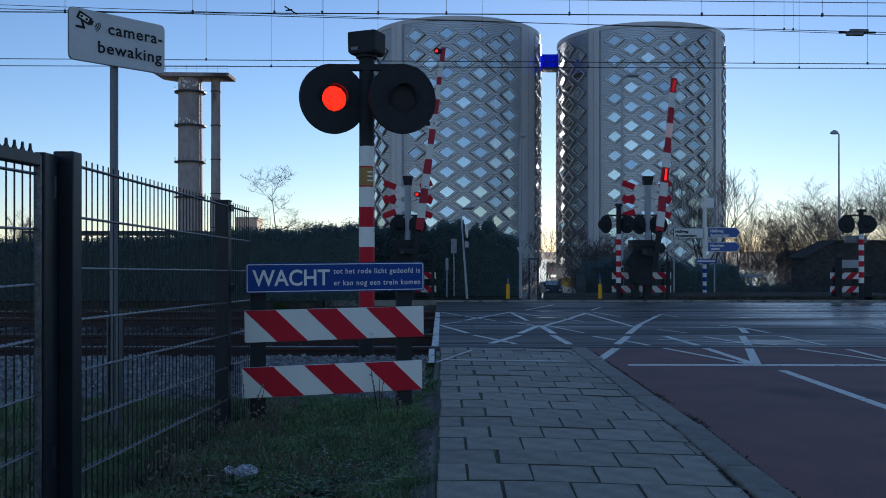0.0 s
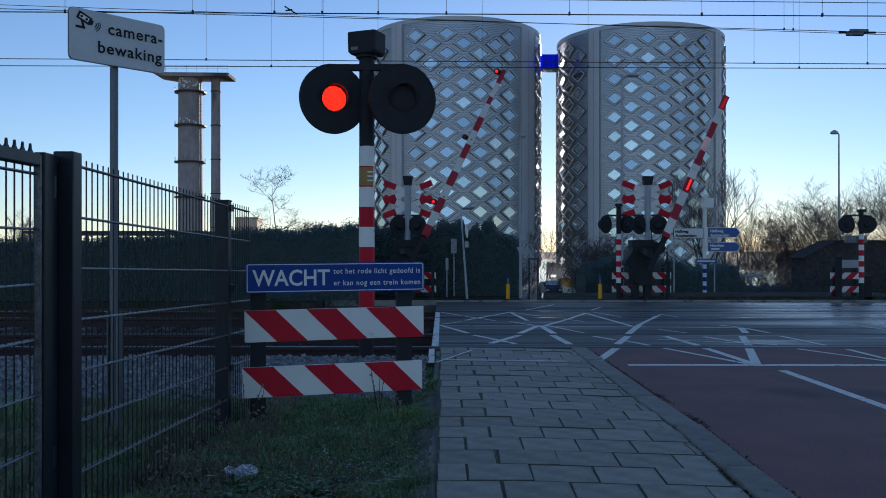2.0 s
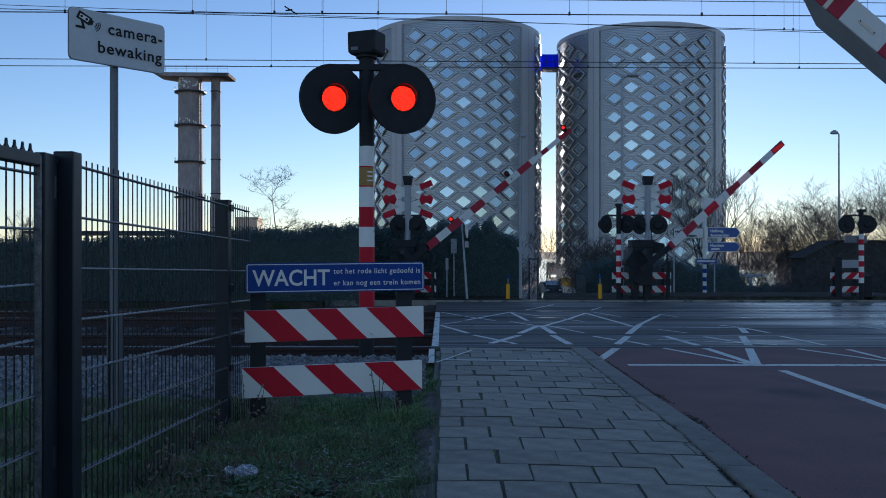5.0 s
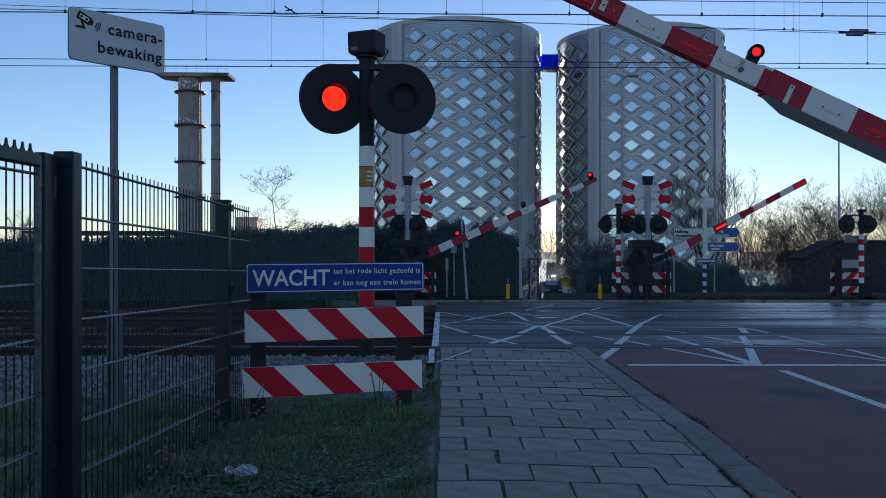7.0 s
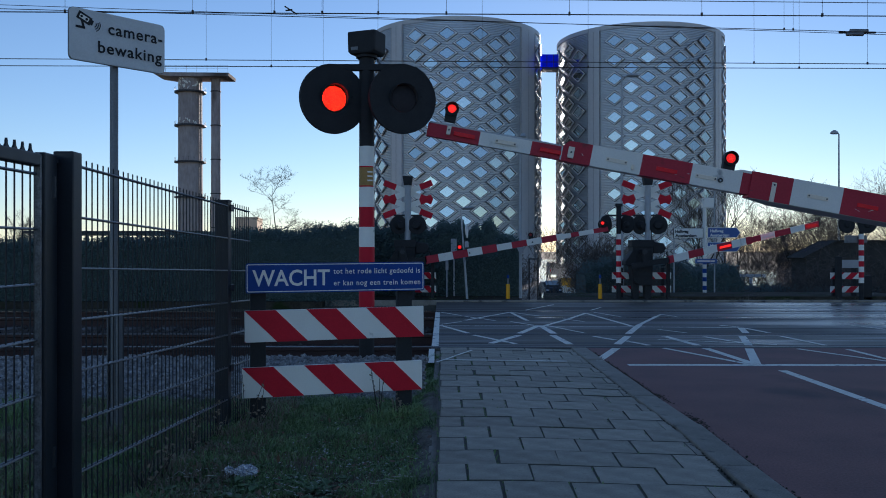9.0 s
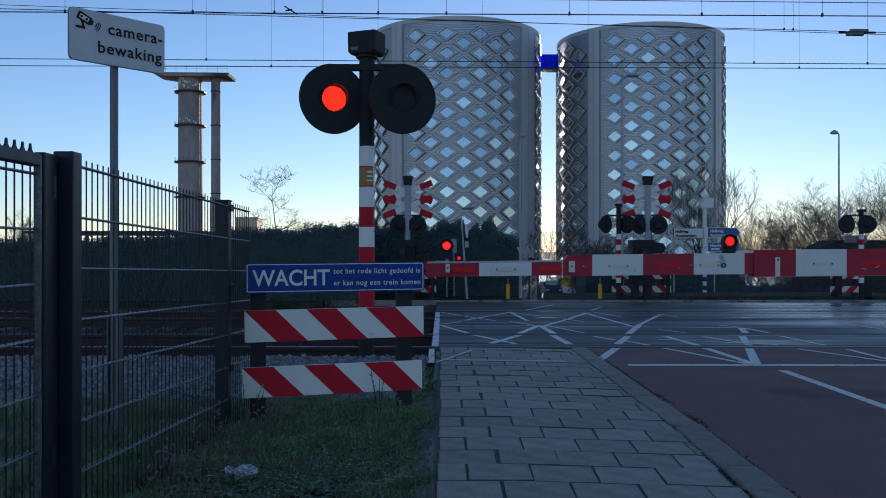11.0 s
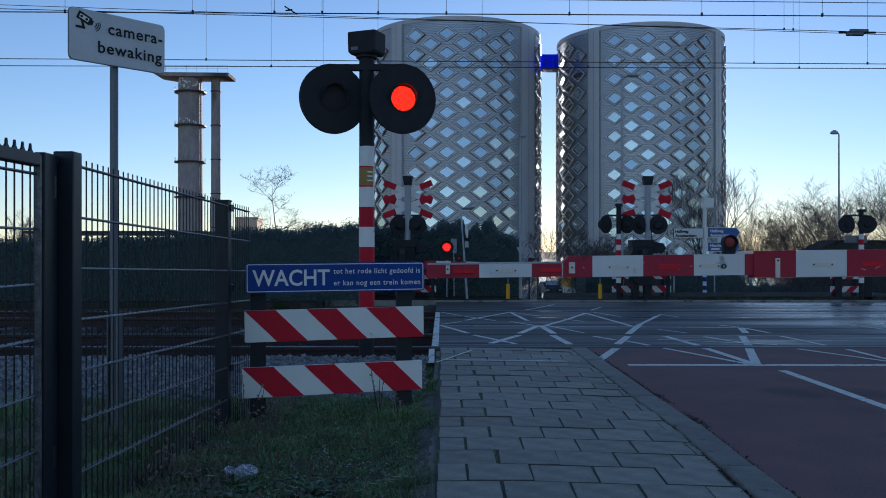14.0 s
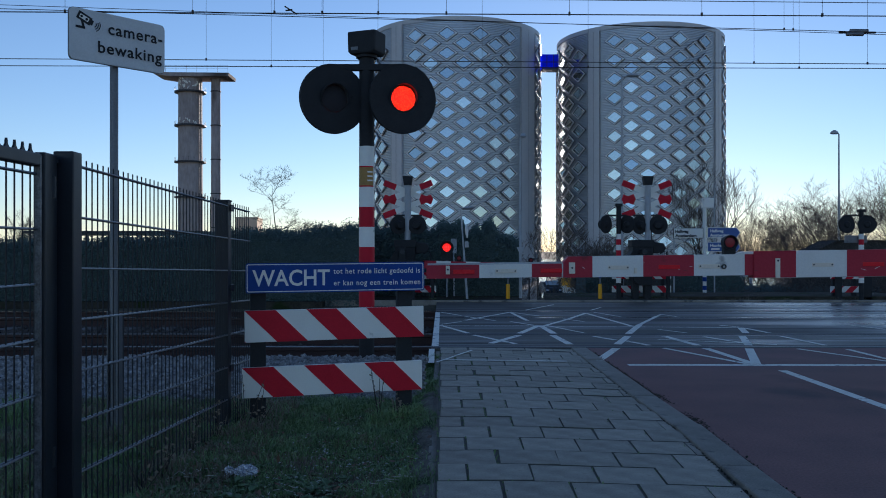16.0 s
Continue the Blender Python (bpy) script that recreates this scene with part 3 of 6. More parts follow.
silo(2.06, 135.0, 13.2, 34.4, [(-46.2, -36.0), (46.2, 63.5), (150, 160), (-130, -120)],
     [-78, -67.5, -57, -26.3, -15.9, -5.6, 4.7, 15.2, 25.6, 35.9, 70, 80.5, 91], False,
     "round silo tower clad in ribbed grey steel with diamond windows")
silo(31.14, 135.0, 12.85, 33.68, [(-34.9, -25.6), (57.9, 68.5), (150, 160), (-150, -140)],
     [-94, -84, -73.5, -63.3, -53.5, -43.2, -15.5, -4.9, 5.6, 16.0, 26.4, 36.8, 46.9, 75.5, 86], True,
     "round silo tower clad in ribbed grey steel, its shaded side glinting", 2.788, 0.951)


def blue_link():
    """The small glazed bridge between the silo tops."""
    ob = thing("link_bridge", "bright blue glazed link bridge between the silos", "bridge", pose(16.15, 129.0, 28.4))
    m = bpy.data.materials.new("blue_glazing")
    m.use_nodes = True
    n, l = m.node_tree.nodes, m.node_tree.links
    b = n["Principled BSDF"]
    b.inputs["Base Color"].default_value = (0.05, 0.09, 0.95, 1)
    b.inputs["Roughness"].default_value = 0.3
    tr, mix = n.new("ShaderNodeBsdfTranslucent"), n.new("ShaderNodeMixShader")
    tr.inputs["Color"].default_value = (0.05, 0.10, 1.0, 1)
    mix.inputs[0].default_value = 0.85
    l.new(b.outputs[0], mix.inputs[1])
    l.new(tr.outputs[0], mix.inputs[2])
    l.new(mix.outputs[0], n["Material Output"].inputs[0])
    part("side_panel", Shape().box(-1.25, 1.25, -1.0, -0.95, 0.05, 2.05), m, ob)
    part("side_panel", Shape().box(-1.25, 1.25, 0.95, 1.0, 0.05, 2.05), m, ob)
    part("deck", Shape().box(-1.25, 1.25, -1.05, 1.05, -0.15, 0.05), DARK_STEEL, ob)
    part("roof", Shape().box(-1.25, 1.25, -1.05, 1.05, 2.05, 2.15), m, ob)
    for x in (-0.5, 0.5):
        part("mullion", Shape().box(x - 0.04, x + 0.04, -1.06, -1.0, 0.05, 2.05), DARK_STEEL, ob)


blue_link()


# an unseen wall added behind the silos to darken their flank panes' reflections
setting("wall_north", Shape().box(-4, 16, 168, 169, -3.7, 31), surface("dark_reflection_wall", (0.05, 0.042, 0.036), (0.10, 0.085, 0.07), 0.3, 0.9, 0, 0.01, 5), "unseen dark wall added to darken the silo panes' reflections", "wall")


# ---- the old concrete shafts ----
def old_shafts():
    ob = thing("concrete_shafts", "two stained concrete shafts joined by a flat top deck", "tower", pose(0, 75, 0))
    low = ground_z(75) - 0.1
    ob.matrix_basis = pose(0, 100, -0.352)
    ob.scale = (4 / 3, 4 / 3, 4 / 3)
    part("shaft", Shape().tube((-22.3, 0, low), (-22.3, 0, 16.2), 1.08, 1.02, 24), OLD_CONCRETE, ob, "wide round shaft", smooth=True)
    part("shaft", Shape().tube((-20.05, 0, low), (-20.05, 0, 16.2), 0.42, 0.40, 16), OLD_CONCRETE, ob, "slender round shaft", smooth=True)
    deck = Shape().outline([(-25.35, 16.52), (-18.6, 16.46), (-18.62, 16.16), (-23.9, 16.16), (-25.0, 16.34)], -1.3, 1.3)
    part("top_deck", deck, OLD_CONCRETE, ob, "flat concrete deck", 0.03)
    rail_s = Shape()
    for z in (16.85, 17.1):
        rail_s.slab((-25, -1.2, z), (-18.7, -1.2, z), 0.014, 0.014)
    for k in range(8):
        rail_s.box(-25 + k * 0.9, -24.984 + k * 0.9, -1.21, -1.19, 16.5, 17.1)
    part("guard_rail", rail_s, RUST, ob, "thin rusty guard rail")
    for z in (14.95, 12.0, 8.8, 5.7):
        s = Shape()
        s.tube((-22.3, 0, z - 0.06), (-22.3, 0, z + 0.06), 1.36, 1.36, 24)
        for a in range(0, 360, 20):
            c, sn = math.cos(radians(a)), math.sin(radians(a))
            s.tube((-22.3 + 1.33 * c, 1.33 * sn, z), (-22.3 + 1.33 * c, 1.33 * sn, z + 0.4), 0.012, n=4)
        part("walkway_ring", s, DARK_STEEL, ob)
    for z in (3, 6, 9, 12, 15):
        part("pipe_band", Shape().tube((-20.05, 0, z), (-20.05, 0, z + 0.08), 0.46, 0.46, 16), DARK_STEEL, ob)
    lad = Shape()
    for x in (-21.35, -21.15):
        lad.tube((x, -0.6, low), (x, -0.6, 16), 0.02, n=4)
    for k in range(50):
        lad.tube((-21.35, -0.6, 0.3 * k + 0.3), (-21.15, -0.6, 0.3 * k + 0.3), 0.012, n=4)
    part("ladder", lad, DARK_STEEL, ob)
    # faded paint scrawls high on the shaft, as plain strokes
    rng = random.Random(8)
    scr = Shape()
    for k in range(34):
        a = radians(rng.uniform(-60, 60))
        z = 15.1 + rng.uniform(0, 0.95) if k < 24 else 12.2 + rng.uniform(0, 0.5)
        p = Vector((-22.3 + 1.06 * math.sin(a), -1.06 * math.cos(a), z))
        q = p + Vector((math.cos(a), math.sin(a), 0)) * rng.uniform(-0.18, 0.18) + Vector((0, 0, rng.uniform(-0.3, 0.3)))
        scr.slab(p, q, 0.03, 0.1)
    tagged(part("paint_scrawl", scr, WHITE, ob, "faded pale paint strokes"), kind="stuff")


old_shafts()

lit_house = thing("far_building", "low ochre brick building, its side wall in the sun", "building", pose(-28.0, 128, 0, 0, 0, 6.5))
part("wall", Shape().box(-3.2, -0.03, 0, 8.4, -3.7, 5.9), PALE_BRICK, lit_house)
# The sun only grazes this side, so its light is in the wall's colour.
part("side_wall", Shape().box(-0.03, 0.0, 0, 8.4, -3.7, 5.9), SUNLIT_CREAM, lit_house, "side wall with sunlight put into its pale colour")
part("roof", Shape().box(-3.28, 0.08, -0.08, 8.48, 5.9, 6.02), PALE_BRICK, lit_house)
low_hall = thing("far_building", "long low open shed with a flat roof beyond the hedge", "building", pose(-22, 62, 0))
for k in range(7):
    part("post", Shape().box(-8 + 1.95 * k, -7.8 + 1.95 * k, 0, 0.2, -3.7, 2.25), OLD_CONCRETE, low_hall)
part("back_wall", Shape().box(-8, 4, 7.8, 8, -3.7, 0.9), OLD_CONCRETE, low_hall)
part("roof", Shape().box(-8.4, 4.4, -0.5, 8.5, 2.25, 2.45), DARK_STEEL, low_hall)


# ---- hedge: a dense core and a coat of small leaves ----
def hedge(x0, x1, y0, y1, top, count, label, seed, wave=0.12, fall=0.0, leaf=(0.025, 0.05), dip=0.0):
    rng = random.Random(seed)
    ob = thing("hedge", label, "hedge")
    core = Shape()
    nx = max(8, int((x1 - x0) / 0.09)) if y1 < 40 else max(4, int((x1 - x0) / 0.5))
    ring = []

    low = ground_z(y1) - 0.05

    def crest(x):
        drop = fall * max(0, (x - (x0 + x1) / 2) / (x1 - x0) * 2) ** 2.5 * top
        return top - drop - 0.26 * dip * min(1, max(0, (-4.6 - x) / 1.6)) + wave * (math.sin(x * 1.1 + seed) * 0.5 + math.sin(x * 2.7) * 0.3 + math.sin(x * 6.3 + 1) * 0.25 + 1.1 * noise.noise((x * 4.2, seed, 0.5)) + 0.6 * noise.noise((x * 11, seed, 2.5)))

    for i in range(nx + 1):
        x = x0 + (x1 - x0) * i / nx
        z = crest(x) - 0.07
        ring += [(x, y0 + 0.1, low), (x, y0 + 0.08, z - 0.15), (x, y0 + 0.3, z), (x, y1 - 0.1, z), (x, y1 - 0.1, low)]
    core.add(ring, [(5 * i + j, 5 * i + 5 + j, 5 * i + 6 + j, 5 * i + 1 + j) for i in range(nx) for j in range(4)] + [(0, 1, 2, 3, 4), tuple(5 * nx + k for k in (4, 3, 2, 1, 0))])
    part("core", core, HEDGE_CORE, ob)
    lv = Shape()
    for _ in range(count):
        x = rng.uniform(x0, x1)
        z = crest(x)
        if rng.random() < 0.6:
            p = Vector((x, y0 + rng.gauss(0.06, 0.07), rng.uniform(low + 0.05, z)))
        else:
            p = Vector((x, rng.uniform(y0, y1), z + rng.gauss(-0.05, 0.06)))
        if rng.random() < 0.006:
            p.z = z + rng.uniform(0, 0.1)
        s = rng.uniform(*leaf)
        a = Vector((rng.uniform(-1, 1), rng.uniform(-1, 1), rng.uniform(-0.6, 1))).normalized()
        b = a.orthogonal().normalized()
        lv.add([p - a * s, p + b * s * 0.5, p + a * s, p - b * s * 0.5], [(0, 1, 2, 3)])
    tagged(part("leaves", lv, HEDGE_LEAF, ob), kind="stuff")
    return ob


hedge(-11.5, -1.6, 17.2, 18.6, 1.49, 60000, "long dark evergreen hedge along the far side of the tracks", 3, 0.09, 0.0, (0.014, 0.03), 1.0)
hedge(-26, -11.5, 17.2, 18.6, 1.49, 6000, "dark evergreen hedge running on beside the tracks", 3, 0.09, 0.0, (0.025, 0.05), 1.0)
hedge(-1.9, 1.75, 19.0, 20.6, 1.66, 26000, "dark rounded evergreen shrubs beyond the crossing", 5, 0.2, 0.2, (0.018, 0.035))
# ---- signal with two flashing lamps ----
def boardlamp(parent, x, z, radius, hole, lean):
    """A round black board with a hooded lens whose insert turns between its lit and its dark face."""
    lamp = part("lamp_head", Shape().ring((0, 0, 0), hole, radius, -0.012, 0.03, 48), BLACK_PAINT, parent, "round black backing board", 0.004, m=pose(x, -0.16, z, 0, 0, lean))
    part("rim", Shape().ring((0, 0, 0), radius - 0.012, radius + 0.003, -0.014, 0.034, 48), BLACK_PAINT, lamp)
    part("housing", Shape().tube((0, 0.03, 0), (0, 0.2, 0), hole + 0.02, hole * 0.8, 24), BLACK_PAINT, lamp)
    hood = Shape()
    n = 22
    vs = []
    for r in (hole + 0.004, hole + 0.012):
        for y_of in (0, 1):
            for i in range(n + 1):
                a = radians(-35 + 250 * i / n)
                reach = -0.012 if y_of == 0 else -0.012 - 0.08 * max(0.12, math.sin(max(0, min(math.pi, (a + radians(35)) / radians(250) * math.pi)))) 
                vs.append((r * math.cos(a), reach, r * math.sin(a)))
    w = n + 1
    fs = []
    for i in range(n):
        fs += [(i, i + 1, w + i + 1, w + i), (2 * w + i, 3 * w + i, 3 * w + i + 1, 2 * w + i + 1), (w + i, w + i + 1, 3 * w + i + 1, 3 * w + i)]
    cowl = part("hood", hood.add(vs, fs), BLACK_PAINT, lamp, "black lamp hood")
    inside = [(v[0] * 0.985, v[1], v[2] * 0.985) for v in vs[:2 * w]]
    part("hood_lining", Shape().add(inside, [(i, i + 1, w + i + 1, w + i) for i in range(n)]), HOOD_LINING, cowl, "paler lining added to catch the lamp's red glow")
    return lamp


def lens_disc(radius, front, bulge, n=28):
    """A slightly domed lens facing -y when front is -1."""
    s = Shape()
    vs = [(0, front * (0.006 + bulge), 0)]
    for r, y in ((0.5, bulge * 0.75), (0.85, bulge * 0.3), (1.0, 0.0)):
        vs += [(radius * r * math.cos(2 * math.pi * i / n), front * (0.006 + y), radius * r * math.sin(2 * math.pi * i / n)) for i in range(n)]
    fs = [(0, 1 + i, 1 + (i + 1) % n) for i in range(n)]
    for j in range(2):
        fs += [(1 + j * n + i, 1 + (j + 1) * n + i, 1 + (j + 1) * n + (i + 1) % n, 1 + j * n + (i + 1) % n) for i in range(n)]
    return s.add(vs, fs)


def flip_insert(parent, radius, at, lit, cells_label="red lens insert", dark=None):
    """The turning insert of a flashing lamp: one lit lens, one dark lens, back to back."""
    hub = part("lens_insert", Shape().ring((0, 0, 0), radius * 0.9, radius * 1.01, -0.006, 0.006, 28), BLACK_PAINT, parent, cells_label, m=at)
    part("divider", Shape().tube((0, -0.003, 0), (0, 0.003, 0), radius * 1.04, radius * 1.04, 28), BLACK_PAINT, hub, "black plate between the lenses")
    part("lit_lens", lens_disc(radius * 0.97, -1, radius * 0.12), lit, hub, "glowing red lens", smooth=True)
    part("dark_lens", lens_disc(radius, 1, radius * 0.12), dark or LENS_OFF, hub, "dark red lens", smooth=True)
    return hub


def banded_post(parent, x, y, r, z0, z1, first, pitch, colours):
    """Painted bands on a round post, one sleeve each."""
    z, k = z1, first
    while z > z0 + 0.01:
        zz = max(z0, z - pitch)
        part("paint_band", Shape().tube((x, y, zz), (x, y, z), r, r, 24, False), colours[k % 2], parent, smooth=True)
        z, k = zz, k + 1


def main_signal():
    ob = thing("crossing_signal", "level crossing signal, red-white post and two round black lamp boards", "signal", pose(-0.718, 8.0, 0))
    part("post", Shape().tube((0, 0, -0.1), (0, 0, 2.9), 0.071, 0.071, 24), BLACK_PAINT, ob, "black steel post", smooth=True)
    part("foot_plate", Shape().box(-0.15, 0.15, -0.15, 0.15, -0.08, 0.02), BLACK_PAINT, ob, "", 0.01)
    part("paint_band", Shape().tube((0, 0, 1.46), (0, 0, 2.03), 0.0735, 0.0735, 24, False), WHITE, ob, smooth=True)
    banded_post(ob, 0, 0, 0.0735, 0.52, 1.46, 0, 0.187, (RED, WHITE))
    tag = part("sticker", Shape().add([(0.076 * math.sin(radians(a)), -0.076 * math.cos(radians(a)), z) for z in (1.66, 1.83) for a in range(-60, 61, 10)],
                                      [(i, i + 1, 14 + i, 13 + i) for i in range(12)]), AMBER, ob, "yellow-brown number plate with pale bars")
    bars = Shape()
    for k in range(3):
        for z0 in (1.70 + 0.04 * k,):
            pts = [(0.0775 * math.sin(radians(a)), -0.0775 * math.cos(radians(a))) for a in range(10, 51, 10)]
            bars.add([(px, py, z0 + h) for h in (0, 0.014) for px, py in pts], [(i, i + 1, 6 + i, 5 + i) for i in range(4)])
    part("pale_bar", bars, WHITE, tag)
    for z0 in (1.648, 1.83):
        part("red_edge", Shape().add([(0.0765 * math.sin(radians(a)), -0.0765 * math.cos(radians(a)), z0 + h) for h in (0, 0.012) for a in range(-60, 61, 10)], [(i, i + 1, 14 + i, 13 + i) for i in range(12)]), RED, tag, "thin red edge of the plate")
    bell = Shape().outline([(-0.115, 2.885), (0.115, 2.885), (0.14, 2.91), (0.145, 3.10), (-0.145, 3.10), (-0.14, 2.91)], -0.12, 0.12)
    part("bell_box", bell, BLACK_PAINT, ob, "black sounder box on top", 0.02, m=pose(0, 0, 0, 0, 0, -22))
    part("grille", Shape().box(-0.10, -0.03, -0.126, -0.118, 2.92, 2.95), GALV, ob, m=pose(0, 0, 0, 0, 0, -22))
    part("collar", Shape().tube((0, 0, 2.86), (0, 0, 2.92), 0.1, 0.1, 20), BLACK_PAINT, ob)
    part("cross_arm", Shape().slab((-0.34, -0.04, 2.765), (0.36, -0.04, 2.765), 0.06, 0.06), BLACK_PAINT, ob, "", 0.006)
    for x in (-0.30, 0.30):
        part("bracket", Shape().box(x - 0.025, x + 0.025, -0.12, 0.0, 2.50, 2.76), BLACK_PAINT, ob)
    inserts = []
    for x, lean in ((-0.292, 27), (0.347, 21)):
        lamp = boardlamp(ob, x, 2.452, 0.318, 0.125, lean)
        inserts.append(flip_insert(lamp, 0.119, pose(0, -0.012, 0), LENS_ON))
    return inserts


LAMP_A, LAMP_B = main_signal()


# ---- striped boards with the blue warning sign ----
def skew_boards(parent, x0, x1, z0, z1, y, n=6, tilt=None, flip=False):
    """A board with slanting red and white stripes, each its own raised strip."""
    part("plank", Shape().box(x0, x1, y, y + 0.025, z0, z1), WHITE, parent, "white plank", 0.003, m=tilt)
    h = z1 - z0
    pitch = (x1 - x0) / n
    for i in range(-2, n + 1):
        if i % 2:
            continue
        a = x0 + i * pitch
        top, foot = (h, 0) if flip else (0, h)
        quad = [(a + top, z1), (a + pitch + top, z1), (a + pitch + foot, z0), (a + foot, z0)]
        # clip to the board's ends
        pts = clip_x(quad, x0, x1)
        if len(pts) > 2:
            part("red_stripe", Shape().outline(pts, y - 0.0025, y), RED, parent, m=tilt)


def clip_x(poly, lo, hi):
    for bound, keep in ((lo, 1), (hi, -1)):
        res = []
        for (ax, az), (bx2, bz) in zip(poly, poly[1:] + poly[:1]):
            ina, inb = (ax - bound) * keep >= 0, (bx2 - bound) * keep >= 0
            if ina:
                res.append((ax, az))
            if ina != inb:
                t = (bound - ax) / (bx2 - ax)
                res.append((bound, az + t * (bz - az)))
        poly = res
        if not poly:
            return poly
    return poly


def barrier_boards():
    ob = thing("barrier_boards", "red-white striped plank fence with a blue warning sign on top", "barrier", pose(-1.271, 5.45, 0, 0, 0, math.degrees(math.atan2(0.30, 1.145))))
    for x in (0.085, 1.055):
        part("post", Shape().box(x - 0.05, x + 0.05, 0.03, 0.10, -0.12, 0.965), BLACK_PAINT, ob, "black post", 0.006)
    skew_boards(ob, 0.005, 1.185, 0.477, 0.682, 0.0, tilt=pose(0, 0, -0.016, 0, -0.6, 0))
    skew_boards(ob, -0.015, 1.17, 0.120, 0.316, 0.0, tilt=pose(0, 0, -0.016, 0, -0.6, 0))
    plate = part("sign_plate", Shape().outline(rounded(0.01, 1.185, 0.785, 0.978, 0.016), -0.012, -0.004), BLUE, ob, "blue enamel sign reading WACHT", m=pose(0, 0, -0.007, 0, -0.34, 0))
    edge = rounded(0.017, 1.178, 0.792, 0.971, 0.012)
    inner = rounded(0.022, 1.173, 0.797, 0.966, 0.008)
    n = len(edge)
    part("white_border", Shape().add([(x, -0.0135, z) for x, z in edge + inner], [(i, (i + 1) % n, n + (i + 1) % n, n + i) for i in range(n)]), WHITE, plate)
    for x in (0.085, 1.055):
        part("clamp", Shape().box(x - 0.045, x + 0.045, -0.004, 0.03, 0.81, 0.95), BLACK_PAINT, ob)
    single_letters(lettering("WACHT", 0.146, WHITE, plate, pose(0.052, -0.0135, 0.832), 1.0, 0.0024, 0.496))
    single_letters(lettering("tot het rode licht gedoofd is", 0.050, WHITE, plate, pose(0.572, -0.0135, 0.905), 1.12, 0.0004, 0.583))
    single_letters(lettering("er kan nog een trein komen", 0.050, WHITE, plate, pose(0.574, -0.0135, 0.828), 1.15, 0.0004, 0.583))
    return ob


def rounded(x0, x1, z0, z1, r, n=5):
    pts = []
    for cx, cz, a0 in ((x1 - r, z1 - r, 0), (x0 + r, z1 - r, 90), (x0 + r, z0 + r, 180), (x1 - r, z0 + r, 270)):
        for k in range(n + 1):
            a = radians(a0 + 90 * k / n)
            pts.append((cx + r * math.cos(a), cz + r * math.sin(a)))
    return pts


barrier_boards()


# ---- camera-surveillance sign on a pole behind the fence ----
def camera_sign():
    ob = thing("warning_sign", "white surveillance sign on a galvanised pole behind the fence", "sign", pose(-1.955, 5.12, 0))
    part("pole", Shape().tube((-0.027, 0, -0.1), (-0.027, 0, 2.40), 0.024, 0.024, 16), POLE_STEEL, ob, smooth=True)
    part("sleeve", Shape().box(-0.059, -0.048, -0.03, 0.03, -0.1, 0.69).box(-0.005, 0.015, -0.03, 0.03, -0.1, 0.66), POLE_STEEL, ob, "two flat steel stakes")
    turn = math.degrees(math.atan2(0.44, 0.40))
    base = pose(0.014, -0.035, 0, 0, 0, turn)
    plate = part("sign_plate", Shape().outline(rounded(-0.298, 0.298, 2.155, 2.455, 0.03), -0.004, 0.004), SIGN_WHITE, ob, "white plate with black words", m=base)
    part("sign_rim", Shape().outline(rounded(-0.301, 0.301, 2.152, 2.458, 0.032), 0.0045, 0.010), GALV, plate)
    for z in (2.2, 2.4):
        part("clamp", Shape().box(-0.04, 0.04, 0.01, 0.05, z, z + 0.025), GALV, plate)
    lettering("camera-", 0.096, BLACK_PAINT, plate, pose(-0.0685, -0.0075, 2.335), 1.1, 0.0014, 0.348)
    lettering("bewaking", 0.096, BLACK_PAINT, plate, pose(-0.13, -0.0075, 2.218), 1.1, 0.0014, 0.407)
    icon = Shape()
    icon.slab((-0.25, -0.0055, 2.42), (-0.172, -0.0055, 2.385), 0.002, 0.048)
    icon.slab((-0.172, -0.0055, 2.385), (-0.16, -0.0055, 2.38), 0.002, 0.03)
    icon.slab((-0.225, -0.0055, 2.385), (-0.215, -0.0055, 2.345), 0.002, 0.014)
    icon.slab((-0.262, -0.0055, 2.347), (-0.207, -0.0055, 2.347), 0.002, 0.014)
    part("camera_icon", icon, BLACK_PAINT, plate)
    part("icon_window", Shape().slab((-0.238, -0.0068, 2.4146), (-0.186, -0.0068, 2.3913), 0.001, 0.024), WHITE, plate)
    part("icon_reels", Shape().tube((-0.228, -0.0079, 2.410), (-0.228, -0.0073, 2.410), 0.008, n=12).tube((-0.198, -0.0079, 2.3965), (-0.198, -0.0073, 2.3965), 0.008, n=12), BLACK_PAINT, plate)
    waves = Shape()
    for r in (0.018, 0.030, 0.042):
        for k in range(6):
            a, b = radians(-65 + 15 * k), radians(-65 + 15 * (k + 1))
            waves.slab((-0.158 + r * math.cos(a), -0.0055, 2.376 + r * math.sin(a)), (-0.158 + r * math.cos(b), -0.0055, 2.376 + r * math.sin(b)), 0.002, 0.005)
    part("signal_waves", waves, BLACK_PAINT, plate)


camera_sign()


# ---- black mesh fence with its gate ----
def fence_line(d):
    """The fence's x at the distance d."""
    return -1.4286 + 0.0457 * (d - 3.37)


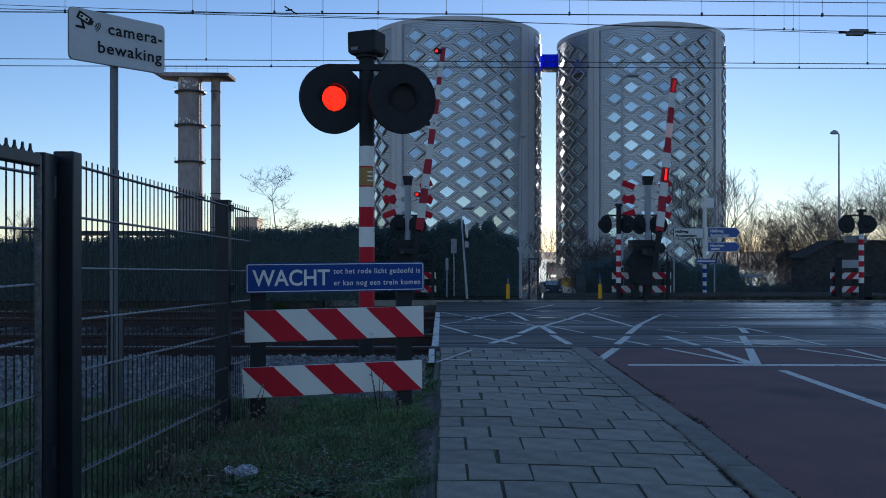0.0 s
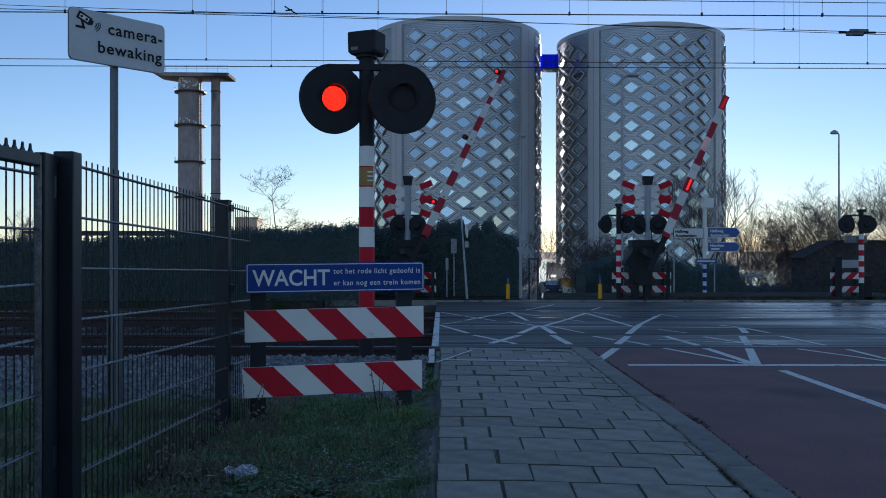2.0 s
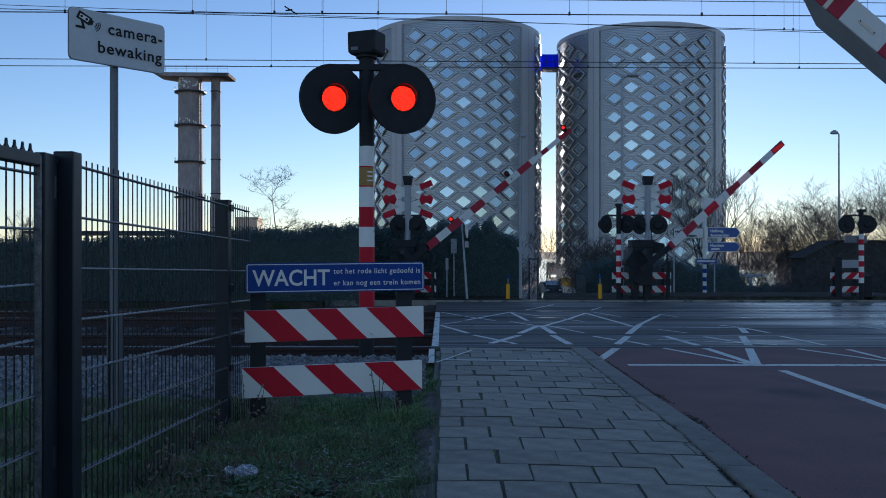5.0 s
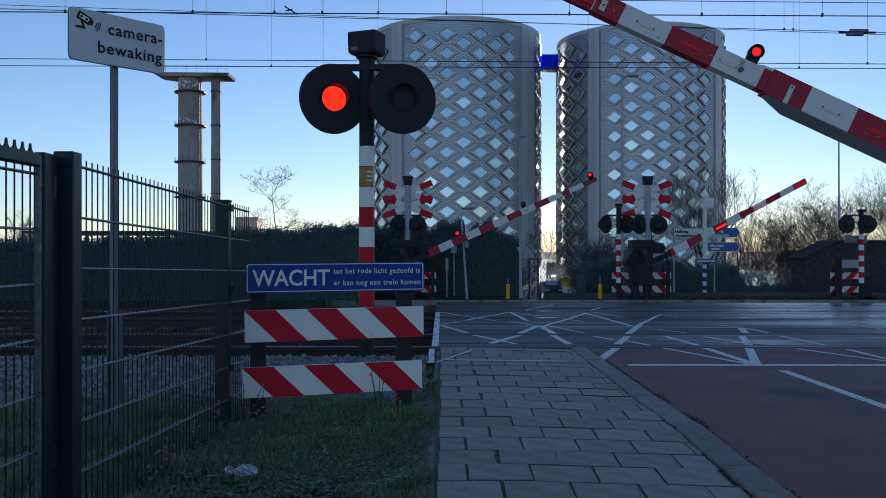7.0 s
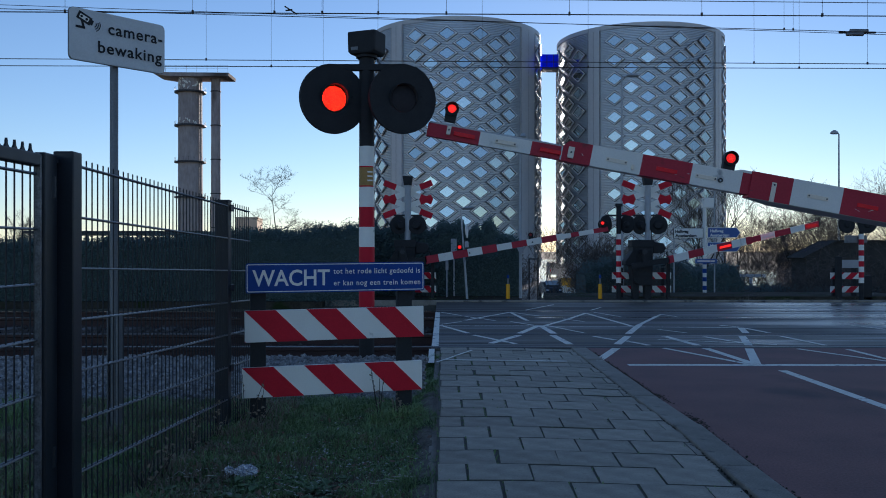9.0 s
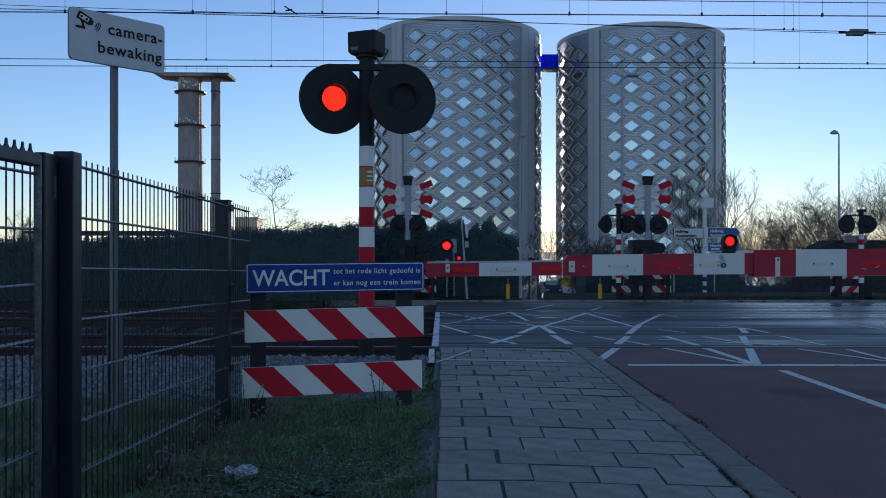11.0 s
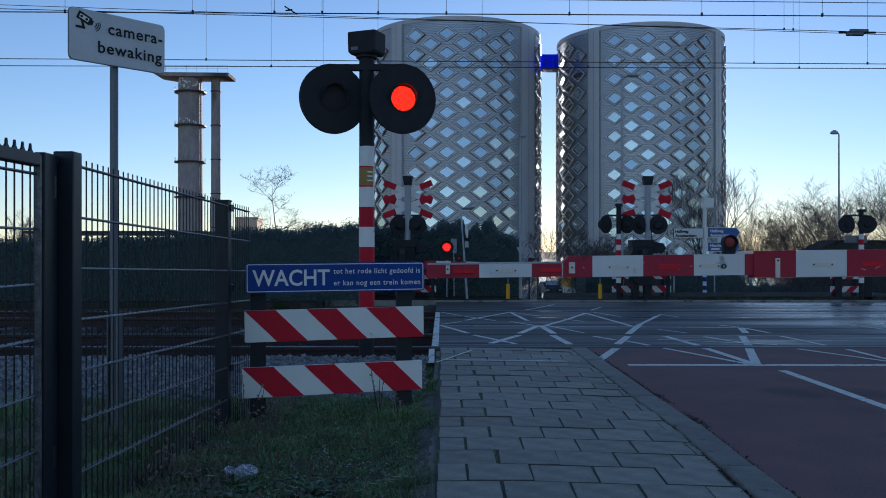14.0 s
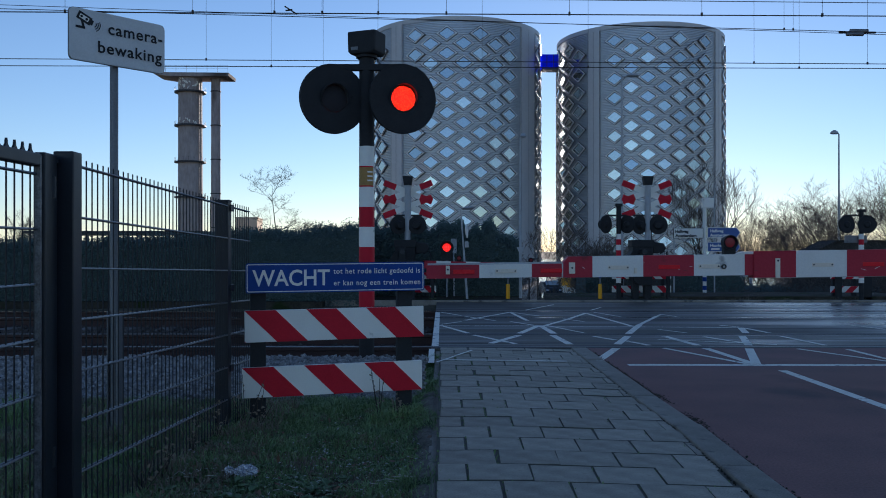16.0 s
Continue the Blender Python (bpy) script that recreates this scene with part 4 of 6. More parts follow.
def mesh_panel(parent, d0, d1, z_wires, z_top, z_foot, pitch=0.0505):
    n = int(round((d1 - d0) / pitch))
    bar = Shape().tube((0, 0, z_foot), (0, 0, z_top), 0.0032, n=6).mesh("upright_rod")
    for k in range(n + 1):
        d = d0 + (d1 - d0) * k / n
        part("upright_rod", bar, FENCE_PAINT, parent, m=pose(fence_line(d), d, -0.028 * (d - 3.37)))
    for z in z_wires:
        for off in (-0.008, 0.008):
            part("cross_rod", Shape().tube((fence_line(d0) + off, d0, z - 0.028 * (d0 - 3.37)), (fence_line(d1) + off, d1, z - 0.028 * (d1 - 3.37)), 0.0046, n=6), FENCE_ROD, parent)


def fence_post(parent, d, half, z1, x=None, cap=True):
    x = fence_line(d) - 0.03 if x is None else x
    part("post", Shape().box(x - half, x + half, d - half, d + half, -0.15, z1), FENCE_PAINT, parent, "black square steel post", 0.006)
    if cap:
        part("post_cap", Shape().box(x - half - 0.003, x + half + 0.003, d - half - 0.003, d + half + 0.003, z1, z1 + 0.008), FENCE_PAINT, parent)


WIRES = [0.183 + 0.2 * k for k in range(7)]
fence = thing("mesh_fence", "black double-rod mesh fence beside the grass verge", "fence")
mesh_panel(fence, 3.3, 5.76, WIRES, 1.413, -0.05)
fence_post(fence, 5.3, 0.042, 1.36)
for z in (0.3, 0.8, 1.3):
    part("clamp", Shape().box(fence_line(5.33) - 0.02, fence_line(5.33) + 0.02, 5.29, 5.37, z, z + 0.04), FENCE_PAINT, fence)
gate = thing("fence_gate", "black steel gate with a toothed top rail", "gate")
fence_post(gate, 3.243, 0.039, 1.43, -1.432, False)
part("hinge_bracket", Shape().box(-1.482, -1.45, 3.19, 3.21, 1.385, 1.40), FENCE_ROD, gate)
part("gate_upright", Shape().box(-1.486, -1.442, 3.08, 3.18, 0.05, 1.412), FENCE_PAINT, gate, "", 0.006)
part("hinge_bar", Shape().box(-1.472, -1.450, 3.062, 3.076, 0.05, 1.398), FENCE_ROD, gate, "paler flat bar beside the hinge", 0.002)
part("top_rail", Shape().slab((-1.475, 3.09, 1.382), (-1.52, 1.9, 1.382), 0.05, 0.045), FENCE_PAINT, gate, "", 0.005)
part("bottom_rail", Shape().slab((-1.475, 3.09, 0.1), (-1.52, 1.9, 0.1), 0.05, 0.05), FENCE_PAINT, gate, "", 0.005)
tooth = Shape().outline([(-0.026, 0), (0.026, 0), (0.014, 0.005), (0.006, 0.014), (0.0016, 0.034), (-0.0016, 0.034), (-0.006, 0.014), (-0.014, 0.005)], -0.004, 0.004).mesh("tooth")
for k in range(22):
    d = 3.04 - 0.052 * k
    x = -1.475 - 0.0378 * (3.09 - d)
    part("upright_rod", Shape().tube((x, d, 0.1), (x, d, 1.38), 0.0032, n=6), FENCE_PAINT, gate)
    part("tooth", tooth, FENCE_PAINT, gate, m=pose(x, d, 1.404, 0, 0, 90))
for z in WIRES:
    for off in (-0.008, 0.008):
        part("cross_rod", Shape().tube((-1.475 + off, 3.09, z - 0.051), (-1.52 + off, 1.9, z - 0.051), 0.0046, n=6), FENCE_ROD, gate)
for z in (0.25, 1.25):
    part("hinge", Shape().tube((-1.45, 3.15, z), (-1.45, 3.15, z + 0.08), 0.016, n=10), FENCE_PAINT, gate)


# ---- barrier booms ----
def boom(name, label, pivot, side, sections, first_red, bounds, centre, group="barrier booms"):
    """A tapering striped boom whose pivot is its origin. centre(a): the axis' height at the distance a."""
    ob = thing(name, label, "barrier", pose(*pivot), group)
    for (a0, a1), h, dep, back, rise in sections:
        cuts = sorted({a0, a1} | {b for b in bounds if a0 < b < a1})
        for p, q in zip(cuts, cuts[1:]):
            mid = (p + q) / 2
            k = sum(1 for b in bounds if b > mid)
            red = (k % 2 == 0) == first_red
            s = Shape()
            vs = []
            for a in (p, q):
                c = centre(a) + rise
                vs += [(side * a, -dep, c - h / 2), (side * a, back, c - h / 2), (side * a, back, c + h / 2), (side * a, -dep, c + h / 2)]
            s.add(vs, [(0, 1, 2, 3), (7, 6, 5, 4), (0, 4, 5, 1), (1, 5, 6, 2), (2, 6, 7, 3), (3, 7, 4, 0)])
            part("boom_section", s, BOOM_RED if red else BOOM_WHITE, ob, "red section" if red else "white section")
    return ob


def boom_lamp(parent, x, z, r, tall, blink, lens=None):
    """A small hooded red lamp standing on a boom."""
    stem = part("lamp_stem", Shape().outline([(x - r * 1.2, z - tall), (x + r * 1.2, z - tall), (x + r * 1.36, z), (x - r * 1.36, z)], -0.03, 0.035), BLACK_PAINT, parent, "black lamp stem", 0.004)
    part("lamp_shell", Shape().tube((x, -0.012, z), (x, 0.05, z), r * 1.5, r * 1.35, 20), BLACK_PAINT, stem)
    part("lamp_hood", Shape().ring((x, 0, z), r * 1.38, r * 1.53, -0.06, -0.005, 20), BLACK_PAINT, stem)
    if blink:
        return flip_insert(parent, r, pose(x, -0.03, z), BULB_ON, dark=BULB_OFF)
    part("lens", lens_disc(r, -1, r * 0.3, 20), lens or BULB_ON, stem, "unlit red lens" if lens else "glowing red lens", m=pose(x, -0.02, z))
    return None


def near_axis(a):
    return -0.506 - 0.0138 * a


def trim(a):
    """The height of the strips, which sit lower on the thin section."""
    return near_axis(a) - (0.018 if a > 5.6 else 0.0)


NEAR = boom("barrier_boom", "red-white half barrier boom with lamps lowering over the lane", (6.735, 8.0, 1.473), -1,
            [((5.615, 6.89), 0.125, 0.035, 0.05, -0.022), ((3.83, 5.55), 0.197, 0.05, 0.09, 0.007), ((0.55, 3.83), 0.248, 0.065, 0.09, 0.008)], True,
            [6.395, 5.903] + [5.337 - 0.4746 * k for k in range(10)], near_axis)
joint = near_axis(5.58)
part("boom_section", Shape().outline([(-5.615, joint - 0.09), (-5.55, joint - 0.091), (-5.55, joint + 0.105), (-5.562, joint + 0.105), (-5.615, joint + 0.045)], -0.05, 0.09), BOOM_RED, NEAR, "red section with a sloping shoulder", 0.003)
part("joint_gap", Shape().slab((-5.617, -0.042, joint - 0.086), (-5.617, -0.042, joint + 0.046), 0.012, 0.02), ALUMINIUM, NEAR, "bare metal edge of the joint")
part("top_flange", Shape().slab((-6.88, 0.008, near_axis(6.88) + 0.0495), (-5.617, 0.008, near_axis(5.617) + 0.0495), 0.05, 0.017), GREY_PAINT, NEAR, "grey flange along the thin section")
for a, half, low, high in ((5.53, 0.028, 0.055, 0.05), (3.61, 0.022, 0.12, 0.062), (4.936, 0.012, 0.06, -0.01), (6.69, 0.019, 0.045, 0.035)):
    part("joint_plate", Shape().box(-a - half, -a + half, -0.072, -0.03, near_axis(a) - low, near_axis(a) + high), CREAM, NEAR, "pale joint plate", 0.002)
for a in (6.145, 5.094, 4.245, 3.19):
    part("reflector", Shape().box(-a - 0.10, -a + 0.10, -0.056 if a > 3.8 else -0.071, -0.05 if a > 3.8 else -0.065, trim(a) - 0.022, trim(a) + 0.016), CREAM, NEAR, "pale yellow reflector strip", 0.002)
for a in (5.72, 4.62, 2.716, 6.54):
    part("reflector", Shape().box(-a - 0.10, -a + 0.10, -0.058 if a > 3.8 else -0.071, -0.034 if a > 5.5 else -0.05, trim(a) - 0.024, trim(a) + 0.014), REFLECT_RED, NEAR, "red reflector strip", 0.002)
tray = Shape()
tray.add([(-x, y, near_axis(x) + z) for x, deep in ((0.55, 0.30), (3.5, 0.30), (3.8, 0.06)) for y, z in ((-0.05, -0.121), (deep, -0.121), (deep, 0.05), (deep - 0.015, 0.05), (deep - 0.015, -0.109), (-0.05, -0.109))],
         [(0, 1, 2, 3, 4, 5), (17, 16, 15, 14, 13, 12)] + [(6 * r + i, 6 * r + 6 + i, 6 * r + 6 + (i + 1) % 6, 6 * r + (i + 1) % 6) for r in range(2) for i in range(6)])
part("stiffener_tray", tray, GREY_PAINT, NEAR, "pale grey stiffener under the boom")
for a in (6.145, 5.094, 4.245, 3.19):
    for e in (-0.085, 0.085):
        y = -0.057 if a > 3.8 else -0.072
        part("screw", Shape().tube((-a + e, y - 0.004, trim(a) - 0.003), (-a + e, y, trim(a) - 0.003), 0.0075, n=8), DARK_STEEL, NEAR)
for a, e in ((5.53, 0.0), (3.61, 0.04), (6.69, 0.0)):
    part("screw", Shape().tube((-a, -0.078, near_axis(a) + e), (-a, -0.07, near_axis(a) + e), 0.009, n=8), DARK_STEEL, NEAR)
part("step_block", Shape().outline([(-4.02, near_axis(3.9) + 0.1), (-3.83, near_axis(3.9) + 0.1), (-3.83, near_axis(3.9) + 0.13), (-3.92, near_axis(3.9) + 0.13)], -0.05, 0.05), BOOM_WHITE, NEAR, "white step block", 0.004)
bolt = part("bolt", Shape().ring((-4.11, -0.05, -0.57), 0.011, 0.022, -0.02, 0.0, 18), DARK_STEEL, NEAR, "dark ring bolt")
part("bolt_core", Shape().tube((-4.11, -0.062, -0.57), (-4.11, -0.05, -0.57), 0.010, n=12), ALUMINIUM, bolt)
scratch_rng = random.Random(77)
for k in range(26):
    a = scratch_rng.uniform(1.0, 6.7)
    y = -0.0362 if a > 5.545 else -0.0512 if a > 3.83 else -0.0662
    z, l = near_axis(a) + scratch_rng.uniform(-0.055, 0.055), scratch_rng.uniform(0.01, 0.06)
    part("scratch", Shape().slab((-a, y, z), (-a + l, y, z + scratch_rng.gauss(0, 0.012)), 0.001, scratch_rng.uniform(0.0015, 0.004)), BOOM_WHITE if scratch_rng.random() < 0.7 else DARK_STEEL, NEAR)
part("arm", Shape().slab((0.5, 0, -0.5), (-0.6, 0, -0.515), 0.16, 0.26), DARK_STEEL, NEAR, "dark steel pivot arm", 0.01)
part("arm", Shape().box(-0.09, 0.09, -0.08, 0.08, -0.6, 0.1), DARK_STEEL, NEAR, "", 0.01)
boom_lamp(NEAR, -6.70, -0.396, 0.043, 0.12, False)
MID_LAMP = boom_lamp(NEAR, -4.045, -0.345, 0.045, 0.12, True)

machine = thing("barrier_machine", "dark steel barrier drive cabinet beside the road", "barrier machine", pose(6.735, 8.4, 0))
part("cabinet", Shape().box(-0.3, 0.3, 0, 0.5, -0.1, 1.3), DARK_STEEL, machine, "", 0.02)
part("axle", Shape().tube((0, -0.45, 1.473), (0, 0.4, 1.473), 0.05, n=14), DARK_STEEL, machine)
part("axle_mount", Shape().box(-0.12, 0.12, 0.1, 0.4, 1.28, 1.56), DARK_STEEL, machine, "", 0.01)


def left_axis(a):
    return -0.288 - 0.026 * a


FAR_LEFT = boom("barrier_boom", "red-white barrier boom of the cycle path lowering across the far side", (-0.833, 17.5, 1.062), 1,
                [((0.42, 1.9), 0.158, 0.04, 0.04, 0), ((1.9, 3.3), 0.13, 0.035, 0.035, 0), ((3.3, 4.23), 0.095, 0.03, 0.03, 0)], True,
                [3.93, 3.62, 3.455, 3.155, 2.845, 2.535, 2.224, 1.914, 1.603, 1.305, 0.995, 0.695], left_axis)
part("arm", Shape().slab((-0.3, 0, -0.27), (0.45, 0, -0.285), 0.08, 0.12), BLACK_PAINT, FAR_LEFT, "black boom arm")
part("arm", Shape().box(-0.06, 0.06, -0.05, 0.05, -0.32, 0.06), BLACK_PAINT, FAR_LEFT)
for a in (1.34, 2.65):
    part("bolt", Shape().tube((a, -0.05, left_axis(a) - 0.01), (a, -0.03, left_axis(a) - 0.01), 0.016, n=10), DARK_STEEL, FAR_LEFT)
LEFT_LAMP = boom_lamp(FAR_LEFT, 1.163, -0.174, 0.038, 0.11, True)
boom_lamp(FAR_LEFT, 2.642, -0.215, 0.034, 0.11, False, BULB_OFF)
boom_lamp(FAR_LEFT, 4.143, -0.264, 0.038, 0.11, False)


def right_axis(a):
    return -0.27 + 0.08 * a


FAR_RIGHT = boom("barrier_boom", "red-white barrier boom with red reflectors lowering across the far lane", (4.146, 17.5, 1.016), 1,
                 [((0.46, 2.2), 0.15, 0.04, 0.04, 0), ((2.2, 3.63), 0.12, 0.03, 0.03, 0)], True,
                 [3.33, 3.03, 2.70, 2.405, 2.09, 1.79, 1.48, 1.195, 0.88, 0.57], right_axis)
part("arm", Shape().slab((-0.3, 0, -0.25), (0.48, 0, -0.235), 0.08, 0.11), BLACK_PAINT, FAR_RIGHT, "black boom arm")
part("arm", Shape().box(-0.06, 0.06, -0.05, 0.05, -0.3, 0.06), BLACK_PAINT, FAR_RIGHT)
a = 3.47
part("reflector", Shape().box(a - 0.12, a + 0.12, -0.046, -0.03, right_axis(a) - 0.03, right_axis(a) + 0.03), STRIP_ON, FAR_RIGHT, "glowing red lamp strip")
STRIPS = []
for a in (1.64, 2.555):
    at = pose(a, -0.075, right_axis(a), 0, -4.57, 0)
    part("strip_bracket", Shape().box(-0.12, 0.12, -0.004, 0.04, -0.012, 0.012), BOOM_RED if a < 2 else BOOM_WHITE, FAR_RIGHT, "small bracket", m=at)
    hub = part("lamp_strip", Shape().box(-0.125, 0.125, -0.004, 0.004, -0.024, 0.024), BOOM_RED if a < 2 else BOOM_WHITE, FAR_RIGHT, "turning red lamp strip", m=at)
    part("lit_lens", Shape().box(-0.12, 0.12, -0.012, -0.0045, -0.022, 0.022), BULB_ON, hub, "glowing red lens")
    part("dark_lens", Shape().box(-0.12, 0.12, 0.0045, 0.012, -0.022, 0.022), BOOM_RED if a < 2 else BOOM_WHITE, hub, "unlit lens")
    STRIPS.append(hub)


# ---- far side of the crossing ----
setting("verge", Shape().box(-40, -2.4, 16.9, 20.4, -0.8, 0.02).patch([(-2.4, 17.425), (1.62, 17.425), (1.9, 20.4), (-2.4, 20.4)], -0.8, 0.03).patch([(2.08, 17.425), (4.99, 17.425), (4.99, 20.4), (2.44, 20.4)], -0.8, 0.03), LITTER, "dark verge of leaf litter beyond the tracks", "verge")
setting("cycle_path", Shape().add([(1.62, 17.425, 0.0), (2.08, 17.425, 0.0), (2.44, 20.4, -0.42), (1.9, 20.4, -0.42)], [(0, 1, 2, 3)]), ASPHALT, "narrow cycle path dropping away beyond the kerb", "path")
setting("kerb_island", Shape().box(4.1, 10.2, 18.3, 20.2, -0.1, 0.06), LITTER, "low bare traffic island", "kerb", 0.02)


def crossbuck(x, y, group):
    """A post with a double red-tipped cross and two lamp boards seen from behind."""
    ob = thing("crossbuck_signal", "grey post with a double red-tipped white cross and two lamp boards", "signal", pose(x, y, 0), group)
    part("post", Shape().tube((0, 0, -0.1), (0, 0, 2.45), 0.066, 0.066, 16), GREY_PAINT, ob, "pale grey round post", smooth=True)
    part("bell_box", Shape().outline([(-0.08, 2.43), (0.08, 2.43), (0.11, 2.62), (-0.11, 2.62)], -0.09, 0.09), BLACK_PAINT, ob, "black sounder box", 0.01)
    for zc in (2.29, 1.98):
        for sgn in (1, -1):
            a, b = Vector((-0.51, 0.08 + 0.013 * sgn, zc + 0.2 * sgn)), Vector((0.51, 0.08 + 0.013 * sgn, zc - 0.2 * sgn))
            part("cross_arm", Shape().slab(a, b, 0.012, 0.118), WHITE, ob, "white cross arm")
            d = (b - a).normalized()
            for p, q in ((a - d * 0.004, a + d * 0.27), (b - d * 0.27, b + d * 0.004)):
                part("red_tip", Shape().slab(p, q, 0.02, 0.128), RED, ob, "red arm tip")
    part("lamp_arm", Shape().slab((-0.3, 0.02, 1.79), (0.3, 0.02, 1.79), 0.04, 0.04), BLACK_PAINT, ob)
    for lx, lean in ((-0.19, 28), (0.2, -14)):
        lamp = part("lamp_board", Shape().tube((0, -0.01, 0), (0, 0.02, 0), 0.195, 0.195, 28), BLACK_PAINT, ob, "round black board", m=pose(lx, -0.09, 1.585, 0, 0, lean))
        part("housing", Shape().tube((0, -0.11, 0), (0, -0.01, 0), 0.07, 0.1, 16), BLACK_PAINT, lamp)
    part("cable", Shape().tube((0.07, -0.06, 0.2), (0.07, -0.06, 1.7), 0.012, n=6), BLACK_PAINT, ob)
    return ob


crossbuck(-0.745, 18.0, "far crossbucks")
crossbuck(4.335, 18.0, "far crossbucks")


def small_signal(x, y, top, leans, gap, label):
    """A red-white banded post with two lamp boards on an arm."""
    ob = thing("crossing_signal", label, "signal", pose(x, y, 0), "far signals")
    part("post", Shape().tube((0, 0, -0.1), (0, 0, top), 0.05, 0.05, 16), BLACK_PAINT, ob, "black post", smooth=True)
    banded_post(ob, 0, 0, 0.053, 0.36, 1.4, 1, 0.1156, (RED, WHITE))
    part("cap", Shape().box(-0.07, 0.07, -0.07, 0.07, top, top + 0.06), BLACK_PAINT, ob, "", 0.008)
    part("lamp_arm", Shape().slab((gap[0], 0.02, 1.79), (gap[1], 0.02, 1.79), 0.04, 0.04), BLACK_PAINT, ob)
    for lx, lean in zip(gap, leans):
        lamp = part("lamp_board", Shape().tube((0, -0.01, 0), (0, 0.02, 0), 0.19, 0.19, 28), BLACK_PAINT, ob, "round black board", m=pose(lx, -0.07, 1.6, 0, 0, lean))
        part("hood", Shape().ring((0, 0, 0), 0.085, 0.095, 0.02, 0.14, 20), BLACK_PAINT, lamp)
        part("housing", Shape().tube((0, -0.04, 0), (0, -0.01, 0), 0.05, 0.08, 16), BLACK_PAINT, lamp)
    return ob


small_signal(3.72, 18.0, 1.98, (42, -50), (-0.28, 0.16), "red-white banded post with two lamp boards turned aside")
far_sig = small_signal(8.86, 18.0, 1.86, (12, -8), (-0.34, 0.09), "red-white banded signal post beside striped boards")
part("box", Shape().box(-0.27, 0.16, 0.06, 0.2, 1.21, 1.37), GALV, far_sig, "grey cabinet", 0.01)


def far_boards(x, y, w, heights, label, flip=False):
    ob = thing("barrier_boards", label, "barrier", pose(x, y, 0), "far striped boards")
    for px in (w * 0.16, w * 0.86):
        part("post", Shape().box(px - 0.04, px + 0.04, 0.03, 0.1, -0.1, heights[0][1] + 0.1), BLACK_PAINT, ob, "black post")
    for z0, z1 in heights:
        skew_boards(ob, 0, w, z0, z1, 0.0, n=max(4, int(w / 0.155)), flip=flip)
    return ob


far_boards(3.66, 18.4, 1.28, ((0.43, 0.575), (0.14, 0.285)), "small red-white striped boards at the far kerb")
short = far_boards(8.39, 18.4, 0.62, ((0.43, 0.57), (0.14, 0.275)), "short red-white striped boards beside the signal", True)
part("front_post", Shape().box(0.07, 0.185, -0.14, -0.04, -0.1, 0.92), BLACK_PAINT, short, "thick black post before the boards", 0.008)
part("side_post", Shape().box(0.66, 0.85, -0.1, 0.05, -0.1, 0.5), BLACK_PAINT, short, "thick black post beside the boards", 0.008)
part("grey_panel", Shape().box(0.2, 0.62, 0.0, 0.025, 0.67, 0.845), GREY_PAINT, short, "dull grey plate above the boards", 0.004)
far_boards(-0.75, 18.4, 0.6, ((0.43, 0.575), (0.14, 0.285)), "red-white striped boards by the hedge")


def drive_unit(x, y, label):
    ob = thing("barrier_machine", label, "barrier machine", pose(x, y, 0), "far barrier machines")
    hull = Shape().outline([(-0.16, 0.40), (-0.02, 0.32), (0.24, 0.32), (0.25, 1.12), (-0.17, 1.12), (-0.18, 1.03), (-0.32, 0.82), (-0.33, 0.74), (-0.2, 0.72)], -0.2, 0.2)
    part("cabinet", hull, BLACK_PAINT, ob, "", 0.015)
    part("lid", Shape().box(-0.19, 0.27, -0.22, 0.22, 1.12, 1.27), BLACK_PAINT, ob, "flat cabinet lid", 0.012)
    part("door_panel", Shape().box(-0.1, 0.2, -0.208, -0.2, 0.5, 1.05), BLACK_PAINT, ob, "", 0.004)
    part("motor_cover", Shape().outline([(0.25, 0.98), (0.47, 1.0), (0.55, 1.08), (0.5, 1.2), (0.25, 1.24)], -0.12, 0.14), BLACK_PAINT, ob, "", 0.03)
    part("stand", Shape().box(-0.15, -0.02, -0.1, 0.1, -0.1, 0.42), BLACK_PAINT, ob, "black leg", 0.01)
    part("stand", Shape().box(0.1, 0.24, -0.1, 0.1, -0.1, 0.34), BLACK_PAINT, ob, "black leg", 0.01)
    part("side_post", Shape().box(0.58, 0.65, -0.04, 0.04, -0.1, 0.82), BLACK_PAINT, ob, "thin black post", 0.008)
    loop = Shape()
    tube_path(loop, [Vector((0.42 + 0.16 * math.sin(0.5 * k), -0.1, 0.98 + 0.1 * math.sin(0.9 * k) - 0.03 * k)) for k in range(7)], [0.016] * 7, 6)
    part("cable_loop", loop, BLACK_PAINT, ob)
    part("axle", Shape().tube((0.0, -0.55, 1.02), (0.0, 0.0, 1.02), 0.05, n=12), DARK_STEEL, ob)
    return ob


drive_unit(4.146, 17.98, "black barrier drive unit of the far lane")
drive_unit(-0.833, 17.98, "black barrier drive unit beside the hedge")


def bollard(x, y, label):
    ob = thing("bollard", label, "bollard", pose(x, y, 0), "yellow bollards")
    part("sleeve", Shape().tube((0, 0, 0.02), (0, 0, 0.34), 0.043, 0.041, 16), YELLOW, ob, "orange-yellow plastic sleeve", 0.004, True)
    part("stick", Shape().tube((0, 0, -0.1), (0, 0, 0.52), 0.018, 0.018, 12), GALV, ob, "grey core")
    part("cap", Shape().tube((0, 0, 0.46), (0, 0, 0.53), 0.028, 0.024, 12), BLUE, ob, "blue top")


bollard(1.375, 18.0, "yellow cable marker post at the far kerb")
bollard(3.325, 18.0, "yellow cable marker post with a blue top")


